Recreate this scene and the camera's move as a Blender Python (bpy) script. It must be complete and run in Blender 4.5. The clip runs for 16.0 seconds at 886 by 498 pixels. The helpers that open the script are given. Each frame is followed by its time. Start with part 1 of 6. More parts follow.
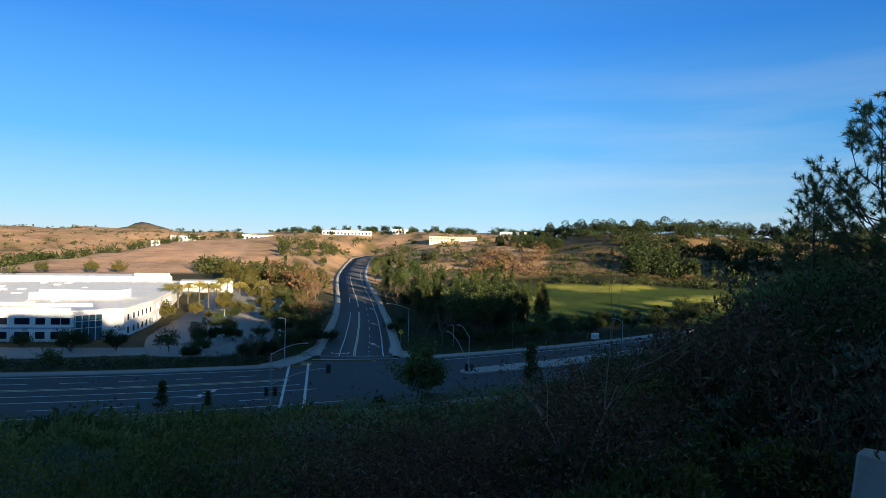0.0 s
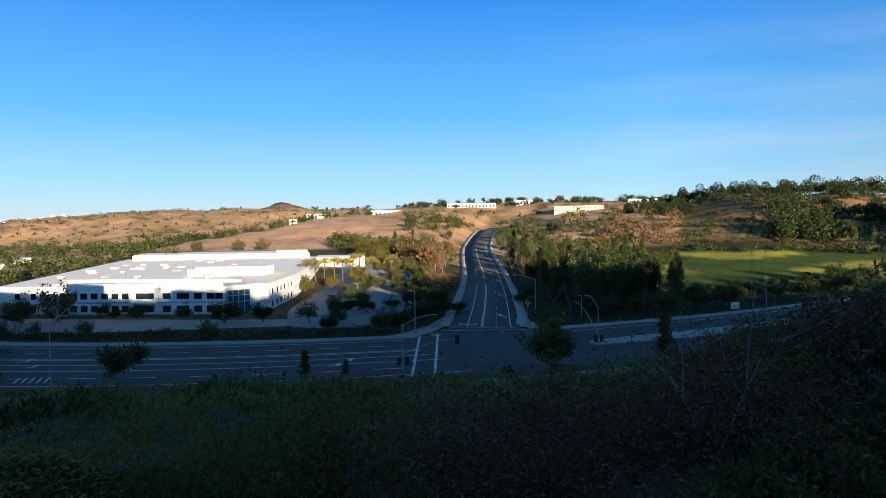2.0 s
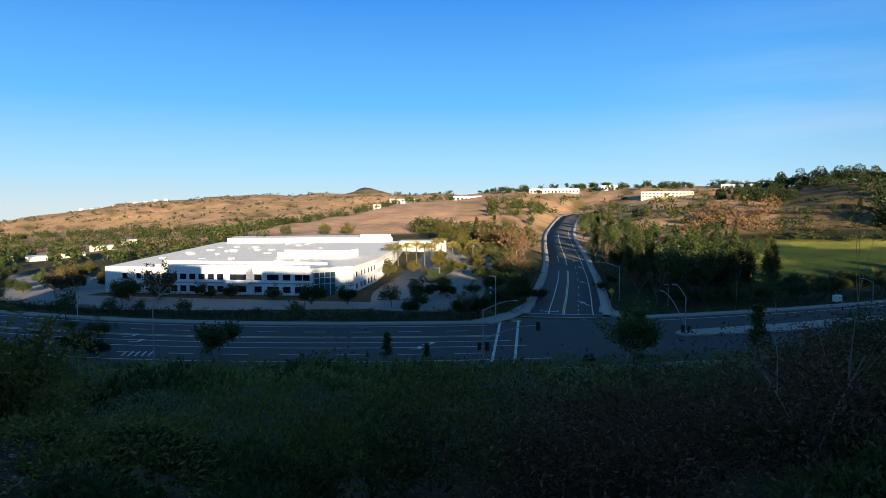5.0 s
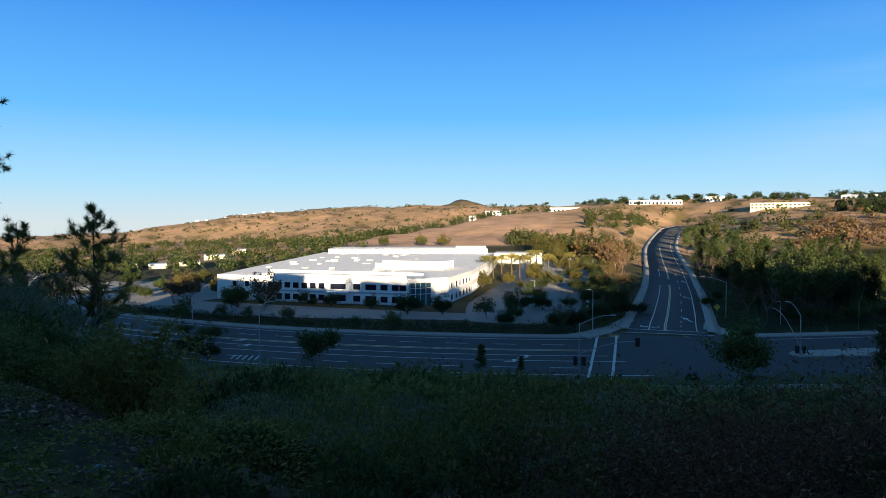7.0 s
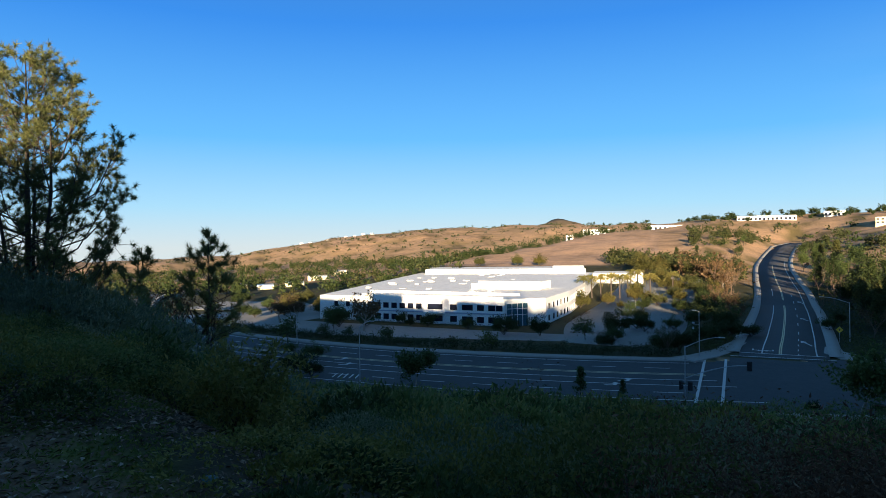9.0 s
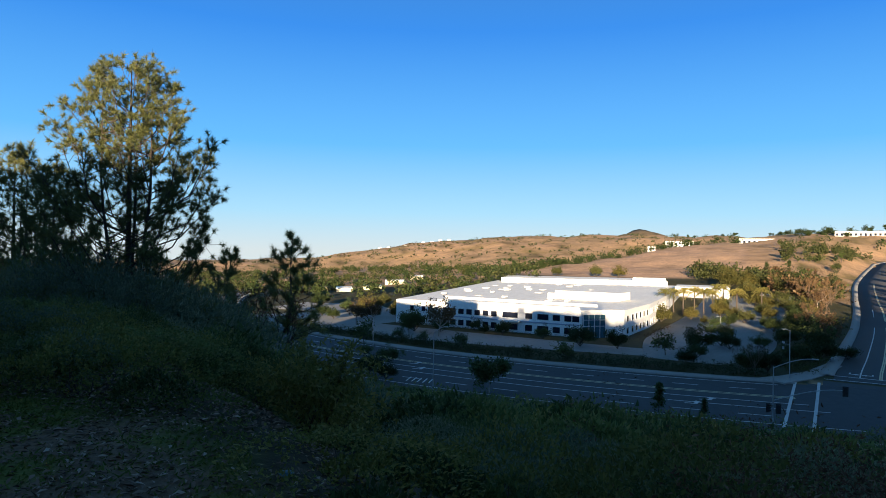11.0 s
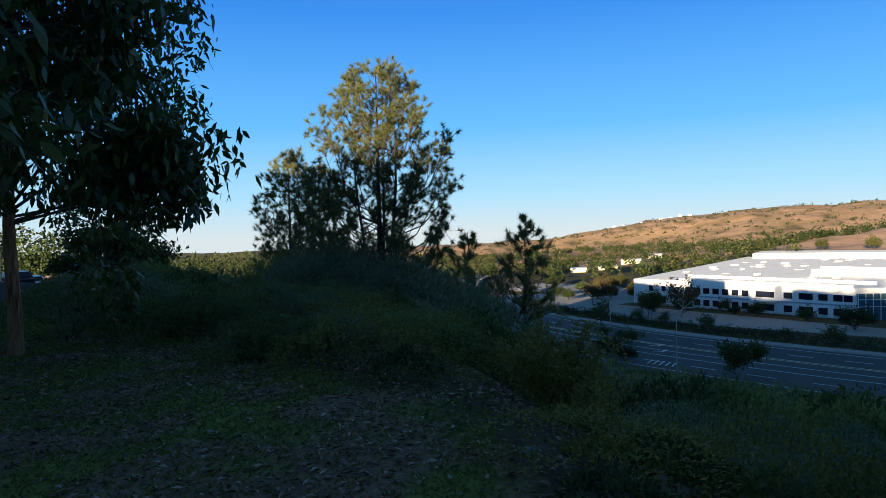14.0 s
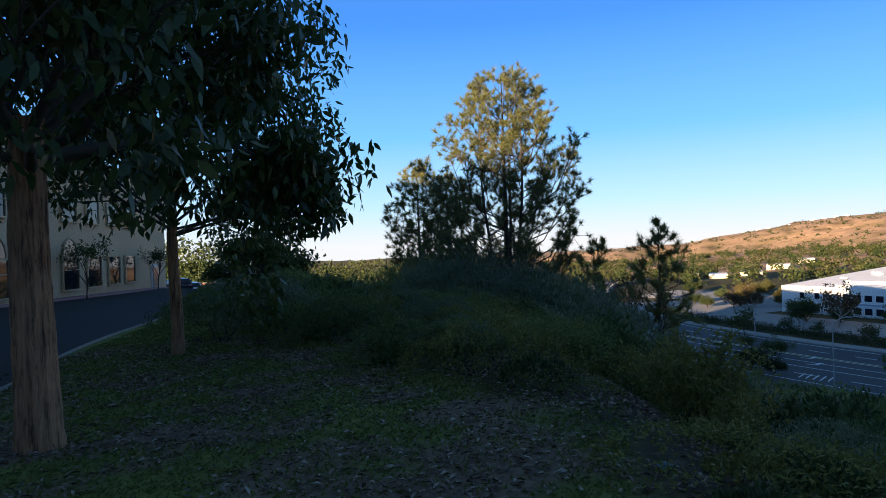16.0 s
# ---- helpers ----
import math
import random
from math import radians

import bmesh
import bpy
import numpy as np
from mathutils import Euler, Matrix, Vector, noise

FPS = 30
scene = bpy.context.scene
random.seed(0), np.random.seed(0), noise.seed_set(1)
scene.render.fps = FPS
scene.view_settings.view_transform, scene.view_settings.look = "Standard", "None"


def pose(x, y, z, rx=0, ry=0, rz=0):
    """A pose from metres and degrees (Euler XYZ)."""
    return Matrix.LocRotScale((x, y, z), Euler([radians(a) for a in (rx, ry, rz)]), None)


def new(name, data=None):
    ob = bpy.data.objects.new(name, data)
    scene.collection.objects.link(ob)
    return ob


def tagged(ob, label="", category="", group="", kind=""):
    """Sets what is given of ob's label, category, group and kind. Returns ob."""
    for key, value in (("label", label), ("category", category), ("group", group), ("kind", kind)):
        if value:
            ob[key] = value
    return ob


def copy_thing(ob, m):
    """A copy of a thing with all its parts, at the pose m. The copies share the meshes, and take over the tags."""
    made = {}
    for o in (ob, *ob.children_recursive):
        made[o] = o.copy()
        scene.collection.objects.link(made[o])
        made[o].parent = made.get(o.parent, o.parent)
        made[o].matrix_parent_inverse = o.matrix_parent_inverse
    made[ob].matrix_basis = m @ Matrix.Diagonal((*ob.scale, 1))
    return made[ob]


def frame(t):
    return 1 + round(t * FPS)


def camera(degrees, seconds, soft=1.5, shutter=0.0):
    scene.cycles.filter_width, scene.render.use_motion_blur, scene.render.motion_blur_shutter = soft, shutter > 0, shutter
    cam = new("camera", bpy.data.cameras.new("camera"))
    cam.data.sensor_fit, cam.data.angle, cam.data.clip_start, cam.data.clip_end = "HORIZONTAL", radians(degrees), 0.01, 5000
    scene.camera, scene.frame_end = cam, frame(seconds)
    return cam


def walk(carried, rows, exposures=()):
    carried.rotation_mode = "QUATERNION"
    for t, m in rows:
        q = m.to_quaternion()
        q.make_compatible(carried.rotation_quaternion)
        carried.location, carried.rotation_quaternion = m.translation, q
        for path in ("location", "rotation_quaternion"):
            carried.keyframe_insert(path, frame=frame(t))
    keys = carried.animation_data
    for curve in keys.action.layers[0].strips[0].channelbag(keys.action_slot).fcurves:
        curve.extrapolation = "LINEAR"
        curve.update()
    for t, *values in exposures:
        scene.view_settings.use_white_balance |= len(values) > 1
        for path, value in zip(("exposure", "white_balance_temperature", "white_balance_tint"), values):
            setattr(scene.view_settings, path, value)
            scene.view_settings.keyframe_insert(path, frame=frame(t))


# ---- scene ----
cam = camera(68.0, 16.0, 0.6)
EYE = (0.0, 0.0, 24.0)
TURNS = [
    (0.0, 90.70, -1.24, -0.17),
    (0.5, 89.66, -1.34, 2.42),
    (1.0, 88.22, -1.04, 5.79),
    (1.5, 87.77, -0.30, 8.99),
    (2.0, 88.14, 0.46, 10.67),
    (2.5, 88.42, 0.69, 11.85),
    (3.0, 88.30, 0.70, 12.20),
    (3.5, 87.71, 0.63, 13.29),
    (4.0, 87.35, 0.46, 15.27),
    (6.5, 87.14, 0.11, 22.75),
    (7.0, 87.94, -0.01, 26.08),
    (7.5, 87.71, -0.49, 28.55),
    (8.0, 88.28, -0.49, 30.82),
    (8.5, 89.14, 0.22, 32.79),
    (11.0, 90.35, -0.92, 41.10),
    (11.5, 90.27, -1.36, 43.68),
    (12.0, 90.12, -0.75, 46.35),
    (12.5, 90.00, 0.46, 48.64),
    (13.0, 89.50, 0.93, 51.79),
    (13.5, 89.40, 0.79, 56.65),
    (14.0, 88.79, 1.41, 61.21),
    (14.5, 88.33, 1.83, 64.51),
    (15.0, 88.89, 1.40, 67.32),
    (15.5, 88.96, 1.20, 69.73),
    (16.0, 89.69, 2.10, 72.25),
]
walk(cam, [(t, pose(*EYE, rx, ry, rz)) for t, rx, ry, rz in TURNS],
     [(0.0, 1.69, 6500, 10), (8.0, 1.62, 6500, 10), (11.0, 1.64, 6500, 10), (12.5, 1.62, 6500, 10), (13.5, 1.62, 6500, 10), (14.5, 1.75, 6550, 12), (15.5, 1.88, 6800, 18), (16.0, 1.95, 6950, 22)])

# ---- sky and sun: late afternoon, the sun low behind the hill ----
SUN_AZ, SUN_EL = 30.0, 7.0     # sun stands behind and to the right: towards (sin, -cos)
world = bpy.data.worlds.new("sky")
scene.world = world
world.use_nodes = True
wn, wl = world.node_tree.nodes, world.node_tree.links
wn.clear()
sky = wn.new("ShaderNodeTexSky")
sky.sky_type = 'NISHITA'
sky.sun_disc = False
sky.sun_elevation = radians(SUN_EL)
sky.sun_rotation = radians(180 - SUN_AZ)
sky.altitude = 100
sky.air_density, sky.dust_density, sky.ozone_density = 1.0, 0.3, 3.0
# clear winter air: the dome deepens from pale at the horizon to strong blue overhead, with a thin veil of high cloud
tc = wn.new("ShaderNodeTexCoord")
sep = wn.new("ShaderNodeSeparateXYZ")
wl.new(tc.outputs["Generated"], sep.inputs[0])
dome = wn.new("ShaderNodeValToRGB")
stops = [(0.0, (4.7, 5.4, 5.7)), (0.06, (2.75, 5.0, 6.7)), (0.16, (0.9, 3.5, 7.0)), (0.32, (0.24, 1.85, 5.9)), (0.55, (0.4, 1.25, 2.6)), (1.0, (0.4, 0.88, 1.5))]
while len(dome.color_ramp.elements) < len(stops):
    dome.color_ramp.elements.new(0.5)
for e, (p, c) in zip(dome.color_ramp.elements, stops):
    e.position, e.color = p, (c[0] / 8, c[1] / 8, c[2] / 8, 1)
wl.new(sep.outputs["Z"], dome.inputs[0])
gain = wn.new("ShaderNodeMix")
gain.data_type, gain.blend_type = "RGBA", "MULTIPLY"
gain.inputs[0].default_value = 1.0
gain.inputs[7].default_value = (8, 8, 8, 1)
wl.new(dome.outputs[0], gain.inputs[6])
both = wn.new("ShaderNodeMix")
both.data_type = "RGBA"
both.inputs[0].default_value = 0.9
wl.new(sky.outputs[0], both.inputs[6])
wl.new(gain.outputs[2], both.inputs[7])
stretch = wn.new("ShaderNodeMapping")
stretch.inputs["Rotation"].default_value = (0, radians(9), radians(-15))
stretch.inputs["Scale"].default_value = (1.6, 1.6, 16)
wl.new(tc.outputs["Generated"], stretch.inputs["Vector"])
veil = wn.new("ShaderNodeTexNoise")
veil.inputs["Scale"].default_value, veil.inputs["Detail"].default_value = 1.6, 6
wl.new(stretch.outputs[0], veil.inputs["Vector"])
thin = wn.new("ShaderNodeMapRange")
thin.inputs["From Min"].default_value, thin.inputs["From Max"].default_value = 0.36, 0.66
thin.inputs["To Max"].default_value = 0.5
wl.new(veil.outputs[0], thin.inputs["Value"])
side = wn.new("ShaderNodeMapRange")      # the veil lies towards the right-hand quarter of the sky
side.inputs["From Min"].default_value, side.inputs["From Max"].default_value = -0.1, 0.5
wl.new(sep.outputs["X"], side.inputs["Value"])
low = wn.new("ShaderNodeMapRange")
low.inputs["From Min"].default_value, low.inputs["From Max"].default_value = 0.3, 0.1
wl.new(sep.outputs["Z"], low.inputs["Value"])
amt = wn.new("ShaderNodeMath")
amt.operation = "MULTIPLY"
wl.new(thin.outputs[0], amt.inputs[0])
wl.new(side.outputs[0], amt.inputs[1])
amt2 = wn.new("ShaderNodeMath")
amt2.operation = "MULTIPLY"
wl.new(amt.outputs[0], amt2.inputs[0])
wl.new(low.outputs[0], amt2.inputs[1])
cloud = wn.new("ShaderNodeMix")
cloud.data_type = "RGBA"
cloud.inputs[7].default_value = (4.6, 5.4, 6.2, 1)
wl.new(amt2.outputs[0], cloud.inputs[0])
wl.new(both.outputs[2], cloud.inputs[6])
deep = wn.new("ShaderNodeMapRange")       # the dome is deeper blue away from the sun's glow, to the right
deep.inputs["From Min"].default_value, deep.inputs["From Max"].default_value = 0.12, 0.55
deep.inputs["To Min"].default_value, deep.inputs["To Max"].default_value = 1.0, 0.76
wl.new(sep.outputs["X"], deep.inputs["Value"])
shade = wn.new("ShaderNodeMix")
shade.data_type, shade.blend_type = "RGBA", "MULTIPLY"
shade.inputs[0].default_value = 1.0
wl.new(cloud.outputs[2], shade.inputs[6])
wl.new(deep.outputs[0], shade.inputs[7])
bg = wn.new("ShaderNodeBackground")
bg.inputs["Strength"].default_value = 0.05
wout = wn.new("ShaderNodeOutputWorld")
wl.new(shade.outputs[2], bg.inputs[0])
wl.new(bg.outputs[0], wout.inputs[0])

sun = new("sun", bpy.data.lights.new("sun", "SUN"))
sun.data.energy = 5.0
sun.data.angle = radians(0.6)
sun.data.color = (1.0, 0.79, 0.53)
sd = Vector((math.sin(radians(SUN_AZ)) * math.cos(radians(SUN_EL)), -math.cos(radians(SUN_AZ)) * math.cos(radians(SUN_EL)), math.sin(radians(SUN_EL))))
sun.matrix_world = Matrix.Translation((60, -100, 80)) @ sd.to_track_quat("Z", "Y").to_matrix().to_4x4()


# ---- materials ----
def ramp(nt, fac, stops):
    n = nt.nodes.new("ShaderNodeValToRGB")
    while len(n.color_ramp.elements) < len(stops):
        n.color_ramp.elements.new(0.5)
    for e, (p, c) in zip(n.color_ramp.elements, stops):
        e.position, e.color = p, (*c, 1)
    nt.links.new(fac, n.inputs[0])
    return n.outputs[0]


def noise_tex(nt, vec, scale, detail=4.0, rough=0.6):
    n = nt.nodes.new("ShaderNodeTexNoise")
    n.inputs["Scale"].default_value, n.inputs["Detail"].default_value, n.inputs["Roughness"].default_value = scale, detail, rough
    nt.links.new(vec, n.inputs["Vector"])
    return n.outputs[0]


def mix(nt, fac, a, b, mode="MIX"):
    n = nt.nodes.new("ShaderNodeMix")
    n.data_type, n.blend_type = "RGBA", mode
    for sock, v in ((n.inputs[0], fac), (n.inputs[6], a), (n.inputs[7], b)):
        if isinstance(v, (int, float)):
            sock.default_value = v
        elif isinstance(v, tuple):
            sock.default_value = (*v, 1)
        else:
            nt.links.new(v, sock)
    return n.outputs[2]


def shader(name):
    m = bpy.data.materials.new(name)
    m.use_nodes = True
    nt = m.node_tree
    b = nt.nodes["Principled BSDF"]
    geo = nt.nodes.new("ShaderNodeNewGeometry")
    return m, nt, b, geo


def bump(nt, b, height, strength, dist):
    n = nt.nodes.new("ShaderNodeBump")
    n.inputs["Strength"].default_value, n.inputs["Distance"].default_value = strength, dist
    nt.links.new(height, n.inputs["Height"])
    nt.links.new(n.outputs[0], b.inputs["Normal"])


def surface(name, c1, c2, scale=1.0, rough=0.8, fine=8.0, relief=0.3, depth=0.02, metal=0.0):
    """A surface of two tones, mottled at two scales, with fine relief."""
    m, nt, b, geo = shader(name)
    big = noise_tex(nt, geo.outputs["Position"], scale, 3)
    small = noise_tex(nt, geo.outputs["Position"], scale * fine, 5, 0.7)
    col = mix(nt, big, c1, c2)
    col = mix(nt, 0.5, col, ramp(nt, small, [(0.25, (0.55, 0.55, 0.55)), (0.75, (1.35, 1.35, 1.35))]), "MULTIPLY")
    nt.links.new(col, b.inputs["Base Color"])
    b.inputs["Roughness"].default_value, b.inputs["Metallic"].default_value = rough, metal
    if relief:
        bump(nt, b, small, relief, depth)
    return m


def plain(name, c, rough=0.5, metal=0.0):
    m, nt, b, geo = shader(name)
    small = noise_tex(nt, geo.outputs["Position"], 6.0, 4)
    col = mix(nt, 0.25, c, ramp(nt, small, [(0.3, (0.6, 0.6, 0.6)), (0.7, (1.3, 1.3, 1.3))]), "MULTIPLY")
    nt.links.new(col, b.inputs["Base Color"])
    b.inputs["Roughness"].default_value, b.inputs["Metallic"].default_value = rough, metal
    return m


def leaf_mat(name, c1, c2, c3=None, rough=0.65, thin=0.25, gloss=0.15):
    """Foliage: each leaf its own tone, each plant its own cast, a little light through the blade."""
    m, nt, b, geo = shader(name)
    info = nt.nodes.new("ShaderNodeObjectInfo")
    col = ramp(nt, geo.outputs["Random Per Island"], [(0.0, c1), (0.75, c2), (1.0, c3 or c2)])
    tone = ramp(nt, info.outputs["Random"], [(0.0, (0.7, 0.75, 0.75)), (1.0, (1.3, 1.2, 1.1))])
    col = mix(nt, 1.0, col, tone, "MULTIPLY")
    nt.links.new(col, b.inputs["Base Color"])
    b.inputs["Roughness"].default_value = rough
    b.inputs["Specular IOR Level"].default_value = gloss
    tr = nt.nodes.new("ShaderNodeBsdfTranslucent")
    nt.links.new(col, tr.inputs[0])
    ms = nt.nodes.new("ShaderNodeMixShader")
    ms.inputs[0].default_value = thin
    out = nt.nodes["Material Output"]
    nt.links.new(b.outputs[0], ms.inputs[1])
    nt.links.new(tr.outputs[0], ms.inputs[2])
    nt.links.new(ms.outputs[0], out.inputs[0])
    return m


def ground_mat():
    """Soil, dry grass, turf and litter, by the zones of the sheet, with tufts and paths of their own."""
    m, nt, b, geo = shader("ground_soil_and_grass")
    zone = nt.nodes.new("ShaderNodeVertexColor")
    zone.layer_name = "zone"
    p = geo.outputs["Position"]
    huge, big, mid, small = noise_tex(nt, p, 0.006, 5, 0.65), noise_tex(nt, p, 0.04, 5, 0.7), noise_tex(nt, p, 0.6, 5, 0.7), noise_tex(nt, p, 9.0, 4, 0.7)
    col = mix(nt, 0.6, zone.outputs[0], ramp(nt, big, [(0.34, (0.42, 0.45, 0.42)), (0.5, (1, 1, 1)), (0.66, (1.35, 1.28, 1.15))]), "MULTIPLY")
    col = mix(nt, 0.5, col, ramp(nt, huge, [(0.35, (0.6, 0.68, 0.62)), (0.6, (1.25, 1.2, 1.15))]), "MULTIPLY")
    col = mix(nt, 0.6, col, ramp(nt, mid, [(0.3, (0.55, 0.55, 0.55)), (0.7, (1.4, 1.4, 1.35))]), "MULTIPLY")
    col = mix(nt, 0.6, col, ramp(nt, small, [(0.3, (0.5, 0.5, 0.5)), (0.7, (1.5, 1.45, 1.4))]), "MULTIPLY")
    nt.links.new(col, b.inputs["Base Color"])
    b.inputs["Roughness"].default_value = 0.95
    b.inputs["Specular IOR Level"].default_value = 0.1
    bump(nt, b, small, 0.5, 0.05)
    return m


def asphalt_mat():
    m, nt, b, geo = shader("asphalt")
    p = geo.outputs["Position"]
    big, mid, small = noise_tex(nt, p, 0.05, 4, 0.6), noise_tex(nt, p, 0.8, 5, 0.7), noise_tex(nt, p, 60.0, 3, 0.7)
    col = mix(nt, big, (0.04, 0.04, 0.042), (0.065, 0.063, 0.062))
    col = mix(nt, 0.5, col, ramp(nt, mid, [(0.35, (0.7, 0.7, 0.7)), (0.7, (1.25, 1.25, 1.25))]), "MULTIPLY")
    col = mix(nt, 0.5, col, ramp(nt, small, [(0.3, (0.6, 0.6, 0.6)), (0.7, (1.4, 1.4, 1.4))]), "MULTIPLY")
    nt.links.new(col, b.inputs["Base Color"])
    b.inputs["Roughness"].default_value = 0.85
    bump(nt, b, small, 0.3, 0.01)
    return m


def furrowed(name, dark, light):
    """Bark with long upright cracks between pale plates."""
    m, nt, b, geo = shader(name)
    mp = nt.nodes.new("ShaderNodeMapping")
    mp.inputs["Scale"].default_value = (26, 26, 2.6)
    nt.links.new(geo.outputs["Position"], mp.inputs["Vector"])
    crack = noise_tex(nt, mp.outputs[0], 1.0, 5, 0.65)
    plate = noise_tex(nt, geo.outputs["Position"], 4.0, 4, 0.6)
    col = mix(nt, plate, dark, light)
    col = mix(nt, 0.9, col, ramp(nt, crack, [(0.36, (0.16, 0.14, 0.13)), (0.5, (0.85, 0.85, 0.85)), (0.7, (1.3, 1.25, 1.2))]), "MULTIPLY")
    nt.links.new(col, b.inputs["Base Color"])
    b.inputs["Roughness"].default_value = 0.95
    bump(nt, b, crack, 1.0, 0.03)
    return m


M = dict(
    ground=ground_mat(), asphalt=asphalt_mat(),
    concrete=surface("concrete", (0.28, 0.27, 0.25), (0.36, 0.34, 0.31), 0.3, 0.85, 12),
    lot=surface("worn_lot_paving", (0.22, 0.215, 0.2), (0.32, 0.31, 0.29), 0.06, 0.9, 14),
    paint=surface("road_paint_white", (0.5, 0.5, 0.48), (0.66, 0.65, 0.62), 0.5, 0.7, 20, 0.1),
    yellow=surface("road_paint_yellow", (0.6, 0.5, 0.3), (0.7, 0.58, 0.33), 0.5, 0.7, 20, 0.1),
    white_wall=surface("white_render", (0.76, 0.76, 0.75), (0.84, 0.83, 0.81), 0.15, 0.7, 18, 0.1),
    roof=surface("white_roof_membrane", (0.9, 0.86, 0.77), (0.96, 0.93, 0.86), 0.05, 0.8, 12, 0.1),
    grey_band=plain("blue_grey_band", (0.36, 0.4, 0.5), 0.6),
    beige_wall=surface("beige_render", (0.58, 0.36, 0.2), (0.66, 0.43, 0.25), 0.3, 0.85, 25, 0.2),
    cream_wall=surface("cream_render", (0.62, 0.54, 0.36), (0.72, 0.63, 0.43), 0.05, 0.8, 12, 0.1),
    dark_glass=plain("dark_tinted_glass", (0.012, 0.016, 0.03), 0.08),
    blue_glass=plain("blue_green_glass", (0.04, 0.11, 0.15), 0.06),
    steel=plain("galvanised_steel", (0.42, 0.43, 0.44), 0.45, 0.6),
    dark_metal=plain("dark_metal", (0.02, 0.021, 0.022), 0.5),
    bark=surface("grey_brown_bark", (0.05, 0.038, 0.03), (0.1, 0.075, 0.058), 1.5, 0.95, 8, 0.6, 0.03),
    pale_bark=surface("pale_bark", (0.26, 0.22, 0.18), (0.36, 0.3, 0.25), 1.5, 0.9, 8, 0.5, 0.03),
    twig_bark=surface("reddish_twig_bark", (0.1, 0.065, 0.045), (0.18, 0.12, 0.085), 1.5, 0.95, 8, 0.4, 0.02),
    leaf_dark=leaf_mat("dark_evergreen_leaf", (0.036, 0.06, 0.02), (0.078, 0.112, 0.036), (0.12, 0.15, 0.055), 0.6, 0.35, 0.2),
    leaf_olive=leaf_mat("olive_leaf", (0.042, 0.052, 0.018), (0.085, 0.09, 0.03), (0.13, 0.12, 0.045)),
    leaf_gold=leaf_mat("yellow_green_leaf", (0.06, 0.06, 0.018), (0.11, 0.098, 0.028), (0.16, 0.135, 0.045)),
    leaf_russet=leaf_mat("russet_leaf", (0.075, 0.05, 0.026), (0.14, 0.088, 0.046), (0.19, 0.135, 0.08)),
    leaf_scrub=leaf_mat("scrub_leaf", (0.075, 0.11, 0.034), (0.15, 0.195, 0.06), (0.21, 0.22, 0.09), 0.6, 0.4, 0.25),
    leaf_sage=leaf_mat("grey_sage_leaf", (0.095, 0.125, 0.078), (0.165, 0.205, 0.13), (0.23, 0.265, 0.185), 0.6, 0.4, 0.25),
    leaf_dry=leaf_mat("dry_brown_twig", (0.1, 0.052, 0.034), (0.18, 0.098, 0.064), (0.3, 0.22, 0.16), 0.75, 0.25, 0.12),
    leaf_gum=leaf_mat("glossy_gum_leaf", (0.034, 0.06, 0.015), (0.066, 0.105, 0.026), (0.15, 0.16, 0.045), 0.42, 0.25, 0.4),
    leaf_bush=leaf_mat("bright_bush_leaf", (0.14, 0.135, 0.032), (0.25, 0.225, 0.06), (0.34, 0.3, 0.1), 0.55, 0.4, 0.25),
    needle=leaf_mat("pine_needle", (0.11, 0.135, 0.055), (0.175, 0.19, 0.075), (0.25, 0.235, 0.085), 0.5, 0.4),
    palm=leaf_mat("palm_frond", (0.12, 0.12, 0.035), (0.21, 0.19, 0.06), (0.28, 0.24, 0.09)),
)
# ---- the lie of the land: z as a function of plan position; the eye is over the origin at z = 24 ----
EYE_Z = 24.0
TOP_Z = 22.4


def smooth(a, b, v):
    q = np.clip((v - a) / (b - a), 0, 1)
    return q * q * (3 - 2 * q)


def kerb_y(x):
    """Far kerb of the boulevard, a wide curve."""
    return 160.5 + 0.62 * x + 0.0024 * x * x


def kerb_off(x, y):
    """Signed distance from the far kerb, positive beyond it."""
    xc = x
    for _ in range(4):
        s = 0.62 + 0.0048 * xc
        g = (xc - x) + (kerb_y(xc) - y) * s
        xc = xc - g / (1 + s * s + (kerb_y(xc) - y) * 0.0048 + 1e-6)
        xc = np.clip(xc, -330, 170)
    s = 0.62 + 0.0048 * xc
    return (y - kerb_y(xc)) / np.sqrt(1 + s * s) * 0.5 + 0.5 * np.sign(y - kerb_y(x)) * np.hypot(x - xc, y - kerb_y(xc))


AZ = (-60, -25, -20, -15, -10, -5, 0, 6, 12, 18, 24, 30, 36, 44, 52, 60, 80, 140)
FOOT_R = (400, 400, 400, 400, 390, 380, 360, 300, 380, 430, 430, 430, 430, 600, 600, 600, 600, 600)
FOOT_Z = (8, 8, 8, 8, 7, 4, 2, 0, 6, 10, 10, 10, 9, 2, -2, -5, -8, -10)
CREST_R = (560, 560, 540, 540, 540, 620, 660, 720, 740, 800, 720, 620, 520, 900, 1000, 1000, 1000, 1000)
CREST_E = (.5, .5, .5, 1.7, .7, 1.0, .9, -.3, .9, 1.2, .4, -.8, -1.7, -1.2, -1.8, -2, -2, -2)
SKY_R = (800, 800, 750, 750, 850, 1000, 1000, 1100, 1100, 1500, 1900, 1900, 1900, 1900, 2000, 2200, 2200, 2200)
SKY_E = (2, 2, 2.3, 2.3, 2.0, 2.1, 2.1, 2.1, 1.9, 1.45, 1.6, 1.5, 1.3, .7, -.6, -.95, -1.05, -1)
HILL_AZ = (-180, -120, -60, -25, -10, 0, 35, 50, 60, 66, 80, 95, 130, 180)
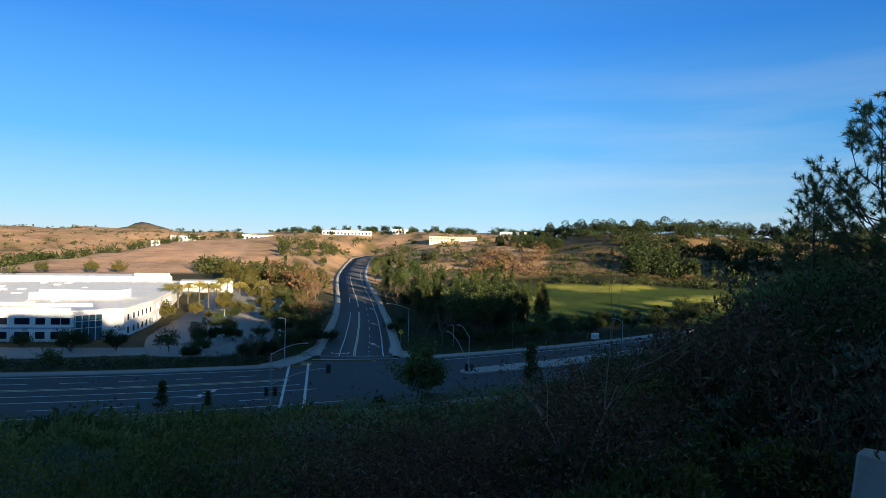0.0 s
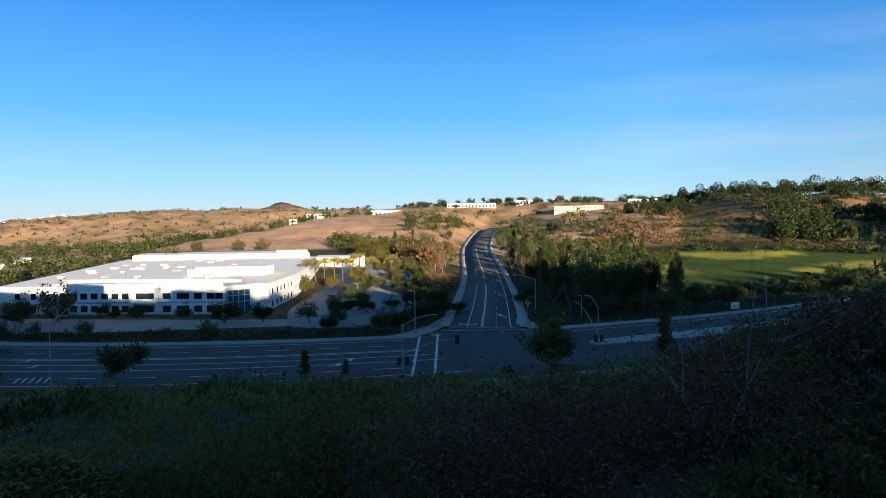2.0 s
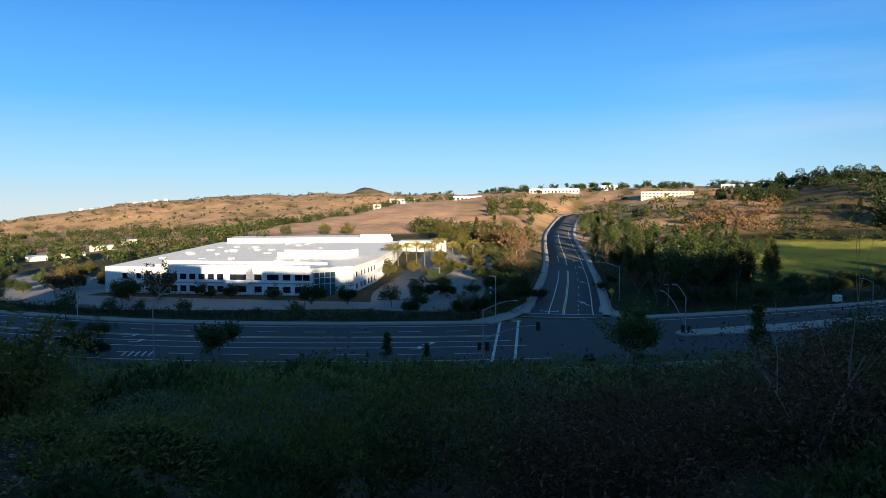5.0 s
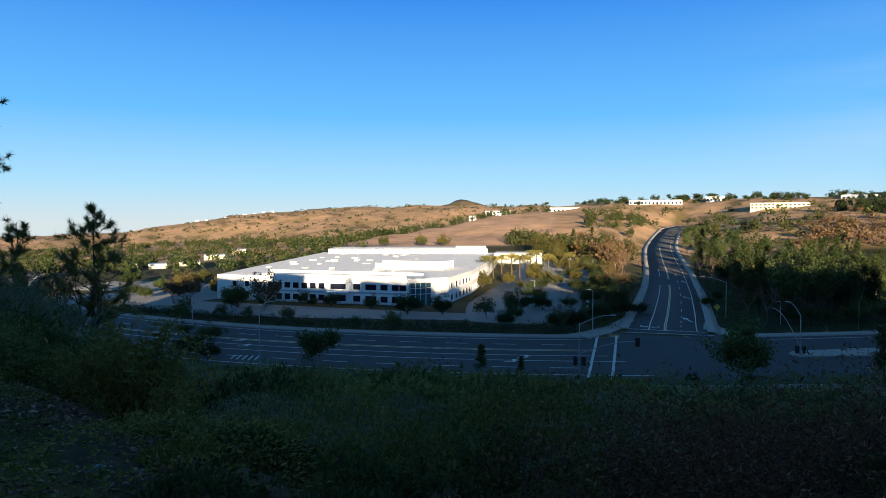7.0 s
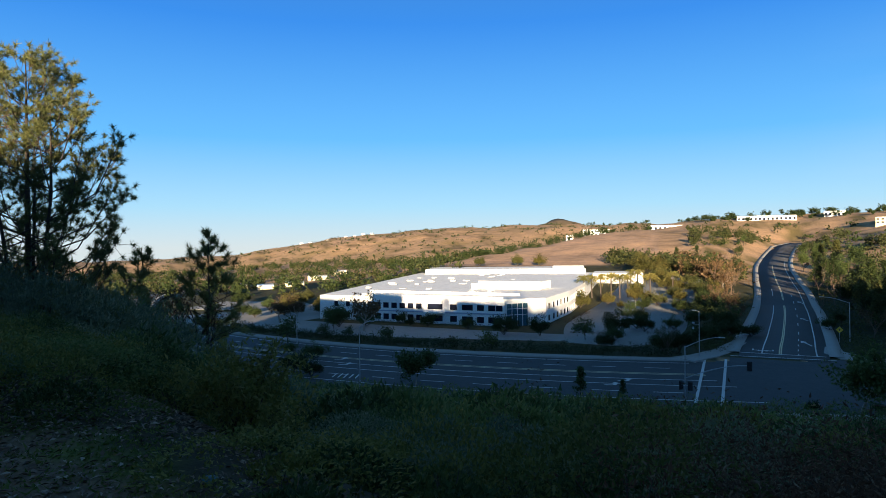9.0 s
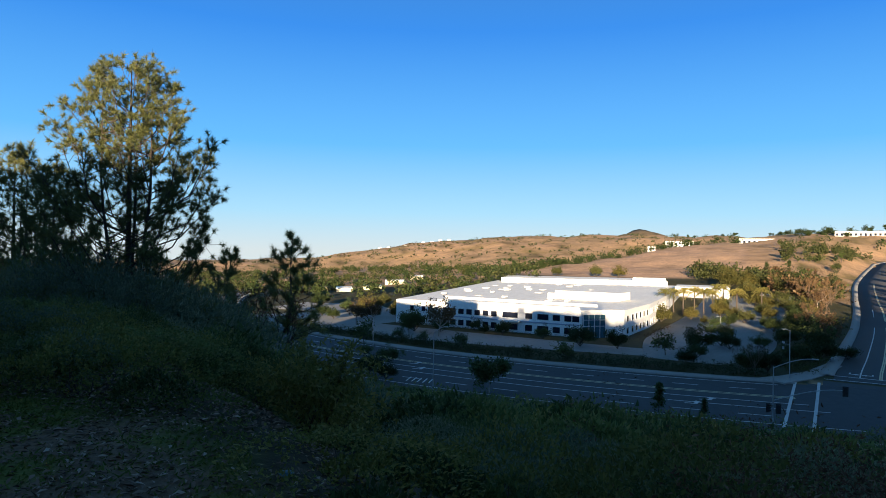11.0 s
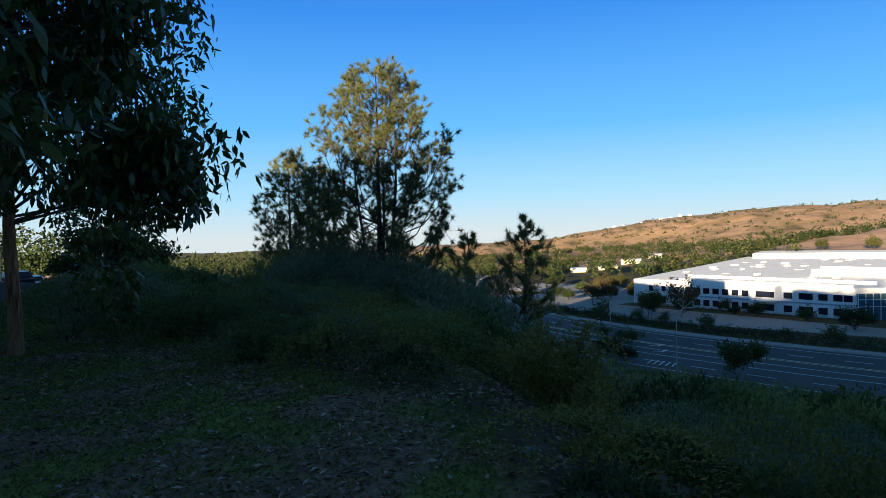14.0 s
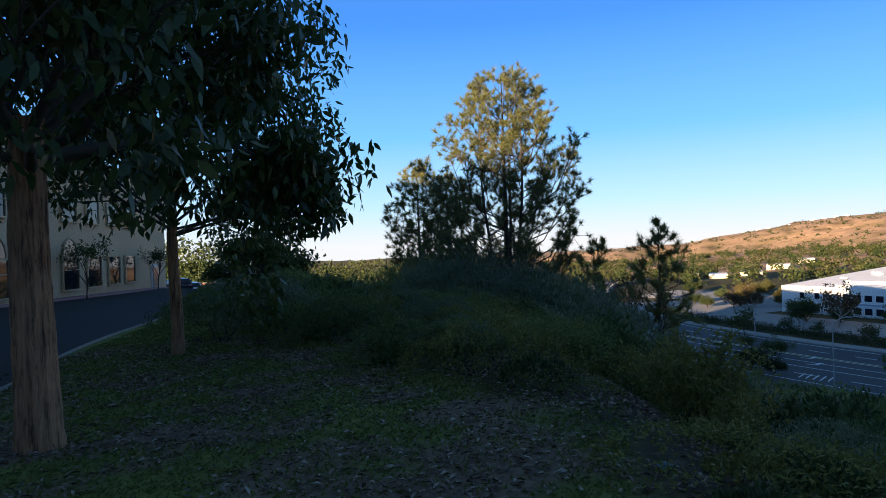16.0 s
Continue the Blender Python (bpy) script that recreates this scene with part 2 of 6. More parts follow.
HILL_A = (900, 400, 170, 12, 3, 1.5, 1.5, 3, 7, 11, 22, 60, 300, 900)
HILL_B = (1200, 700, 330, 125, 102, 94, 94, 104, 120, 135, 180, 300, 600, 1200)
PATH_R = (120, 280, 372, 442, 600, 720, 900)
PATH_Z = (0, 0, 4.2, 7.4, 14.6, 20, 26)


def wave(x, y, s, seed):
    """Cheap smooth noise, about -1 to 1."""
    v, k, a = 0.0, 6.283 / s, seed * 1.7
    for i in range(4):
        c, d = np.cos(a), np.sin(a)
        v = v + np.sin((x * c + y * d) * k + a * 3.1 + 1.3 * np.sin((y * c - x * d) * k * 0.71 + a)) * 0.5
        a, k = a + 1.9, k * 1.43
    return v * 0.7


def land(x, y):
    x, y = np.asarray(x, float), np.asarray(y, float)
    r = np.hypot(x, y) + 1e-6
    az = np.degrees(np.arctan2(-x, y))
    fr, fz = np.interp(az, AZ, FOOT_R), np.interp(az, AZ, FOOT_Z)
    cr = np.interp(az, AZ, CREST_R)
    cz = EYE_Z + cr * np.tan(np.radians(np.interp(az, AZ, CREST_E)))
    sr = np.interp(az, AZ, SKY_R)
    sz = EYE_Z + sr * np.tan(np.radians(np.interp(az, AZ, SKY_E)))
    u = kerb_off(x, y)
    z = np.where(u < 0, np.maximum(0.05 * u, -3.0), 0.0) + fz * smooth(0, 1, (r - 240) / (fr - 240))
    q = smooth(0, 1, (r - fr) / (cr - fr))
    z = np.where(r > fr, fz + (cz - fz) * (0.45 * q + 0.55 * np.clip((r - fr) / (cr - fr), 0, 1)), z)
    q = np.clip((r - cr) / (sr - cr), 0, 1)
    dip = np.where(az > 17, 14.0, 3.0) * np.sin(np.clip(q * 1.7, 0, 1) * np.pi)
    z = np.where(r > cr, cz + (sz - cz) * q * q * (3 - 2 * q) - dip, z)
    z = np.where(r > sr, sz - 0.02 * (r - sr), z)
    # two dark peaks far behind
    for pa, pr, ph, pw in ((24.0, 2500, 62, 85), (18.2, 2700, 55, 110), (20.5, 3500, 60, 240)):
        px, py = -pr * np.sin(np.radians(pa)), pr * np.cos(np.radians(pa))
        z = z + ph * np.exp(-((x - px) ** 2 + (y - py) ** 2) / (2 * pw * pw))
    # a hill added out of view to the right, to shade the slope beyond the fairway
    z = z + 64 * np.exp(-((x - 330) ** 2 + (y - 240) ** 2) / (2 * 52.0 ** 2))
    far = smooth(260, 600, r)
    z = z + far * (wave(x, y, 170, 1) * 1.6 + wave(x, y, 60, 2) * 0.5 + smooth(900, 1600, r) * wave(x, y, 330, 3) * 5)
    # the side road's bed climbs the valley
    road_az = 6.6 + 1.2 * smooth(280, 420, r) - 1.4 * smooth(450, 720, r)
    bed = np.interp(r, PATH_R, PATH_Z)
    wgt = np.exp(-((az - road_az) * r / 57.3 / 22) ** 4) * smooth(200, 260, r) * (1 - smooth(780, 900, r))
    z = z * (1 - wgt) + bed * wgt
    # the hilltop and its slope
    a, b = np.interp(az, HILL_AZ, HILL_A), np.interp(az, HILL_AZ, HILL_B)
    q = np.clip((r - a) / (b - a), 0, 1)
    q = np.where(q < 0.03, q * q / 0.06, q - 0.015) / 0.985
    slope = (TOP_Z - 0.022 * np.clip(r - 5, 0, 60)) * (1 - q) + z * q
    z = np.where(r < b, slope, z)
    return z + 0.12 * wave(x, y, 9, 5) * smooth(3, 9, r) * (1 - smooth(60, 100, r)) * smooth(0.02, 0.2, q)

# ---- mesh helpers ----
def np_mesh(name, verts, faces, material, parent=None, label="", smooth_faces=False):
    """One mesh object from arrays: verts (n, 3), faces (m, 3 or 4)."""
    me = bpy.data.meshes.new(name)
    verts, faces = np.asarray(verts, np.float32), np.asarray(faces, np.int32)
    k = faces.shape[1]
    me.vertices.add(len(verts))
    me.vertices.foreach_set("co", verts.ravel())
    me.loops.add(faces.size)
    me.loops.foreach_set("vertex_index", faces.ravel())
    me.polygons.add(len(faces))
    me.polygons.foreach_set("loop_start", np.arange(0, faces.size, k, dtype=np.int32))
    me.polygons.foreach_set("loop_total", np.full(len(faces), k, np.int32))
    if smooth_faces:
        me.polygons.foreach_set("use_smooth", np.ones(len(faces), bool))
    me.update(calc_edges=True)
    me.materials.append(material)
    ob = new(name, me)
    ob.parent = parent
    return tagged(ob, label)


def part(name, bm, material, parent=None, label="", smooth_faces=False):
    me = bpy.data.meshes.new(name)
    if smooth_faces:
        for fc in bm.faces:
            fc.smooth = True
    bm.to_mesh(me)
    bm.free()
    me.materials.append(material)
    ob = new(name, me)
    ob.parent = parent
    return tagged(ob, label)


def boxes_bm(items, bevel=0.0):
    """items: (cx, cy, cz, sx, sy, sz) boxes, or with a seventh value, the turn about z in degrees."""
    bm = bmesh.new()
    for it in items:
        cx, cy, cz, sx, sy, sz = it[:6]
        bmesh.ops.create_cube(bm, size=1, matrix=pose(cx, cy, cz, 0, 0, it[6] if len(it) > 6 else 0) @ Matrix.Diagonal((sx, sy, sz, 1)))
    if bevel:
        bmesh.ops.bevel(bm, geom=bm.edges[:], offset=bevel, segments=1, affect="EDGES")
    return bm


def thing(name, m, label, category, group="", kind=""):
    ob = new(name)
    ob.matrix_basis = m
    return tagged(ob, label, category, group, kind)


def prism_bm(pts, z0, z1):
    """A closed prism over a plan polygon, counter-clockwise."""
    bm = bmesh.new()
    lo = [bm.verts.new((x, y, z0)) for x, y in pts]
    hi = [bm.verts.new((x, y, z1)) for x, y in pts]
    bm.faces.new(lo[::-1])
    bm.faces.new(hi)
    for i in range(len(pts)):
        j = (i + 1) % len(pts)
        bm.faces.new((lo[i], lo[j], hi[j], hi[i]))
    return bm


def strip(name, left, right, material, z_left=None, z_right=None, parent=None, label="", lift=0.0, thick=0.0):
    """A ribbon between two plan lines laid on the land, with an edge of its own when thick."""
    left, right = np.asarray(left, float), np.asarray(right, float)
    n = len(left)
    zl = land(left[:, 0], left[:, 1]) + lift if z_left is None else z_left
    zr = land(right[:, 0], right[:, 1]) + lift if z_right is None else z_right
    v = np.concatenate([np.c_[left, zl], np.c_[right, zr]])
    i = np.arange(n - 1)
    f = np.c_[i, i + n, i + n + 1, i + 1]
    if thick:
        v = np.concatenate([v, v - (0, 0, thick)])
        f = np.concatenate([f, np.c_[i, i + 1, i + 1 + 2 * n, i + 2 * n], np.c_[i + n, i + 3 * n, i + 3 * n + 1, i + n + 1]])
    return np_mesh(name, v, f, material, parent, label)


# ---- the ground: one sheet to the horizon ----
def zone_colours(x, y):
    r, az, u = np.hypot(x, y), np.degrees(np.arctan2(-x, y)), kerb_off(x, y)
    c = np.empty((len(x), 3))
    c[:] = (0.44, 0.285, 0.175)                                       # dry hills
    def put(w, col):
        c[:] = c * (1 - w[:, None]) + np.array(col) * w[:, None]
    put(smooth(0.1, 0.9, wave(x, y, 240, 7)) * (az > 12) * (r > 560), (0.29, 0.205, 0.1))
    put(smooth(0.35, 0.8, wave(x, y, 120, 9)) * (az > 30) * (r > 560), (0.19, 0.135, 0.07))
    cr, fr = np.interp(az, AZ, CREST_R), np.interp(az, AZ, FOOT_R)
    put(((az > 16) & (az < 36.5) & (r > fr - 40) & (r < cr)).astype(float), (0.46, 0.3, 0.2))  # ploughed field
    put(((az < 13) & (az > -60) & (r > 250)) * smooth(0.0, 0.6, wave(x, y, 90, 4)), (0.19, 0.145, 0.065))
    put(((az < -9) & (r > 395)).astype(float) * 0.85, (0.15, 0.105, 0.055))
    put(smooth(66, 74, az) * (r > 300), (0.15, 0.125, 0.075))
    put(smooth(2100, 2500, r) * (az < 30), (0.12, 0.1, 0.07))
    flat = (r < 430) & (u > -1)
    put((flat & (az > 5) & (az < 62) & (r < fr)).astype(float), (0.07, 0.066, 0.034))               # planted verges
    put((flat & (az <= 5)).astype(float), (0.035, 0.04, 0.018))
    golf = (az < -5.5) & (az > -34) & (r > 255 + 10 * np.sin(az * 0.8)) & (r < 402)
    # fairway turf, with the tree shade on its near half put into the colour
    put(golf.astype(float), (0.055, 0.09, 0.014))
    # low sun on the far fairway, painted as bright yellow-green bands
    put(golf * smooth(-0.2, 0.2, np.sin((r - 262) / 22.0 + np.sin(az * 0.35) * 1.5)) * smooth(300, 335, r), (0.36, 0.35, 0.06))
    hill = (u < -36) & (r < 330)
    put(hill.astype(float), (0.06, 0.048, 0.032))
    lawn = hill * smooth(0, 1.6, np.interp(az, (50, 59, 67, 80, 90, 130), (3.5, 6.2, 8.0, 11.0, 30, 60)) - r + 0.5 * wave(x, y, 2.0, 6))
    put(lawn, (0.14, 0.16, 0.046))
    put(lawn * smooth(0.0, 0.7, wave(x, y, 3.1, 4) + 0.5 - 0.1 * (r - 5)), (0.2, 0.14, 0.1))      # leaf litter
    return c


def build_ground():
    az = np.radians(np.concatenate([np.arange(-180, -42, 3.0), np.arange(-42, 112, 0.5), np.arange(112, 180.1, 3.0)]))
    r = np.concatenate([[0.0], np.geomspace(0.6, 4900, 260)])
    A, R = np.meshgrid(az, r)
    x, y = (-R * np.sin(A)).ravel(), (R * np.cos(A)).ravel()
    u = kerb_off(x, y)
    z = land(x, y)
    z = z - 0.35 * ((u > -38) & (u < -1.5) & (x > -330) & (x < 170))
    n, m = len(r), len(az)
    i, j = np.meshgrid(np.arange(n - 1), np.arange(m - 1), indexing="ij")
    i, j = i.ravel(), j.ravel()
    f = np.c_[i * m + j, i * m + j + 1, (i + 1) * m + j + 1, (i + 1) * m + j]
    ob = np_mesh("ground", np.c_[x, y, z], f, M["ground"], smooth_faces=True)
    ob.data.flip_normals()
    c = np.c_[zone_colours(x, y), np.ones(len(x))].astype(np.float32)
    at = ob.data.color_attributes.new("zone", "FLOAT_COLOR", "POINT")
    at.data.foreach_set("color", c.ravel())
    return tagged(ob, "dry brown hills, scrubby slope and green fairway with painted sun and shade, in one sheet", "ground", kind="structure")


ground = build_ground()


# ---- roads ----
def kerb_line(u, x0, x1, n=120):
    """A line beside the boulevard's far kerb, u metres beyond it."""
    x = np.linspace(x0, x1, n)
    s = 0.62 + 0.0048 * x
    q = np.sqrt(1 + s * s)
    return np.c_[x - u * s / q, kerb_y(x) + u / q]


def road_z(u, n=120):
    return np.full(n, max(0.05 * min(u, 0), -3.0))


def boulevard_strip(name, u0, u1, x0, x1, material, lift, parent=None, n=120, thick=0.0, label=""):
    return strip(name, kerb_line(u1, x0, x1, n), kerb_line(u0, x0, x1, n), material, road_z(u1, n) + lift, road_z(u0, n) + lift, parent, label, thick=thick)


def smooth_path(pts, n=90):
    """A smooth line through plan points."""
    pts = np.asarray(pts, float)
    t = np.arange(len(pts), dtype=float)
    out, q = [], np.linspace(0, len(pts) - 1, n)
    for a in q:
        i = min(int(a), len(pts) - 2)
        p0, p1, p2, p3 = pts[max(i - 1, 0)], pts[i], pts[i + 1], pts[min(i + 2, len(pts) - 1)]
        s = a - i
        out.append(0.5 * (2 * p1 + (p2 - p0) * s + (2 * p0 - 5 * p1 + 4 * p2 - p3) * s * s + (3 * p1 - p0 - 3 * p2 + p3) * s ** 3))
    return np.array(out)


def beside(line, d):
    """The line d metres to the right of its run."""
    g = np.gradient(line, axis=0)
    g /= np.linalg.norm(g, axis=1)[:, None]
    return line + d * np.c_[g[:, 1], -g[:, 0]]


road = boulevard_strip("road_boulevard", -37.5, -2.7, -330, 168, M["asphalt"], 0.0)
tagged(road, "wide dark asphalt boulevard with white lane lines", "road", kind="structure")
SIDE = smooth_path([(-18.7, 150), (-20.5, 165), (-23.5, 194), (-31.0, 258), (-40.2, 322), (-51.0, 386), (-65.5, 484), (-79.5, 630), (-86.0, 730), (-84.0, 800)], 150)
SIDE_LIFT = (0.03 + 0.11 * smooth(0, 14, np.arange(150.0)))[:, None]
side_road = strip("road_side", beside(SIDE, -8.5), beside(SIDE, 8.5), M["asphalt"], lift=SIDE_LIFT[:, 0], thick=0.4)
tagged(side_road, "asphalt side road climbing the valley with painted arrows", "road", kind="structure")

junction = boulevard_strip("road_junction", -2.75, 11, -31, -8, M["asphalt"], 0.02, n=30)
tagged(junction, "asphalt apron where the side road meets the boulevard", "road", kind="structure")

pavement = thing("pavement", Matrix(), "pale concrete pavement and kerb along the roads", "pavement", kind="structure")
boulevard_strip("pavement_boulevard_left", -2.7, 0.2, -330, -33, M["concrete"], 0.17, pavement, 100, 0.3)
boulevard_strip("pavement_boulevard_right", -2.7, 0.2, -4, 168, M["concrete"], 0.17, pavement, 80, 0.3)
boulevard_strip("pavement_near", -39.5, -37.5, -330, 168, M["concrete"], 0.17, pavement, 120, 0.3)
SL, SR = SIDE[8:], SIDE[8:]
strip("pavement_side_left", beside(SL, -11.2), beside(SL, -8.5), M["concrete"], lift=0.3, parent=pavement, thick=0.4)
strip("pavement_side_right", beside(SR, 8.5), beside(SR, 11.2), M["concrete"], lift=0.3, parent=pavement, thick=0.4)


def corner(name, pts):
    bm = prism_bm(pts, -0.25, 0.17)
    return part(name, bm, M["concrete"], pavement)


corner("pavement_corner", [(-33.2, 138.3), (-30.5, 146.5), (-28.9, 158), (-29, 170), (-32.5, 170), (-33.5, 155), (-36, 146), (-38.5, 141)])
corner("pavement_corner", [(-5, 155), (-4, 160), (-9, 166), (-10, 172), (-13, 172), (-12.4, 162), (-9, 156)])

marks = thing("road_marking", Matrix(), "white and yellow painted lane lines and arrows on asphalt", "marking", kind="structure")
for u, x0, x1 in ((-4.4, -330, -36), (-18.2, -330, -34), (-22.2, -330, -32), (-4.9, -1, 168), (-31.5, -330, -30)):
    boulevard_strip("lane_line", u - 0.13, u + 0.13, x0, x1, M["paint"], 0.012, marks)
for u in (-13.5, -14.3):
    boulevard_strip("centre_line", u - 0.14, u + 0.14, -330, -35, M["yellow"], 0.012, marks)
for u in (-9.2, -27.0):
    for k in range(34):
        x0 = -40 - k * 9.0
        boulevard_strip("lane_dash", u - 0.12, u + 0.12, x0 - 4.2, x0, M["paint"], 0.012, marks, 4)
for k in range(16):
    boulevard_strip("lane_dash", -28.1, -27.9, 2 + k * 10, 6 + k * 10, M["paint"], 0.012, marks, 4)


def flat_poly(name, pts, z, material, parent, lift=0.012):
    """A thin painted shape; z follows the boulevard's fall or the land."""
    me = bpy.data.meshes.new(name)
    v = [(x, y, (z if z is not None else float(land(x, y))) + lift) for x, y in pts]
    me.from_pydata(v, [], [list(range(len(v)))])
    me.materials.append(material)
    ob = new(name, me)
    ob.parent = parent
    return ob


def tilt_poly(name, pts, material, parent, lift=0.014):
    me = bpy.data.meshes.new(name)
    v = [(x, y, max(0.05 * min(float(kerb_off(x, y)), 0), -3) + lift) for x, y in pts]
    me.from_pydata(v, [], [list(range(len(v)))])
    me.materials.append(material)
    ob = new(name, me)
    ob.parent = parent
    return ob


def line_poly(name, a, b, w, material, parent, lift=0.016):
    a, b = Vector(a), Vector(b)
    n = Vector((-(b - a).y, (b - a).x)).normalized() * w / 2
    return tilt_poly(name, [a + n, a - n, b - n, b + n], material, parent, lift)


line_poly("crosswalk_line", (-32.2, 142.0), (-26.2, 109.0), 0.5, M["paint"], marks)
line_poly("crosswalk_line", (-28.6, 144.5), (-22.3, 109.5), 0.5, M["paint"], marks)
SZ = 0.145
for o, a, b, mt in ((-4.1, 8, 70, "paint"), (-0.75, 8, 147, "yellow"), (-0.4, 8, 147, "yellow"), (6.3, 8, 147, "paint")):
    ln = SIDE[a:b]
    strip("lane_line", beside(ln, o - 0.13), beside(ln, o + 0.13), M[mt], lift=SZ + 0.02, parent=marks)
for k in range(10):
    ln = SIDE[8 + 6 * k: 8 + 6 * k + 3]
    strip("lane_dash", beside(ln, 2.9 - 0.1), beside(ln, 2.9 + 0.1), M["paint"], lift=SZ + 0.02, parent=marks)
flat_poly("stop_line", [(-29.4, 154.0), (-29.4, 154.5), (-20, 155.6), (-11.5, 156.8), (-11.5, 156.3), (-20, 155.1)], 0.0, M["paint"], marks, SZ + 0.03)
flat_poly("stop_line", [(-28.6, 148.6), (-28.6, 149.0), (-20, 150.9), (-9.5, 153.0), (-9.5, 152.6), (-20, 150.4)], 0.0, M["paint"], marks, SZ + 0.03)
ISLAND = [(4.5, 142.4), (6.5, 140.7), (15, 145.4), (30, 155.0), (60, 180), (100, 222), (97, 225), (57, 184.5), (28, 161.0), (13, 150.5), (5.3, 144.8)]
bm = prism_bm(ISLAND, -1.6, -0.45)
for v in bm.verts:
    if v.co.z > -1:
        v.co.z = 0.05 * min(float(kerb_off(v.co.x, v.co.y)), 0) + 0.17
isl = part("median_island", bm, M["concrete"])
tagged(isl, "pale concrete median island in the boulevard", "island", kind="structure")

# car park round the white building
lot = thing("parking_lot", Matrix(), "worn pale grey asphalt car park with planted islands", "parking lot", kind="structure")
def lot_piece(pts):
    bm = prism_bm(pts, -0.3, 0.06)
    return part("lot_paving", bm, M["lot"], lot)
lot_piece([(-160, 131), (-128, 131), (-100, 139), (-66, 152), (-66, 164), (-88, 160), (-160, 152)])
la, lb = smooth_path([(-66, 149), (-76, 170), (-83, 190), (-91, 225), (-103, 285), (-118, 345)], 40), smooth_path([(-50, 150), (-46, 168), (-48, 190), (-56, 225), (-68, 285), (-80, 345)], 40)
strip("lot_paving", la, lb, M["lot"], lift=0.12, parent=lot, thick=0.4)
lot_piece([(-160, 152), (-163, 176), (-200, 215), (-250, 190), (-236, 158), (-205, 165)])
lot_piece([(-215, 135), (-182, 128), (-160, 131), (-160, 152), (-205, 165)])


# ---- plants: makers of limbs and leaves ----
def tubes(segs, sides=6):
    """Tapered tubes: segs of (p0, p1, r0, r1), as verts and quads."""
    V, F = [], []
    ang = np.linspace(0, 2 * np.pi, sides, endpoint=False)
    for p0, p1, r0, r1 in segs:
        p0, p1 = np.asarray(p0, float), np.asarray(p1, float)
        d = p1 - p0
        d = d / (np.linalg.norm(d) + 1e-9)
        a = np.cross(d, (0, 0, 1) if abs(d[2]) < 0.9 else (1, 0, 0))
        a /= np.linalg.norm(a)
        b = np.cross(d, a)
        ring = np.cos(ang)[:, None] * a + np.sin(ang)[:, None] * b
        o = len(V) * 2 * sides
        V.append(np.concatenate([p0 + ring * r0, p1 + ring * r1]))
        i = np.arange(sides)
        j = (i + 1) % sides
        F.append(np.c_[i, j, j + sides, i + sides] + o)
    return np.concatenate(V), np.concatenate(F)


def limbs(rng, p, d, length, radius, depth, spread=0.6, kids=3, lift=0.15, shrink=0.68, steps=3, out=None, tips=None):
    """Branching limbs: bent runs of segments, with side shoots; returns segments and tips."""
    out = [] if out is None else out
    tips = [] if tips is None else tips
    p, d = np.array(p, float), np.array(d, float)
    r = radius
    for s in range(steps):
        d = d + rng.normal(0, 0.12, 3) + (0, 0, lift * 0.3)
        d /= np.linalg.norm(d)
        q = p + d * length / steps
        r1 = r * (0.82 if depth else 0.6)
        out.append((p, q, r, r1))
        p, r = q, r1
        if depth == 0 or s:
            tips.append((p, d))
    if depth > 0:
        for _ in range(kids):
            v = d + rng.normal(0, spread, 3) + (0, 0, lift)
            v /= np.linalg.norm(v)
            limbs(rng, p - d * length * rng.uniform(0, 0.35), v, length * shrink * rng.uniform(0.8, 1.2), r * 0.72, depth - 1, spread, kids, lift, shrink, steps, out, tips)
    return out, tips


def leaves(rng, centres, n, spread, size, aspect=0.5, droop=0.0):
    """Folded leaf blades scattered about centres: verts and quads, each blade an island."""
    c = np.asarray(centres, float)
    c = c[rng.integers(0, len(c), n)] + np.clip(rng.normal(0, 1, (n, 3)), -1.6, 1.6) * spread
    d = rng.normal(0, 1, (n, 3)) + (0, 0, -droop)
    d /= np.linalg.norm(d, axis=1)[:, None]
    w = np.cross(d, rng.normal(0, 1, (n, 3)))
    w /= np.linalg.norm(w, axis=1)[:, None] + 1e-9
    nrm = np.cross(d, w)
    s = (size * rng.uniform(0.6, 1.4, n))[:, None]
    tip, mid = c + d * s, c + d * s * 0.45
    a, b = mid + w * s * aspect * 0.5 + nrm * s * 0.12, mid - w * s * aspect * 0.5 + nrm * s * 0.12
    v = np.stack([c, a, tip, b], 1).reshape(-1, 3)
    f = np.arange(n * 4).reshape(-1, 4)
    return v, f


def plant(name, label, category, seg, leaf, bark, leaf_m, sides=5, crown="crown"):
    root = new(name)
    tagged(root, label, category)
    if seg:
        v, f = tubes(seg, sides)
        np_mesh("trunk", v, f, bark, root, smooth_faces=True)
    if leaf is not None:
        np_mesh(crown, leaf[0], leaf[1], leaf_m, root)
    return root


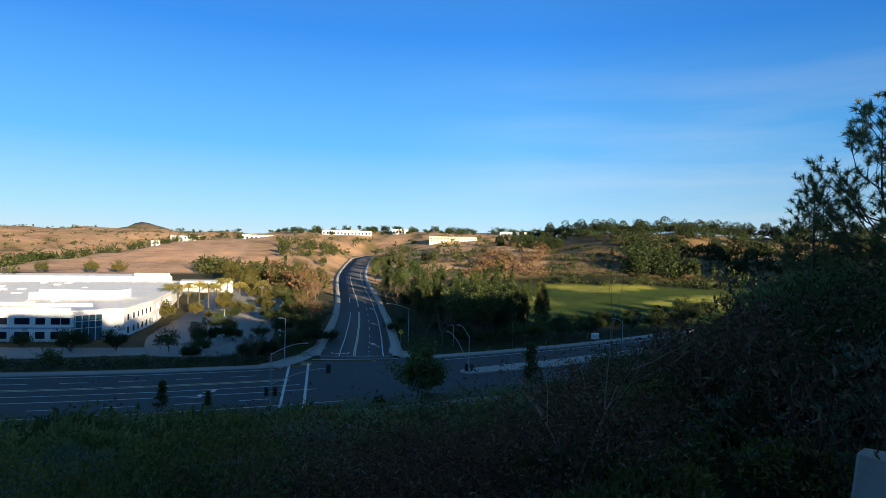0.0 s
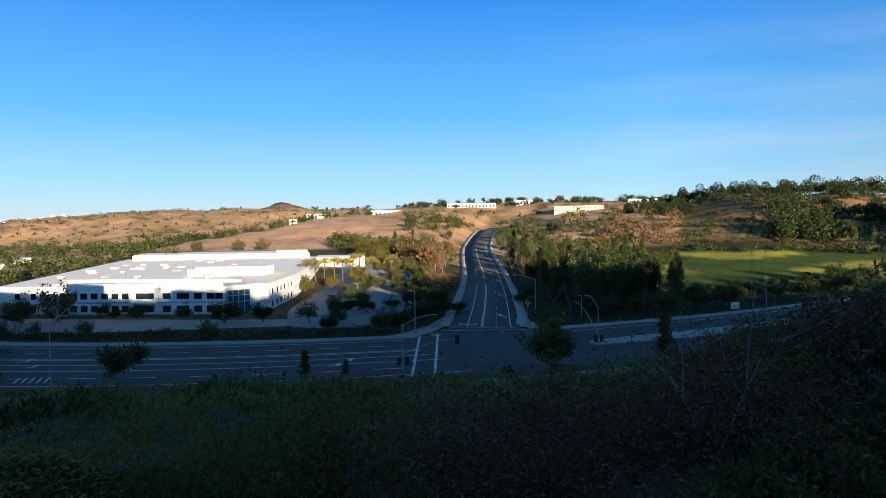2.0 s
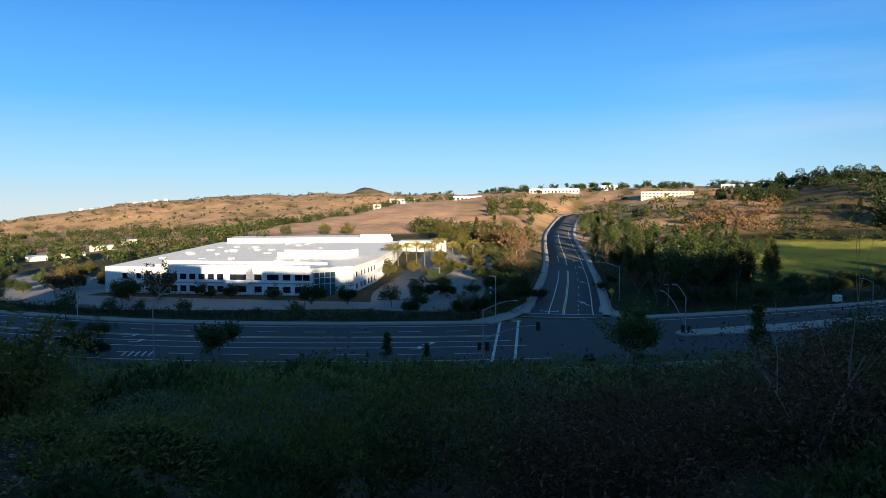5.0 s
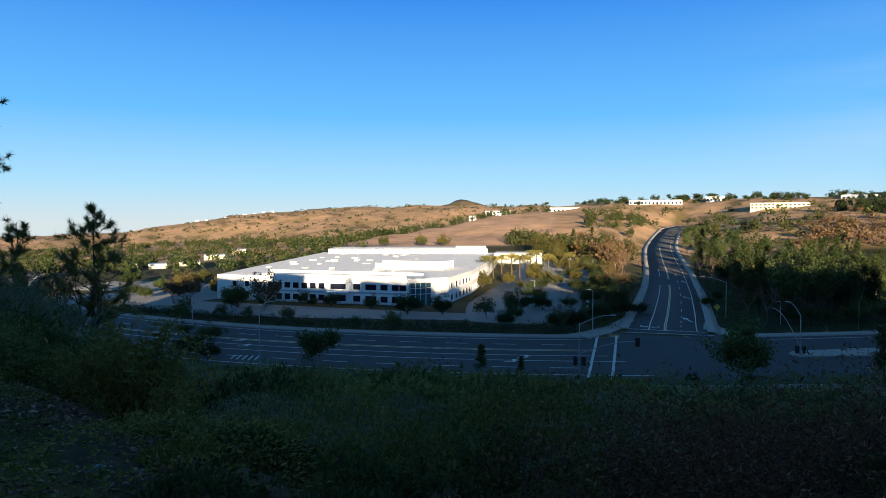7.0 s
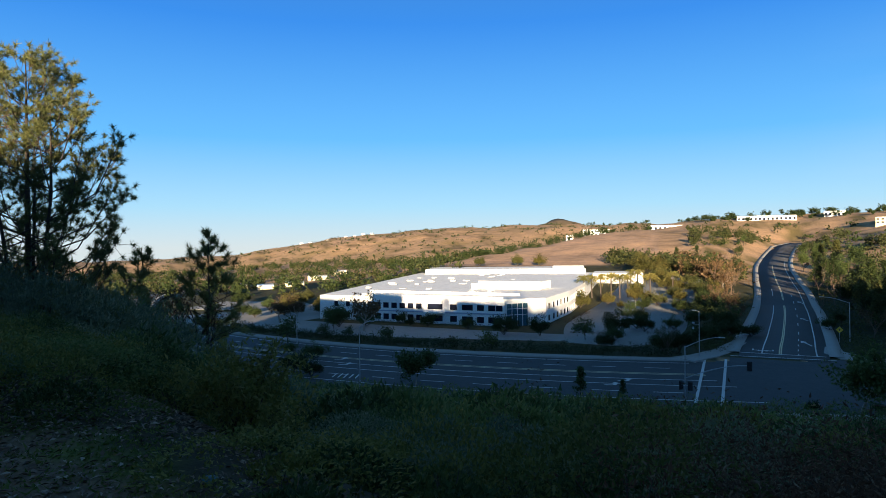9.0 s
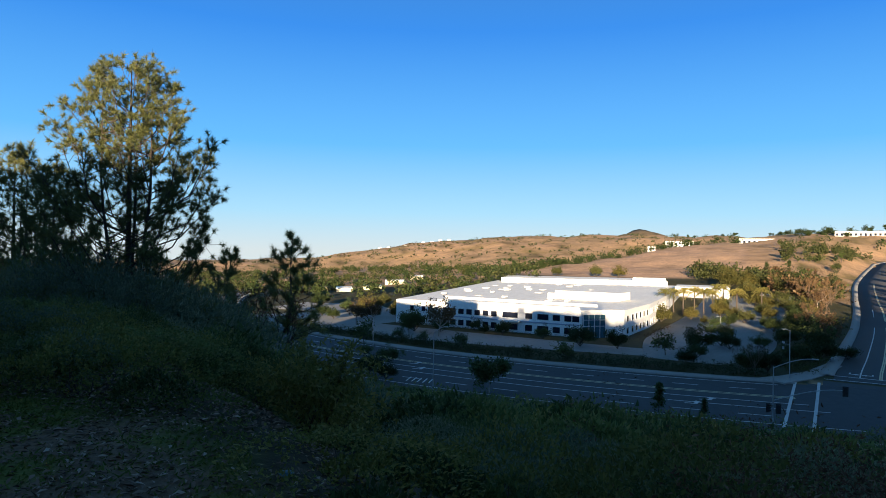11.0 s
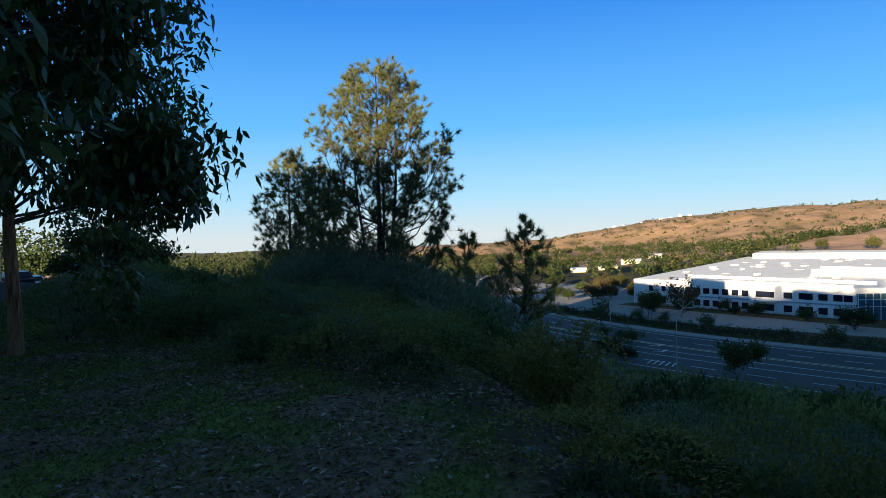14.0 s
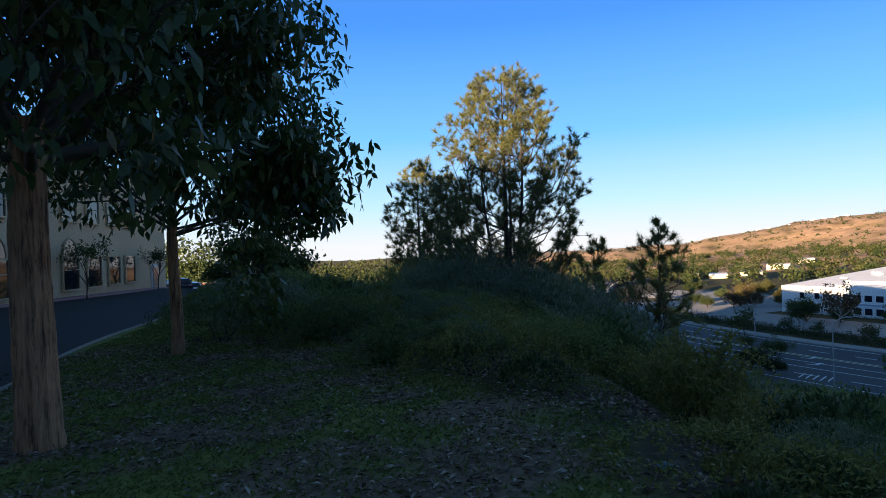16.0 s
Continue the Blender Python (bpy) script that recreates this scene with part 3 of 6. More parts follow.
def round_tree(rng, name, label, h, w, leaf_m, bark=None, n=1500, leaf=0.3, trunk=0.3, clump=0.16, droop=0.0):
    """An evergreen with an uneven, clumped crown and gaps."""
    seg, tips = limbs(rng, (0, 0, -0.4), (0, 0, 1), h * trunk + 0.4, 0.035 * h, 0, steps=3)
    top = seg[-1][1]
    tips = []
    for k in range(6):
        a = k * 1.05 + rng.uniform(-0.4, 0.4)
        limbs(rng, top - (0, 0, h * 0.06 * (k % 3)), (math.cos(a) * 0.75, math.sin(a) * 0.75, 0.55), 0.3 * h, 0.017 * h, 1, 0.6, 3, 0.2, 0.7, 2, seg, tips)
    P = np.array([t[0] for t in tips])
    ctr = np.array((0, 0, h * 0.64))
    q = P - ctr
    P = ctr + q / (np.abs(q).max(0) + 1e-6) * (w * 0.37, w * 0.37, h * 0.28)
    more = ctr + rng.normal(0, 1, (14, 3)) * (w * 0.22, w * 0.22, h * 0.15)
    P = np.concatenate([P, more])
    return plant(name, label, "tree", seg, leaves(rng, P, n, clump * w * 0.45, leaf * 1.45, 0.62, droop), bark or M["bark"], leaf_m)


def conifer(rng, name, label, h, w, leaf_m, n=1700, leaf=0.32):
    """A dense conical evergreen with ragged tiers."""
    seg = [((0, 0, -0.4), (0, 0, h * 0.5), 0.02 * h, 0.012 * h), ((0, 0, h * 0.5), (0, 0, h * 0.96), 0.012 * h, 0.003 * h)]
    P = []
    for k in range(70):
        t = rng.uniform(0.1, 0.98) ** 0.9
        a = rng.uniform(0, 6.28)
        rr = w * 0.5 * (1 - t) ** 0.75 * rng.uniform(0.45, 1.12) + 0.08
        p = np.array((math.cos(a) * rr, math.sin(a) * rr, h * (0.08 + 0.92 * t)))
        P.append(p)
        P.append(p * (0.6, 0.6, 1.0))
        if k % 3 == 0:
            seg.append(((0, 0, p[2] - 0.2 * rr), p, 0.006 * h, 0.002 * h))
    return plant(name, label, "tree", seg, leaves(rng, np.array(P), n, 0.04 * h, leaf * 1.25, 0.55), M["bark"], leaf_m)


def bare_tree(rng, name, label, h, w, n=260, leaf_m=None, bark=None, leaf=0.2):
    """A winter tree: fine upswept limbs with a few dry leaves."""
    seg, tips = limbs(rng, (0, 0, -0.4), (0, 0, 1), h * 0.3 + 0.4, 0.018 * h, 0, steps=2)
    top, tips = seg[-1][1], []
    for k in range(6):
        a = k * 1.05 + rng.uniform(-0.3, 0.3)
        limbs(rng, top - (0, 0, 0.05 * h * (k % 3)), (math.cos(a) * 0.5, math.sin(a) * 0.5, 0.8), 0.32 * h, 0.008 * h, 2, 0.42, 3, 0.25, 0.62, 2, seg, tips)
    P = np.array([t[0] for t in tips])
    return plant(name, label, "tree", seg, leaves(rng, P, n, 0.12, leaf, 0.5), bark or M["twig_bark"], leaf_m or M["leaf_russet"], 4)


def palm_tree(rng, name, label, h):
    root = tagged(new(name), label, "palm")
    seg, p = [], np.array((0, 0, -0.3))
    for k in range(7):
        q = p + (rng.normal(0, 0.04), rng.normal(0, 0.04), (h + 0.3) / 7)
        seg.append((p, q, 0.3 - 0.008 * k, 0.3 - 0.008 * (k + 1)))
        p = q
    v, f = tubes(seg, 8)
    np_mesh("trunk", v, f, M["bark"], root, smooth_faces=True)
    V, F, o = [], [], 0
    for k in range(46):
        a, up = k * 2.4 + rng.uniform(-0.3, 0.3), rng.uniform(-0.25, 1.4)
        c, s = math.cos(a), math.sin(a)
        L = 3.7 * rng.uniform(0.8, 1.1)
        spine = []
        for t in np.linspace(0, 1, 9):
            spine.append(p + np.array((c, s, 0)) * L * t * math.cos(up * 0.85) + np.array((0, 0, 1)) * (L * t * math.sin(up) - 0.5 * t ** 2.4 * L))
        side = np.array((-s, c, 0))
        for i in range(1, 9):
            for sg in (-1, 1):
                b = spine[i]
                d = spine[i] - spine[i - 1]
                tip = b + side * sg * 0.5 * (1 - 0.06 * i) + d * 0.8 - (0, 0, rng.uniform(-0.1, 0.7))
                V += [b - (0, 0, 0.12), b + d * 0.5 + (0, 0, 0.1), tip]
                F.append((o, o + 1, o + 2))
                o += 3
        for i in range(8):
            w = side * 0.05
            V += [spine[i] - w, spine[i] + w, spine[i + 1]]
            F.append((o, o + 1, o + 2))
            o += 3
    np_mesh("crown", np.array(V), np.array(F), M["palm"], root)
    return root


def shrub(rng, name, label, h, w, leaf_m, n, leaf, aspect=0.4, stems=9, spread=0.1, upright=0.6):
    seg, tips = [], []
    for k in range(stems):
        a = k * 6.283 / stems + rng.uniform(-0.4, 0.4)
        limbs(rng, (0, 0, -0.15), (math.cos(a) * (1 - upright), math.sin(a) * (1 - upright), upright), 0.5, 0.018, 2, 0.55, 2, 0.15, 0.75, 2, seg, tips)
    P = np.array([t[0] for t in tips])
    q = np.array((w * 0.5 / np.abs(P[:, 0]).max(), w * 0.5 / np.abs(P[:, 1]).max(), h * 0.93 / P[:, 2].max()))
    seg = [(np.asarray(a) * q, np.asarray(b) * q, r0, r1) for a, b, r0, r1 in seg]
    return plant(name, label, "shrub", seg, leaves(rng, P * q, n, spread * w * 0.5, leaf, aspect, -0.4), M["bark"], leaf_m, 4, "foliage")


def mound_leaves(rng, w, h, n, leaf, aspect=0.45, lobes=9):
    """Leaf blades over the skin of a lobed mound, none buried inside it; the foot is at z = 0."""
    a = rng.uniform(0, 6.283, lobes)
    q = np.sqrt(rng.uniform(0.05, 1, lobes))
    rad = (0.2 + 0.13 * rng.uniform(0, 1, lobes)) * min(w, 1.6 * h)
    c = np.c_[np.cos(a) * q * (w * 0.5 - rad * 0.6), np.sin(a) * q * (w * 0.5 - rad * 0.6), (h - rad) * (1 - 0.62 * q * q) * rng.uniform(0.75, 1.0, lobes)]
    c[0] = (0, 0, h - rad[0])
    k = rng.integers(0, lobes, int(n * 1.9))
    d = rng.normal(0, 1, (len(k), 3))
    d[:, 2] = np.abs(d[:, 2]) - 0.25
    d /= np.linalg.norm(d, axis=1)[:, None]
    p = c[k] + d * (rad[k] * rng.uniform(0.82, 1.08, len(k)) * (1 + 0.16 * np.sin(9 * d[:, 0] + 3 * k) * np.sin(8 * d[:, 1] + k)))[:, None]
    inside = (np.linalg.norm(p[:, None] - c[None], axis=2) < rad[None] * 0.8).any(1) | (p[:, 2] < 0)
    p, d = p[~inside][:n], d[~inside][:n]
    m = len(p)
    d = d * 0.55 + rng.normal(0, 0.5, (m, 3)) + (0, 0, 0.35)
    d /= np.linalg.norm(d, axis=1)[:, None]
    wd = np.cross(d, rng.normal(0, 1, (m, 3)))
    wd /= np.linalg.norm(wd, axis=1)[:, None] + 1e-9
    s = (leaf * rng.uniform(0.6, 1.4, m))[:, None]
    up = np.cross(d, wd) * s * 0.1
    if leaf > 0.1:
        v = np.stack([p - wd * s * aspect * 0.5, p + wd * s * aspect * 0.5, p + d * s], 1).reshape(-1, 3)
        return v, np.arange(m * 3).reshape(-1, 3)
    v = np.stack([p, p + d * s * 0.5 + wd * s * aspect * 0.5 + up, p + d * s, p + d * s * 0.5 - wd * s * aspect * 0.5 + up], 1).reshape(-1, 3)
    return v, np.arange(m * 4).reshape(-1, 4)


def bush(rng, name, label, h, w, leaf_m, n, leaf, aspect=0.45, lobes=9):
    """A rounded scrub bush: a few stems under a lobed skin of small leaves."""
    seg, tips = [], []
    for k in range(5):
        a = k * 1.257 + rng.uniform(-0.4, 0.4)
        limbs(rng, (0, 0, -0.15), (math.cos(a) * 0.5, math.sin(a) * 0.5, 0.7), 0.42 * h, 0.02 * h, 1, 0.5, 2, 0.15, 0.7, 2, seg, tips)
    return plant(name, label, "shrub", seg, mound_leaves(rng, w, h, n, leaf, aspect, lobes), M["bark"], leaf_m, 4, "foliage")


def stand(ob, x, y, scale=1.0, turn=0.0, sink=0.0, z=None, squash=1.0):
    return Matrix.Translation((x, y, (float(land(x, y)) if z is None else z) - sink)) @ pose(0, 0, 0, 0, 0, turn) @ Matrix.Diagonal((scale, scale, scale * squash, 1))


def plant_out(protos, places, rng, lo=0.85, hi=1.2, group="", sink=0.1):
    """Set copies of the prototypes at places (x, y[, scale]); the first of each is the prototype itself."""
    used = set()
    for k, pl in enumerate(places):
        ob = protos[int(rng.integers(0, len(protos)))]
        sc = (pl[2] if len(pl) > 2 else 1.0) * rng.uniform(lo, hi)
        m = stand(ob, pl[0], pl[1], sc, rng.uniform(0, 360), sink, squash=(pl[3] if len(pl) > 3 else 1.0) * rng.uniform(0.9, 1.12))
        if ob.name not in used and ob.get("set_out") is None:
            used.add(ob.name)
            ob.matrix_basis = m
            ob["set_out"] = 1
            c = ob
        else:
            base = ob.matrix_basis.copy()
            ob.matrix_basis = Matrix()
            c = copy_thing(ob, m)
            ob.matrix_basis = base
        if group:
            tagged(c, group=group)


# ---- the white office building across the boulevard ----
FL, FR, BR, BL = (-160.0, 159.5), (-90.0, 171.0), (-146.0, 400.0), (-250.0, 350.0)


def lerp(a, b, t):
    return (a[0] + (b[0] - a[0]) * t, a[1] + (b[1] - a[1]) * t)


def white_building():
    root = thing("office_building", Matrix(), "long white two-storey office building with dark windows and a flat roof", "building")
    foot = [FL, lerp(FL, FR, 0.93), (-90.5, 177.0), (-86.5, 180.5), (-93.0, 213.0), (-109, 268), BR, BL]
    part("wall", prism_bm(foot, -0.5, 8.0), M["white_wall"], root)
    ctr = (-150, 265)
    inner = [lerp(p, ctr, 0.012) for p in foot]
    part("roof", prism_bm(inner, 7.0, 8.02), M["roof"], root, "sunlit white roof membrane")

    def along(a, b, t, out):
        d = Vector((b[0] - a[0], b[1] - a[1]))
        n = Vector((d.y, -d.x)).normalized()
        p = Vector(a) + d * t
        return p.x + n.x * out, p.y + n.y * out, math.degrees(math.atan2(d.y, d.x)), d.length

    def window(a, b, t, z, w, h, mat="dark_glass"):
        x, y, tn, L = along(a, b, t, 0.0)
        win = new("window")
        win.parent = root
        win.matrix_basis = pose(x, y, z, 0, 0, tn)
        part("pane", boxes_bm([(0, -0.03, 0, w, 0.1, h)]), M[mat], win)
        part("frame", boxes_bm([(0, -0.05, h / 2 + 0.06, w + 0.24, 0.16, 0.12), (0, -0.05, -h / 2 - 0.06, w + 0.24, 0.2, 0.12), (-w / 2 - 0.06, -0.05, 0, 0.12, 0.16, h), (w / 2 + 0.06, -0.05, 0, 0.12, 0.16, h)]), M["white_wall"], win)

    A, B = foot[0], foot[1]
    for t, w in ((.10, 1.5), (.17, 1.5), (.30, 2), (.345, 2), (.39, 2), (.435, 2), (.48, 2), (.525, 2), (.57, 2), (.655, 5.2), (.75, 2.3), (.82, 3.6), (.885, 2.3), (.94, 2.3), (.985, 2.2)):
        window(A, B, min(t, .975), 5.3, w, 1.7)
        if w != 1.5 or t > .12:
            window(A, B, min(t, .975), 1.7, w, 1.8)
    # blue-grey bands and the canopy over the front doors
    x, y, tn, L = along(A, B, 0.63, 0.12)
    part("band", boxes_bm([(x, y, 3.55, L * 0.72, 0.3, 0.35, tn)]), M["grey_band"], root, "blue-grey band between the storeys")
    x, y, tn, L = along(A, B, 0.655, 0.8)
    part("canopy", boxes_bm([(x, y, 3.5, 7, 1.8, 0.5, tn)], 0.05), M["white_wall"], root)
    x, y, tn, L = along(A, B, 0.62, -0.6)
    part("parapet", boxes_bm([(x, y, 8.35, L * 0.74, 0.5, 0.8, tn)], 0.04), M["white_wall"], root)
    # glazed corner
    C, D = foot[1], foot[2]
    x, y, tn, L = along(C, D, 0.5, 0.25)
    g = new("glazed_corner")
    g.parent = root
    g.matrix_basis = pose(x, y, 0, 0, 0, tn)
    part("pane", boxes_bm([(0, 0, 3.4, 7.2, 0.4, 6.8)]), M["blue_glass"], g)
    part("mullion", boxes_bm([(dx, -0.25, 3.4, 0.14, 0.14, 6.8) for dx in (-3.6, -1.8, 0, 1.8, 3.6)] + [(0, -0.25, z, 7.2, 0.14, 0.14) for z in (3.4, 5.2, 6.8)]), M["white_wall"], g)
    for a, b, ts in ((foot[3], foot[4], (.12, .3, .45, .6, .75, .9)), (foot[4], foot[5], (.06, .17, .28, .39, .5, .61, .72, .83))):
        for t in ts:
            window(a, b, t, 5.3, 2.2, 1.7)
            window(a, b, t, 1.7, 2.2, 1.8)
    # second roof level and its upstands
    part("roof_upstand", prism_bm([(-152, 176), (-97, 184), (-99, 186), (-153, 178)], 7.9, 8.9), M["white_wall"], root)
    part("roof_upstand", prism_bm([lerp(BL, BR, t) for t in (0.05, 0.95)] + [(-150, 404), (-246, 358)], 7.9, 8.7), M["white_wall"], root)
    return root


white_building()


def rooftop_unit(x, y, w, d, h, turn):
    ob = thing("rooftop_unit", pose(x, y, 8.0, 0, 0, turn), "white boxed air-conditioning unit on a flat roof", "roof unit", "roof units")
    part("casing", boxes_bm([(0, 0, h / 2, w, d, h)], 0.06), M["roof"], ob)
    part("grille", boxes_bm([(-w / 2 - 0.01, 0, h * 0.55, 0.05, d * 0.7, h * 0.5)]), M["dark_metal"], ob)
    part("curb", boxes_bm([(0, 0, 0.1, w + 0.3, d + 0.3, 0.2)]), M["steel"], ob)


rooftop_unit(-116, 216, 24, 12, 3.0, 8)
rooftop_unit(-151.5, 346, 17, 8, 4.2, 23)
rooftop_unit(-127, 207, 3, 3, 2.2, 8)
rngr = np.random.default_rng(5)
for k in range(46):
    t, s = rngr.uniform(0.1, 0.92), rngr.uniform(0.12, 0.9)
    p = lerp(lerp(FL, FR, t), lerp(BL, BR, t), s)
    rooftop_unit(p[0], p[1], rngr.uniform(1.2, 3.0), rngr.uniform(1.2, 2.2), rngr.uniform(0.3, 0.9), 8 + rngr.uniform(-3, 3))


def polar(az, r):
    return -r * math.sin(radians(az)), r * math.cos(radians(az))


# ---- trees of the valley ----
rng = np.random.default_rng(11)
M["leaf_heath"] = leaf_mat("bright_heath_leaf", (0.1, 0.11, 0.028), (0.19, 0.195, 0.052), (0.26, 0.24, 0.085), 0.6, 0.4, 0.25)
# leaf_far is a darker wood leaf: the far slope's shade is in its colour
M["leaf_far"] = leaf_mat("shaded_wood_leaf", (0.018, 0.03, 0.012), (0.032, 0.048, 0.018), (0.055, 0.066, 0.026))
M["leaf_wood"] = leaf_mat("deep_green_wood_leaf", (0.02, 0.034, 0.012), (0.042, 0.062, 0.02), (0.075, 0.09, 0.032))
G = M["leaf_dark"], M["leaf_olive"], M["leaf_gold"], M["leaf_russet"]
oaks = [round_tree(rng, "evergreen_tree", "dark green round-crowned evergreen tree by the car park", 7.0, 8.4, M["leaf_wood"], n=3600, leaf=0.26, trunk=0.16) for _ in range(2)]
oaks.append(round_tree(rng, "evergreen_tree", "olive green broad evergreen tree by the car park", 7.0, 8.4, G[0], n=3600, leaf=0.26, trunk=0.16))
golds = [round_tree(rng, "evergreen_tree", "yellow-green bushy tree in low sun", 6.0, 7.6, G[2], n=2800, leaf=0.28, trunk=0.14), round_tree(rng, "evergreen_tree", "olive green bushy tree in low sun", 6.0, 7.8, G[1], n=2800, leaf=0.28, trunk=0.14)]
talls = [round_tree(rng, "eucalyptus_tree", "tall dark eucalyptus with an open crown", 15.0, 9.0, M["leaf_wood"], n=3000, leaf=0.4, trunk=0.25, clump=0.2), round_tree(rng, "eucalyptus_tree", "tall olive eucalyptus with an open crown", 15.0, 8.0, G[0], n=3000, leaf=0.4, trunk=0.25, clump=0.2)]
cones = [conifer(rng, "conifer_tree", "dense dark green conical conifer", 13.0, 6.5, M["leaf_wood"], n=2600, leaf=0.4), conifer(rng, "conifer_tree", "dense dark green conical conifer", 13.0, 5.6, M["leaf_wood"], n=2400, leaf=0.4), conifer(rng, "conifer_tree", "dense olive green conical conifer", 12.0, 6.0, G[1], n=2200, leaf=0.42)]
bares = [bare_tree(rng, "bare_tree", "leafless pale-barked winter tree", 7.0, 5.5, n=120), bare_tree(rng, "bare_tree", "nearly leafless tree with russet remnants", 7.0, 6.0, n=700, leaf=0.28)]
russ = [round_tree(rng, "russet_tree", "russet-leaved tree with a pale trunk", 9.0, 8.5, G[3], M["pale_bark"], n=1100, leaf=0.34, trunk=0.35, clump=0.14)]
smalls = [round_tree(rng, "street_tree", "small thin-crowned street tree", 4.4, 4.8, G[0], n=800, leaf=0.24, trunk=0.42)]

# by the boulevard's near side
near_tree = round_tree(rng, "street_tree", "dark green umbrella-crowned street tree at the near kerb", 7.0, 9.0, G[0], M["pale_bark"], n=3600, leaf=0.3, trunk=0.45, clump=0.15)
near_tree.matrix_basis = stand(near_tree, -72.5, 96.5, 1.0, 20, 0.1)
leaner = round_tree(rng, "street_tree", "dark street tree with leaning forked trunks at the crossing", 10.5, 10.8, G[0], M["pale_bark"], n=4200, leaf=0.32, trunk=0.42, clump=0.14)
leaner.matrix_basis = stand(leaner, -3.9, 114, 1.1, 70, 0.1) @ pose(0, 0, 0, 4, -6, 0)
slender = [conifer(rng, "conifer_tree", "narrow dark conifer on the slope above the boulevard", 5.0, 2.2, G[0], n=900, leaf=0.3)]
plant_out(slender, [(-44, 105, 1.0), (18, 128, 1.75), (-37, 106, 0.62), (-50, 101, 0.3)], rng, 0.98, 1.02)
plant_out(oaks, [(-101, 93, 0.8), (-95, 92, 0.62), (-107, 104, 0.66), (-118, 107, 0.4), (-10, 113, 0.3), (22, 126, 0.45), (-2, 117, 0.3)], rng, 0.95, 1.05)

# by the white building and its car park
plant_out(russ, [(-125, 142, 1.3), (-160, 148, 1.0), (-165, 146, 1.05), (-45, 236, 0.95), (-63, 314, 1.1)], rng, 0.95, 1.05)
plant_out(oaks, [(-138, 146, 1.05), (-132, 150, 0.85), (-126, 160, 0.6), (-114, 158, 0.68), (-101, 160, 0.6), (-86, 154, 1.0), (-77, 157, 0.85), (-56, 178, 0.65), (-60, 168, 1.05), (-37, 164, 0.95), (-39, 149, 0.8),
                 (-57, 157, 0.72), (-55, 146, 0.6), (-59.5, 183, 0.8), (-75, 237, 0.85), (-50, 186, 0.62), (-42, 146, 0.75), (-59, 231, 0.85), (-48, 254, 0.9), (-66, 205, 0.7), (-34, 175, 0.9), (-38, 190, 1.0), (-41, 205, 1.1), (-146, 152, 0.8), (-193, 154, 0.85), (-30, 182, 0.6), (-120, 157, 0.5), (-150, 155, 0.7), (-182, 150, 0.7), (-200, 172, 0.8), (-190, 200, 0.8), (-226, 178, 0.9), (-238, 190, 0.9), (-215, 158, 0.6), (-176, 164, 0.7), (-47, 198, 0.9), (-45, 212, 1.0), (-50, 224, 1.0), (-54, 240, 1.0), (-58, 256, 1.1), (-62, 272, 1.1)], rng, 0.92, 1.08)
plant_out(smalls, [(-77, 131, 1.05), (-105, 128, 0.95), (-119, 129, 0.75), (-127, 128, 0.85), (-64, 156, 1.4), (-128, 116, 1.5), (-136, 141, 1.1), (-88, 132, 0.6), (-68, 200, 1.0), (-75, 225, 1.1)], rng, 0.95, 1.05)
plant_out(bares, [(-40, 143, 1.2), (-44, 147, 0.8), (-47, 226, 1.7), (-37, 200, 1.2), (-52, 250, 1.5), (-57, 300, 1.9), (-66, 360, 1.8), (-26, 318, 1.7), (-4, 186, 1.6), (1, 180, 1.6), (-18, 285, 2.0), (-20, 250, 1.2), (28, 197, 1.0), (-70, 330, 1.7), (-76, 395, 1.8), (10, 184, 1.1),
                  (-62, 335, 1.6), (-80, 420, 1.9), (-90, 430, 1.7), (-100, 420, 1.8), (-110, 430, 1.7), (-58, 275, 1.3), (-50, 262, 1.2), (48, 500, 2.0), (40, 500, 2.0), (55, 515, 2.0), (30, 505, 1.8)], rng, 0.92, 1.1)
plant_out(golds, [(-97, 232, 1.15), (-92, 248, 0.8), (-92, 284, 1.0), (-74, 251, 1.0), (-78, 297, 1.05), (-112, 352, 1.8), (-108, 372, 1.6), (-100, 385, 1.3), (-86, 357, 1.6), (-70, 268, 0.9), (-63, 240, 0.7), (-84, 240, 0.5),
                  (-95, 330, 1.3), (-120, 380, 1.5), (-62, 290, 1.1), (-72, 345, 1.5), (-193, 395, 1.4), (-205, 385, 1.2), (-150, 420, 1.1), (-225, 372, 1.2), (-178, 160, 0.8), (-186, 166, 0.9), (-172, 172, 0.8), (-182, 182, 0.9), (-196, 178, 1.0), (-204, 192, 1.0), (-176, 196, 0.9), (-214, 205, 1.1), (-86, 262, 1.0), (-80, 258, 0.8), (-74, 276, 1.1), (-70, 292, 1.1), (-84, 300, 1.3), (-90, 312, 1.3), (-78, 318, 1.2)], rng, 0.92, 1.1)
palms = [palm_tree(rng, "palm_tree", "feathery date palm by the car park", 8.6) for _ in range(2)]
plant_out(palms, [(-107, 260), (-105, 264, 0.9), (-100, 261, 1.02), (-96, 262), (-94, 267, 1.03), (-92, 271, 0.9), (-95, 284), (-83, 272, 1.05), (-79, 291, 1.0), (-94, 290)], rng, 0.95, 1.05, "palms by the car park")
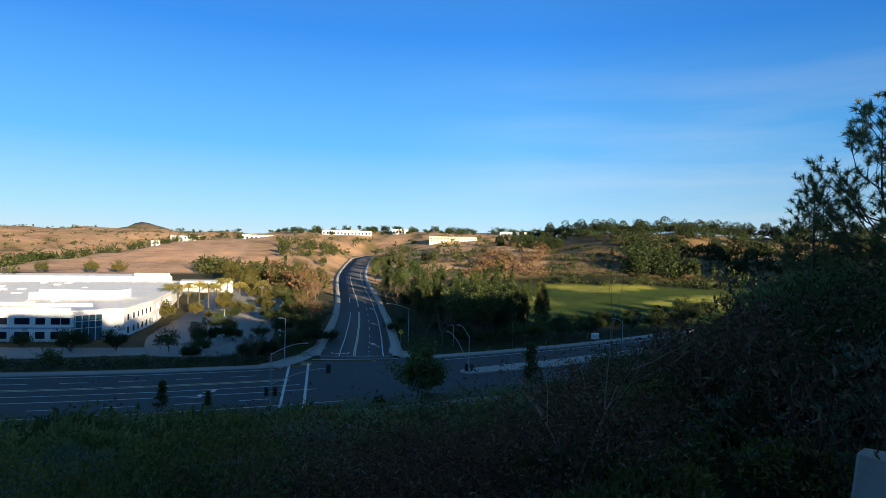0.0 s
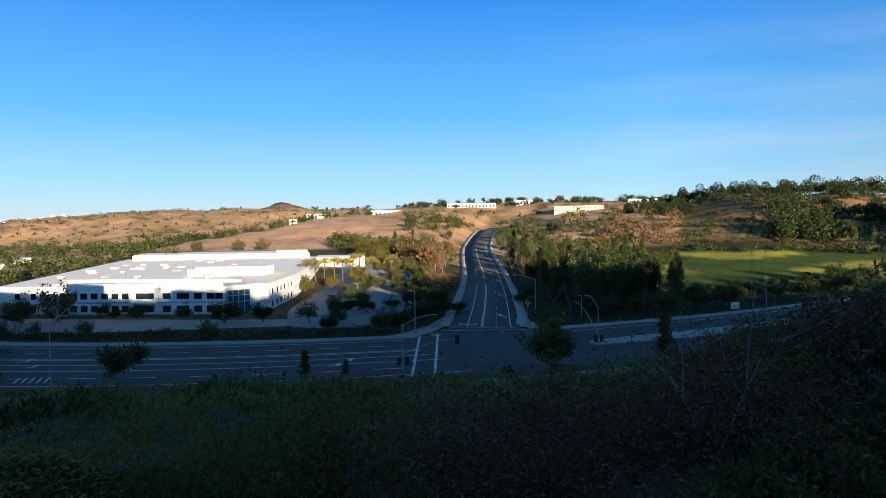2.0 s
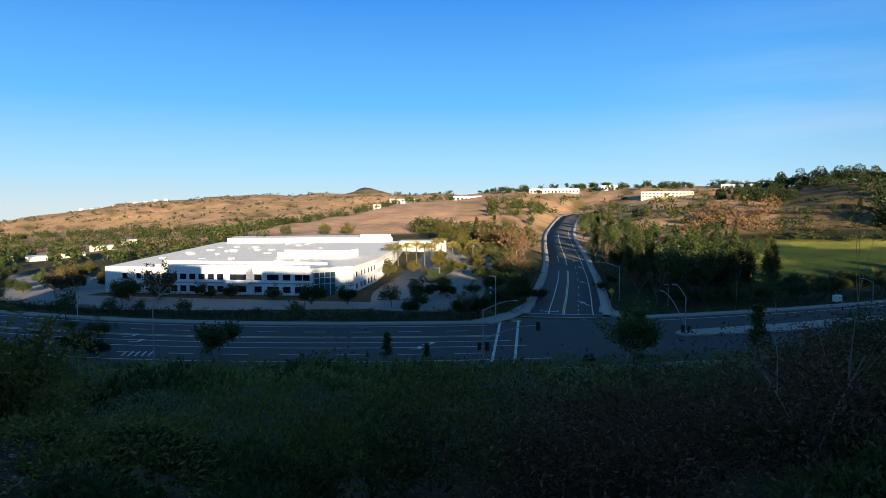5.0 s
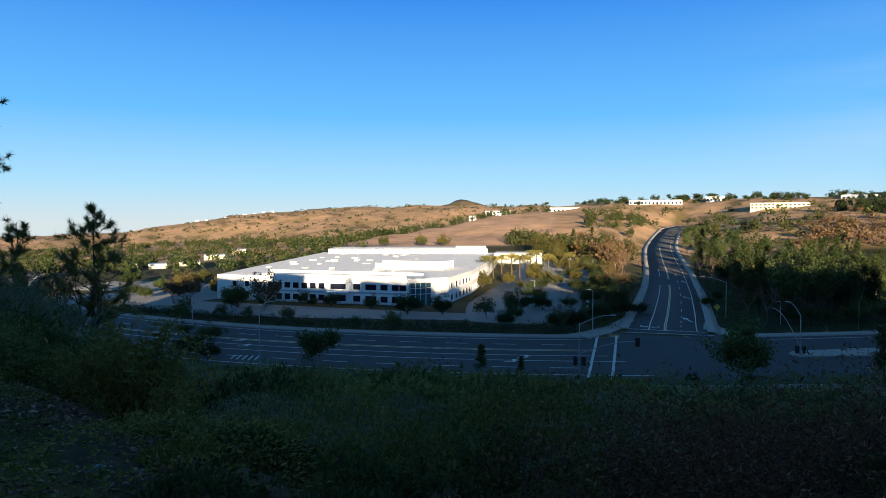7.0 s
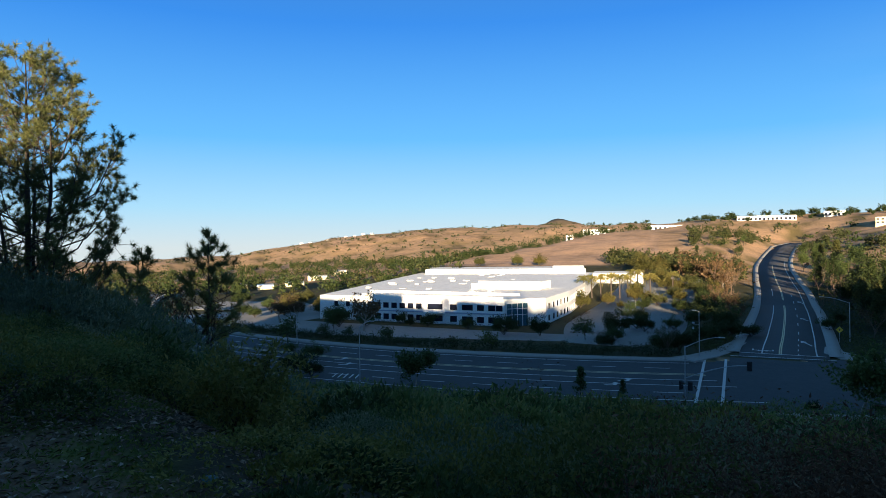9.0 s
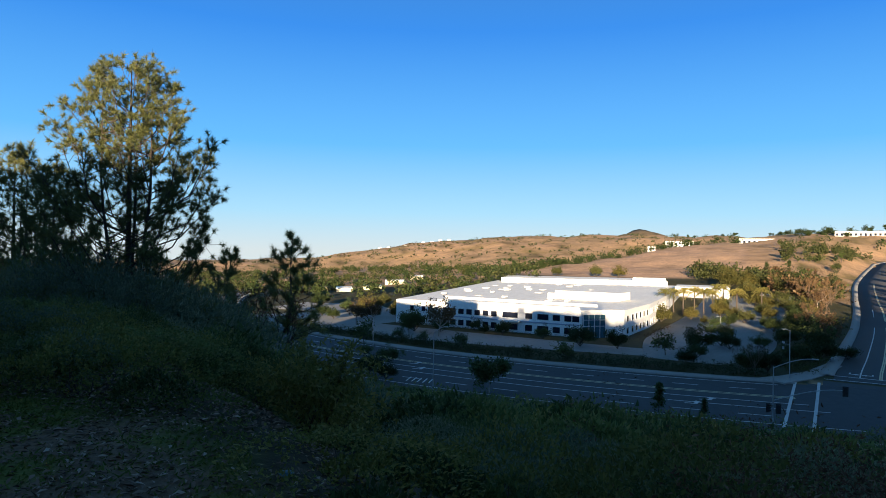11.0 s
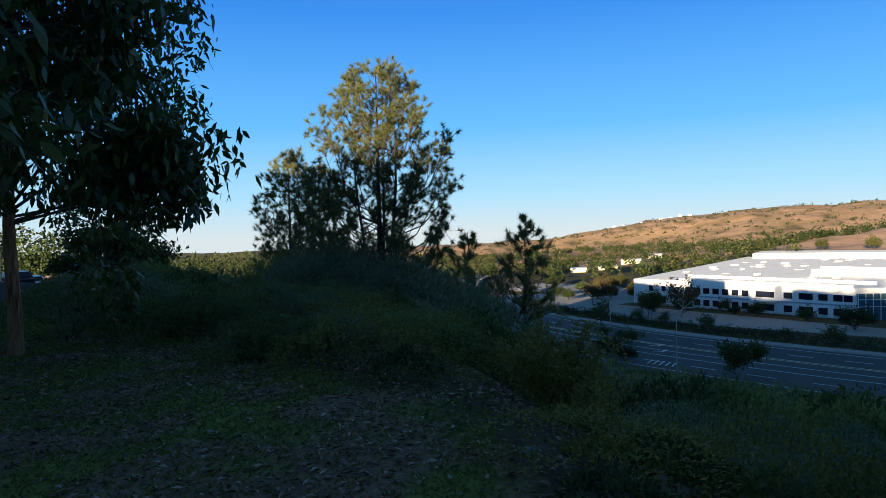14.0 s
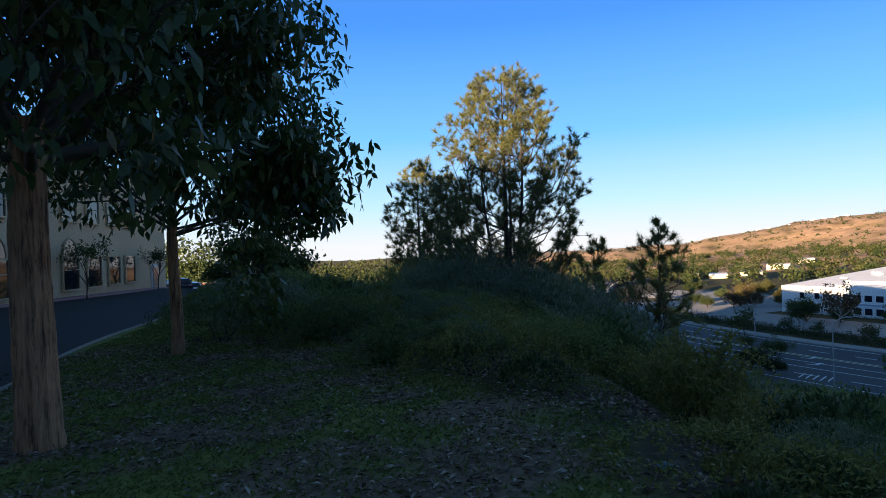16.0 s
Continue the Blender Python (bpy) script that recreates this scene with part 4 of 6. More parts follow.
# along and right of the side road
plant_out(talls, [(-76, 418, 0.8), (-88, 395, 0.7), (-92, 513, 0.75), (-104, 600, 0.75), (-43, 432, 0.95), (-17, 421, 1.15), (-42, 513, 1.0), (-55, 560, 0.9), (5, 187, 1.1), (14, 195, 1.0), (10, 225, 1.1), (-5, 240, 1.0), (-12, 262, 0.95), (20, 214, 0.95),
                  (0, 394, 1.15), (-20, 360, 1.1), (-8, 330, 1.15), (8, 300, 1.15), (-30, 390, 1.0), (27, 263, 1.05), (-10, 300, 1.1), (9, 193, 0.95), (18, 203, 1.0), (2, 205, 1.0), (12, 212, 1.05), (24, 225, 1.0), (-4, 220, 0.9)], rng, 0.92, 1.08)
plant_out(cones, [(-1, 196, 1.0), (4, 200, 1.15), (10, 203, 1.1), (16, 208, 1.1), (22, 214, 1.05), (28, 218, 0.95), (34, 224, 0.85), (-3, 215, 1.1), (6, 222, 1.2), (14, 230, 1.2), (-8, 235, 1.15), (-6, 255, 1.2), (38, 240, 0.9), (15, 263, 1.35), (22, 270, 1.3), (34, 262, 1.15), (30, 285, 1.2), (40, 300, 1.0), (48, 316, 0.9), (-2, 275, 1.2), (5, 250, 1.2), (16, 240, 1.2), (25, 236, 1.1), (-22, 340, 1.2), (-30, 350, 1.2), (-14, 385, 1.3),
                  (10, 340, 1.25), (22, 320, 1.2), (36, 330, 1.0), (18, 360, 1.25), (30, 350, 1.05), (-36, 460, 1.2), (-27, 440, 1.3), (44, 282, 0.9), (8, 210, 1.15), (26, 222, 1.0), (-104, 440, 0.9), (-118, 445, 0.8)], rng, 0.9, 1.12)
plant_out(oaks, [(6, 181, 0.75), (12, 183, 0.8), (21, 190, 0.9), (29, 194, 0.95), (37, 199, 1.0), (46, 208, 0.95), (60, 228, 0.9), (68, 232, 0.9), (77, 234, 1.1), (52, 218, 0.9), (33, 210, 1.0), (42, 226, 0.9), (86, 240, 1.2), (96, 250, 1.2),
                 (50, 240, 0.8), (62, 250, 0.85), (75, 256, 0.9), (88, 262, 1.0), (100, 268, 1.1), (22, 204, 1.0), (-14, 205, 0.6), (-13, 225, 0.6), (112, 275, 1.1), (126, 290, 1.2)], rng, 0.9, 1.1)

# ---- pines near at hand ----
def tufts(rng, tips, n, length, width):
    """Sprays of long needles at the ends of shoots."""
    P = np.array([t[0] for t in tips])
    D = np.array([t[1] for t in tips])
    k = np.repeat(np.arange(len(P)), n)
    d = D[k] * 0.55 + rng.normal(0, 0.62, (len(k), 3)) + (0, 0, 0.12)
    d /= np.linalg.norm(d, axis=1)[:, None]
    base = P[k] - D[k] * rng.uniform(0, 0.28, len(k))[:, None]
    w = np.cross(d, rng.normal(0, 1, (len(k), 3)))
    w /= np.linalg.norm(w, axis=1)[:, None]
    L = (length * rng.uniform(0.7, 1.25, len(k)))[:, None]
    v = np.stack([base - w * width, base + w * width, base + d * L], 1).reshape(-1, 3)
    return v, np.arange(len(v)).reshape(-1, 3)


def pine(rng, name, label, h, w, count=58, lean=(0, 0), low=0.06, n=26, sparse=1.0, length=0.26, fork=True, needle=0.011):
    root = tagged(new(name), label, "pine")
    seg, tips = [], []
    heads = [(0.0, 0.0, 1.0)] + ([(0.12, 0.06, 0.95), (-0.13, 0.1, 0.9), (0.04, -0.16, 0.91), (-0.07, -0.09, 0.97)] if fork else [])
    for hx, hy, hh in heads:
        p, r = np.array((0, 0, -0.5)), 0.016 * h
        for s in range(9):
            t = (s + 1) / 9
            q = np.array((lean[0] * t * t * h + hx * w * min(1, t * 2), lean[1] * t * t * h + hy * w * min(1, t * 2), h * hh * t)) + rng.normal(0, 0.02 * w, 3) * (1, 1, 0)
            seg.append((p, q, r, r * 0.8))
            p, r = q, r * 0.8
        tips.append((p, np.array((0, 0, 1.0))))
    for k in range(count):
        t = low + (0.97 - low) * (k + 0.5) / count
        a = k * 2.4 + rng.uniform(-0.5, 0.5)
        hx, hy, hh = heads[k % len(heads)]
        t0 = min(t, 0.95) * hh
        o = np.array((lean[0] * t0 * t0 * h + hx * w * min(1, t0 * 2), lean[1] * t0 * t0 * h + hy * w * min(1, t0 * 2), h * t0))
        reach = w * (0.4 if fork else 0.5) * float(np.interp(t, (0, 0.2, 0.45, 0.7, 0.88, 1), (0.8, 1.0, 1.0, 0.78, 0.52, 0.3))) * rng.uniform(0.5, 1.15)
        limbs(rng, o, (math.cos(a) * 0.85, math.sin(a) * 0.85, 0.45), reach * 0.62, 0.005 * h * (1.1 - t), 2 if reach > 0.8 else 1, 0.5, 3, 0.28, 0.62, 2, seg, tips)
    if sparse < 1:
        tips = [t for t in tips if rng.uniform() < sparse]
    v, f = tubes(seg, 5)
    np_mesh("trunk", v, f, M["bark"], root, smooth_faces=True)
    v, f = tufts(rng, tips, n, length, needle)
    np_mesh("needles", v, f, M["needle"], root)
    return root


def full_pine(rng, name, label, h, w, branches, per, profile, needles=44, length=0.2, needle=0.009, leaders=4):
    """A dense pine: upswept branches that fill an uneven outline, each twig ending in a round brush of needles."""
    root = tagged(new(name), label, "pine")
    seg, tips = [], []
    axes = [(0.0, 0.0, 1.0)] + [(0.16 * math.cos(k * 2.1 + 0.4), 0.16 * math.sin(k * 2.1 + 0.4), rng.uniform(0.84, 0.95)) for k in range(leaders)]

    def axis(k, z):
        ax, ay, top = axes[k]
        t = max(z, 0.0) / h
        return np.array((ax * w * min(1.0, t * 1.7), ay * w * min(1.0, t * 1.7), z))

    for k, (ax, ay, top) in enumerate(axes):
        zs = np.linspace(-0.4, h * top, 11)
        for z0, z1 in zip(zs, zs[1:]):
            r0, r1 = (0.014 * h * (1.02 - z / (h * top)) + 0.012 for z in (max(z0, 0), max(z1, 0)))
            seg.append((axis(k, z0), axis(k, z1), r0 * (1 if k == 0 else 0.6), r1 * (1 if k == 0 else 0.6)))
        tips.append((axis(k, h * top), np.array((0, 0, 1.0))))
    for b in range(branches):
        t = (b + rng.uniform(0.2, 0.8)) / branches
        k = b % len(axes)
        if t > axes[k][2]:
            k = 0
        a = b * 2.39996 + rng.uniform(-0.35, 0.35)
        reach = 0.5 * w * float(np.interp(t, profile[0], profile[1])) * rng.uniform(0.62, 1.08) * (1 + 0.16 * math.sin(3 * a + 9 * t))
        out = np.array((math.cos(a), math.sin(a), 0.0))
        end = np.array((0, 0, h * t)) + out * reach
        start = axis(k, max(h * t - 0.75 * reach - 0.15, 0.02 * h))
        bend = start * 0.45 + end * 0.55 + out * reach * 0.08 - (0, 0, 0.16 * reach)
        r = 0.005 + 0.006 * reach
        seg += [(start, bend, r * 1.3, r), (bend, end, r, r * 0.45)]
        d0 = end - bend
        d0 /= np.linalg.norm(d0) + 1e-9
        tips.append((end, d0))
        for _ in range(max(2, int(per * (0.45 + 0.3 * reach)))):
            f = rng.uniform(0.15, 1.0)
            base = bend + (end - bend) * f if f > 0.4 else start * 0.4 + bend * 0.6
            d = d0 * 0.5 + rng.normal(0, 0.55, 3) + (0, 0, 0.38)
            d /= np.linalg.norm(d)
            tip = base + d * rng.uniform(0.25, 0.62)
            seg.append((base, tip, 0.008, 0.004))
            tips.append((tip, d))
    v, f = tubes(seg, 5)
    np_mesh("trunk", v, f, M["bark"], root, smooth_faces=True)
    P, D = np.array([t[0] for t in tips]), np.array([t[1] for t in tips])
    k = np.repeat(np.arange(len(P)), needles)
    d = D[k] * 0.5 + rng.normal(0, 0.6, (len(k), 3))
    d /= np.linalg.norm(d, axis=1)[:, None]
    base = P[k] - D[k] * rng.uniform(0, 0.16, len(k))[:, None]
    sd_ = np.cross(d, rng.normal(0, 1, (len(k), 3)))
    sd_ /= np.linalg.norm(sd_, axis=1)[:, None]
    L = (length * rng.uniform(0.75, 1.2, len(k)))[:, None]
    v = np.stack([base - sd_ * needle, base + sd_ * needle, base + d * L], 1).reshape(-1, 3)
    np_mesh("needles", v, np.arange(len(v)).reshape(-1, 3), M["needle"], root)
    return root


TALL = ((0, 0.08, 0.25, 0.4, 0.55, 0.7, 0.8, 0.9, 0.96, 1), (1.25, 1.4, 1.25, 1.0, 0.95, 1.0, 0.86, 0.66, 0.48, 0.22))
YOUNG = ((0, 0.1, 0.35, 0.6, 0.8, 0.93, 1), (0.9, 1.1, 1.0, 0.85, 0.62, 0.36, 0.1))
rng = np.random.default_rng(21)
big_pine = full_pine(rng, "pine_tree", "tall many-stemmed pine with long-needled tufts, its top in sunlight", 10.8, 5.6, 190, 15, TALL, 46, 0.2, 0.011)
big_pine.matrix_basis = stand(big_pine, *polar(66.7, 25), 1, 0, 0.1)
p2 = full_pine(rng, "pine_tree", "younger pine beside the tall one, sunlit at the top", 8.6, 4.4, 110, 13, YOUNG, 40, 0.22, 0.012, 2)
p2.matrix_basis = stand(p2, *polar(74.3, 33), 1, 0, 0.1)
p3 = full_pine(rng, "pine_tree", "smaller pine beside the tall one, sunlit at the top", 7.6, 3.8, 90, 12, YOUNG, 40, 0.22, 0.012, 2)
p3.matrix_basis = stand(p3, *polar(71.8, 30), 1, 50, 0.1)
s1 = pine(rng, "pine_tree", "thin pine with a sparse dark crown", 9.5, 4.4, 38, (0.0, 0.02), 0.3, 26, 0.85, 0.26, False)
s1.matrix_basis = stand(s1, *polar(54.2, 33), 1.0, 0, 0.1)
s2 = pine(rng, "pine_tree", "thin pine with a sparse crown", 8.3, 3.6, 32, (0.01, 0.02), 0.35, 26, 0.85, 0.25, False)
s2.matrix_basis = stand(s2, *polar(59.4, 35), 1.0, 0, 0.1)
s3 = bare_tree(rng, "bare_tree", "thin reddish nearly bare tree on the slope", 8.4, 3.2, 1500, M["leaf_dry"], M["bark"], 0.1)
s3.matrix_basis = stand(s3, *polar(56.3, 34), 1.0, 0, 0.1)
s4 = bare_tree(rng, "bare_tree", "thin reddish nearly bare tree on the slope", 7.9, 3.0, 1500, M["leaf_dry"], M["bark"], 0.1)
s4.matrix_basis = stand(s4, *polar(58.3, 35), 1.0, 40, 0.1)
r1 = full_pine(rng, "pine_tree", "tall pine with open tufted crown above dark shrubs", 6.8, 5.4, 110, 12, TALL, 42, 0.2, 0.01, 3)
r1.matrix_basis = stand(r1, *polar(-36.2, 21), 1, 0, 0.1)
r2 = full_pine(rng, "pine_tree", "slim pine with open tufted crown above dark shrubs", 4.4, 2.4, 50, 10, YOUNG, 36, 0.18, 0.01, 1)
r2.matrix_basis = stand(r2, *polar(-29.6, 22), 1, 0, 0.1)

# ---- scrub on the slope ----
LIM_AZ = (-40, -28, -24, -20, -15.5, -11, -9, -6, 5, 27, 40, 50, 55, 60, 66, 72, 80, 86, 92, 96)
LIM_E = (2.2, 0.3, -2.4, -5.0, -6.8, -7.6, -9.6, -11.9, -12.9, -12.4, -11.6, -11.2, -9.6, -5.8, -4.0, -3.6, -2.6, -1.2, -2.2, -5)


def room(x, y):
    """How high scrub stands at a place, by the even top that the slope's growth keeps."""
    r, az = math.hypot(x, y), math.degrees(math.atan2(-x, y))
    return EYE_Z + r * math.tan(radians(float(np.interp(az, LIM_AZ, LIM_E)))) - float(land(x, y))


rng = np.random.default_rng(31)
near_shrubs = [
    bush(rng, "shrub", "dense mid-green rounded scrub bush on the slope", 1.2, 2.3, M["leaf_scrub"], 4300, 0.058, 0.42, 12),
    bush(rng, "shrub", "grey-green rounded sage bush on the slope", 1.1, 2.2, M["leaf_sage"], 4300, 0.056, 0.36, 11),
    bush(rng, "shrub", "dark leafy rounded scrub bush on the slope", 1.3, 2.3, M["leaf_dark"], 4000, 0.062, 0.45, 10),
    bush(rng, "shrub", "olive green rounded scrub bush on the slope", 1.2, 2.2, M["leaf_heath"], 4300, 0.058, 0.42, 13),
]
tall_shrubs = [
    shrub(rng, "shrub", "upright feathery dark shrub on the slope", 1.9, 1.7, M["leaf_dark"], 2600, 0.075, 0.34, 9, 0.1, 0.8),
    shrub(rng, "shrub", "upright feathery brown-green shrub on the slope", 1.8, 1.8, M["leaf_wood"], 2600, 0.07, 0.34, 10, 0.11, 0.75),
]
dry_shrubs = [
    shrub(rng, "dry_shrub", "dry brown twiggy bush on the slope", 1.2, 1.9, M["leaf_dry"], 1500, 0.06, 0.3, 14, 0.12, 0.7),
    shrub(rng, "dry_shrub", "brown and grey half-dead bush on the slope", 1.1, 1.9, M["leaf_dry"], 1900, 0.055, 0.4, 12, 0.1, 0.6),
]
mid_shrubs = [
    bush(rng, "shrub", "dense mid-green scrub bush farther down the slope", 1.5, 3.0, M["leaf_scrub"], 1900, 0.13, 0.5, 10),
    bush(rng, "shrub", "olive green scrub bush farther down the slope", 1.5, 3.0, M["leaf_heath"], 1800, 0.13, 0.5, 9),
    bush(rng, "shrub", "dark scrub bush farther down the slope", 1.5, 3.0, M["leaf_dark"], 1800, 0.13, 0.5, 11),
    bush(rng, "shrub", "grey-green sage bush farther down the slope", 1.5, 3.0, M["leaf_sage"], 1700, 0.13, 0.45, 10),
]


GOLD = polar(52.3, 7.6)


def on_lawn(a, r):
    return a > 54 and r < float(np.interp(a, (55, 59, 67, 80, 90, 96), (5.0, 5.8, 7.2, 9.0, 13.5, 16)))


def scatter(rng, n, az0, az1, r0, r1, gap):
    """Evenly loose places in a sector of the slope."""
    out, tries = [], 0
    while len(out) < n and tries < n * 40:
        tries += 1
        a = rng.uniform(az0, az1)
        r = math.sqrt(rng.uniform(r0 * r0, r1 * r1))
        x, y = polar(a, r)
        if all((x - p[0]) ** 2 + (y - p[1]) ** 2 > gap * gap for p in out):
            out.append((x, y, a, r))
    return out


def bush_up(protos, spots, rng, base, cap, group, lo=0.62, hi=0.88, wide=1.2):
    out = []
    for x, y, a, r in spots:
        if kerb_off(x, y) > -41 or on_lawn(a, r) or (52 < a < 61 and r < 6.6) or math.hypot(x - GOLD[0], y - GOLD[1]) < 1.5:
            continue
        hgt = min(room(x, y), cap) * rng.uniform(lo, hi)
        if hgt < 0.35:
            continue
        k = min(max(hgt / base, 0.85), wide) * rng.uniform(0.92, 1.12)
        out.append((x, y, k, hgt / base / k))
    plant_out(protos, out, rng, 0.97, 1.03, group)


bush_up(near_shrubs, scatter(rng, 16, 10, 50, 4.4, 8, 1.5), rng, 1.2, 1.2, "slope scrub", 0.55, 0.95, 0.95)
bush_up(near_shrubs, scatter(rng, 44, -12, 52, 8, 17, 2.1), rng, 1.2, 1.5, "slope scrub", 0.62, 1.08, 1.45)
bush_up(near_shrubs, scatter(rng, 22, -40, -18, 5.5, 16, 1.4), rng, 1.2, 2.0, "slope scrub", 0.5, 0.75)
bush_up(tall_shrubs, scatter(rng, 34, -40, -15, 6, 18, 1.1), rng, 1.85, 3.0, "slope scrub", 0.7, 1.12, 1.25)
bush_up(near_shrubs[:2], scatter(rng, 40, 60, 93, 13.5, 24, 1.3), rng, 1.2, 1.7, "slope scrub", 0.75, 1.02, 1.35)
bush_up(near_shrubs, scatter(rng, 26, 57, 86, 6.5, 14, 0.9), rng, 1.2, 1.2, "slope scrub", 0.65, 0.95)
bush_up(dry_shrubs, scatter(rng, 22, -14, 14, 4.0, 11, 0.8), rng, 1.15, 1.1, "slope scrub")
bush_up(dry_shrubs, scatter(rng, 30, -39, -16, 5, 14, 1.0), rng, 1.15, 2.2, "slope scrub", 0.65, 1.0)
bush_up(mid_shrubs, scatter(rng, 62, -10, 60, 15, 36, 3.0), rng, 1.5, 2.3, "slope scrub", 0.7, 1.1, 1.5)
bush_up(mid_shrubs, scatter(rng, 36, -40, -13, 15, 40, 2.2), rng, 1.5, 3.0, "slope scrub", 0.6, 0.9)
bush_up([mid_shrubs[0], mid_shrubs[3]], scatter(rng, 52, 58, 94, 16, 50, 2.2), rng, 1.5, 3.0, "slope scrub", 0.75, 1.0)

bush_up(mid_shrubs, scatter(rng, 36, 53, 72, 17, 42, 2.6), rng, 1.5, 4.6, "slope scrub", 0.72, 0.98, 2.3)

gold_bush = shrub(rng, "shrub", "yellow-green upright leafy bush at the lawn's edge", 1.45, 2.3, M["leaf_bush"], 4200, 0.085, 0.36, 12, 0.09, 0.75)
gold_bush.matrix_basis = stand(gold_bush, *polar(52.0, 7.5), 0.88, 30, 0.1)
skirt = [bush(rng, "shrub", "tall soft grey-green bush under the pines", 3.0, 5.2, M["leaf_sage"], 6500, 0.12, 0.3, 16), bush(rng, "shrub", "tall soft green bush under the pines", 3.0, 5.4, M["leaf_scrub"], 6500, 0.12, 0.3, 18)]
plant_out(skirt, [(*polar(a_, r_), k_ * 0.65) for a_, r_, k_ in ((60, 28, 2.1), (63, 29, 2.3), (66, 29, 2.2), (70, 29, 2.2), (57.5, 29, 1.7), (60, 23, 1.4), (62.5, 22, 1.5), (65, 21.5, 1.5), (67.5, 21, 1.4), (70, 22, 1.5), (72.5, 24, 1.5), (75, 25, 1.4), (58, 24, 1.3), (64, 25, 1.9), (69, 25, 1.8), (61, 27, 1.7), (73, 28, 1.7), (56, 26, 1.0), (54, 27, 0.8), (59, 26, 1.7), (62, 25, 1.9), (64.5, 27, 2.2), (68, 27, 2.2), (72, 26, 1.8))], rng, 0.95, 1.05, "slope scrub")


def growth(name, label, spots, rng, mats, per, leaf, wide=1.3, category="scrub", aspect=0.7, mound=False):
    """A joined spread of clumps too many to tell apart: spots of (x, y, height)."""
    V, F, o = [], [], 0
    for x, y, hgt in spots:
        z = float(land(x, y))
        c = np.array((x, y, z)) + rng.normal(0, 1, (7, 3)) * (hgt * wide * 0.3, hgt * wide * 0.3, 0) + np.c_[np.zeros(7), np.zeros(7), rng.uniform(0.15, 0.85, 7) * hgt]
        if mound:
            v, f = mound_leaves(rng, max(hgt * wide, 0.9), hgt, per, leaf, aspect, 7)
            v = v + (x, y, z)
        else:
            v, f = leaves(rng, c, per, hgt * 0.16, leaf * min(max(0.6, hgt / 2), 2.4), aspect)
        V.append(v)
        F.append(f + o)
        o += len(v)
    ob = np_mesh(name, np.concatenate(V), np.concatenate(F), mats)
    return tagged(ob, label, category, kind="stuff")


rng = np.random.default_rng(41)
for mt, lab, sd_ in (("leaf_scrub", "dense dark green scrub covering the slope", 1), ("leaf_heath", "olive green scrub covering the slope", 2), ("leaf_dark", "dark scrub covering the slope", 3)):
    for r0, r1, n, gap, per, leaf, cap, lo in ((2.8, 8, 40, 0.5, 900, 0.05, 0.75, 0.35), (8, 16, 60, 0.9, 520, 0.102, 0.8, 0.4), (15, 40, 110, 2.1, 420, 0.17, 2.0, 0.6), (38, 125, 400, 2.6, 210, 0.34, 4.6, 0.84)):
        sp = []
        for x, y, a, r in scatter(np.random.default_rng(50 + sd_ + int(r0)), int(n * 1.5), -40, 86, r0, r1, gap * 0.8):
            if -12 < a < 14 and r < 8.5 and rng.uniform() < 0.75:
                continue
            patch = float(wave(x, y, 9.0 + 0.3 * r, 5)) + rng.normal(0, 0.12)
            if not ((patch > -0.25, patch > 0.1, patch < 0.1)[sd_ - 1]):
                continue
            hgt = min(room(x, y), cap) * rng.uniform(lo, lo + 0.3) * (0.92 + 0.16 * float(wave(x, y, 5.0, 2 + sd_)))
            if kerb_off(x, y) < -40.3 and hgt > 0.25 and not on_lawn(a, r) and not (52 < a < 61 and r < 6.6) and math.hypot(x - GOLD[0], y - GOLD[1]) > 1.6:
                sp.append((x, y, hgt))
        growth("slope_scrub", lab, sp, rng, M[mt], per, leaf, 2.0 if r0 < 30 else 1.7, "scrub", 0.42 if r0 < 10 else 0.55, True)
sp = [(x, y, min(room(x, y), 1.15) * rng.uniform(0.75, 1.0)) for x, y, a, r in scatter(np.random.default_rng(77), 80, -13, 15, 3.2, 8.5, 0.42)]
growth("dry_scrub", "dry brown twiggy growth among the scrub", sp, rng, M["leaf_dry"], 420, 0.06, 2.2, "scrub", 0.32)
sp = [(p[0], p[1], rng.uniform(2.2, 3.6)) for p in np.concatenate([kerb_line(u, -150, 6, 90) + rng.normal(0, 0.6, (90, 2)) for u in (-41.0, -43.5)])]
growth("slope_scrub", "green scrub along the foot of the slope", sp, rng, M["leaf_scrub"], 260, 0.26, 1.6, "scrub", 0.55, True)
# hedges along the far pavement and round the car park
sp = [(p[0], p[1], rng.uniform(1.5, 2.3)) for p in np.concatenate([kerb_line(u, -190, -38, 110) + rng.normal(0, 0.5, (110, 2)) for u in (2.2, 4.0, 6.0)])]
sp += [(p[0], p[1], rng.uniform(1.0, 2.2)) for p in np.concatenate([kerb_line(u, 2, 120, 50) + rng.normal(0, 0.6, (50, 2)) for u in (3.5, 8.0)])]
growth("verge_hedge", "clipped dark hedge along the boulevard's verge", sp, rng, M["leaf_wood"], 80, 0.26, 1.6, "hedge")
sp = [(x, y, rng.uniform(0.7, 1.3)) for x, y in [lerp(FL, (-92, 169.5), t) for t in np.linspace(0.05, 0.98, 46)] for y in (y - 2.2,)]
for ln, d, a, b in ((SIDE, -14, 6, 60), (SIDE, -17, 8, 60), (SIDE, 14, 10, 70), (SIDE, 18, 12, 70)):
    sp += [(p[0], p[1], rng.uniform(0.8, 2.4)) for p in beside(ln, d)[a:b] + rng.normal(0, 1.2, (b - a, 2))]
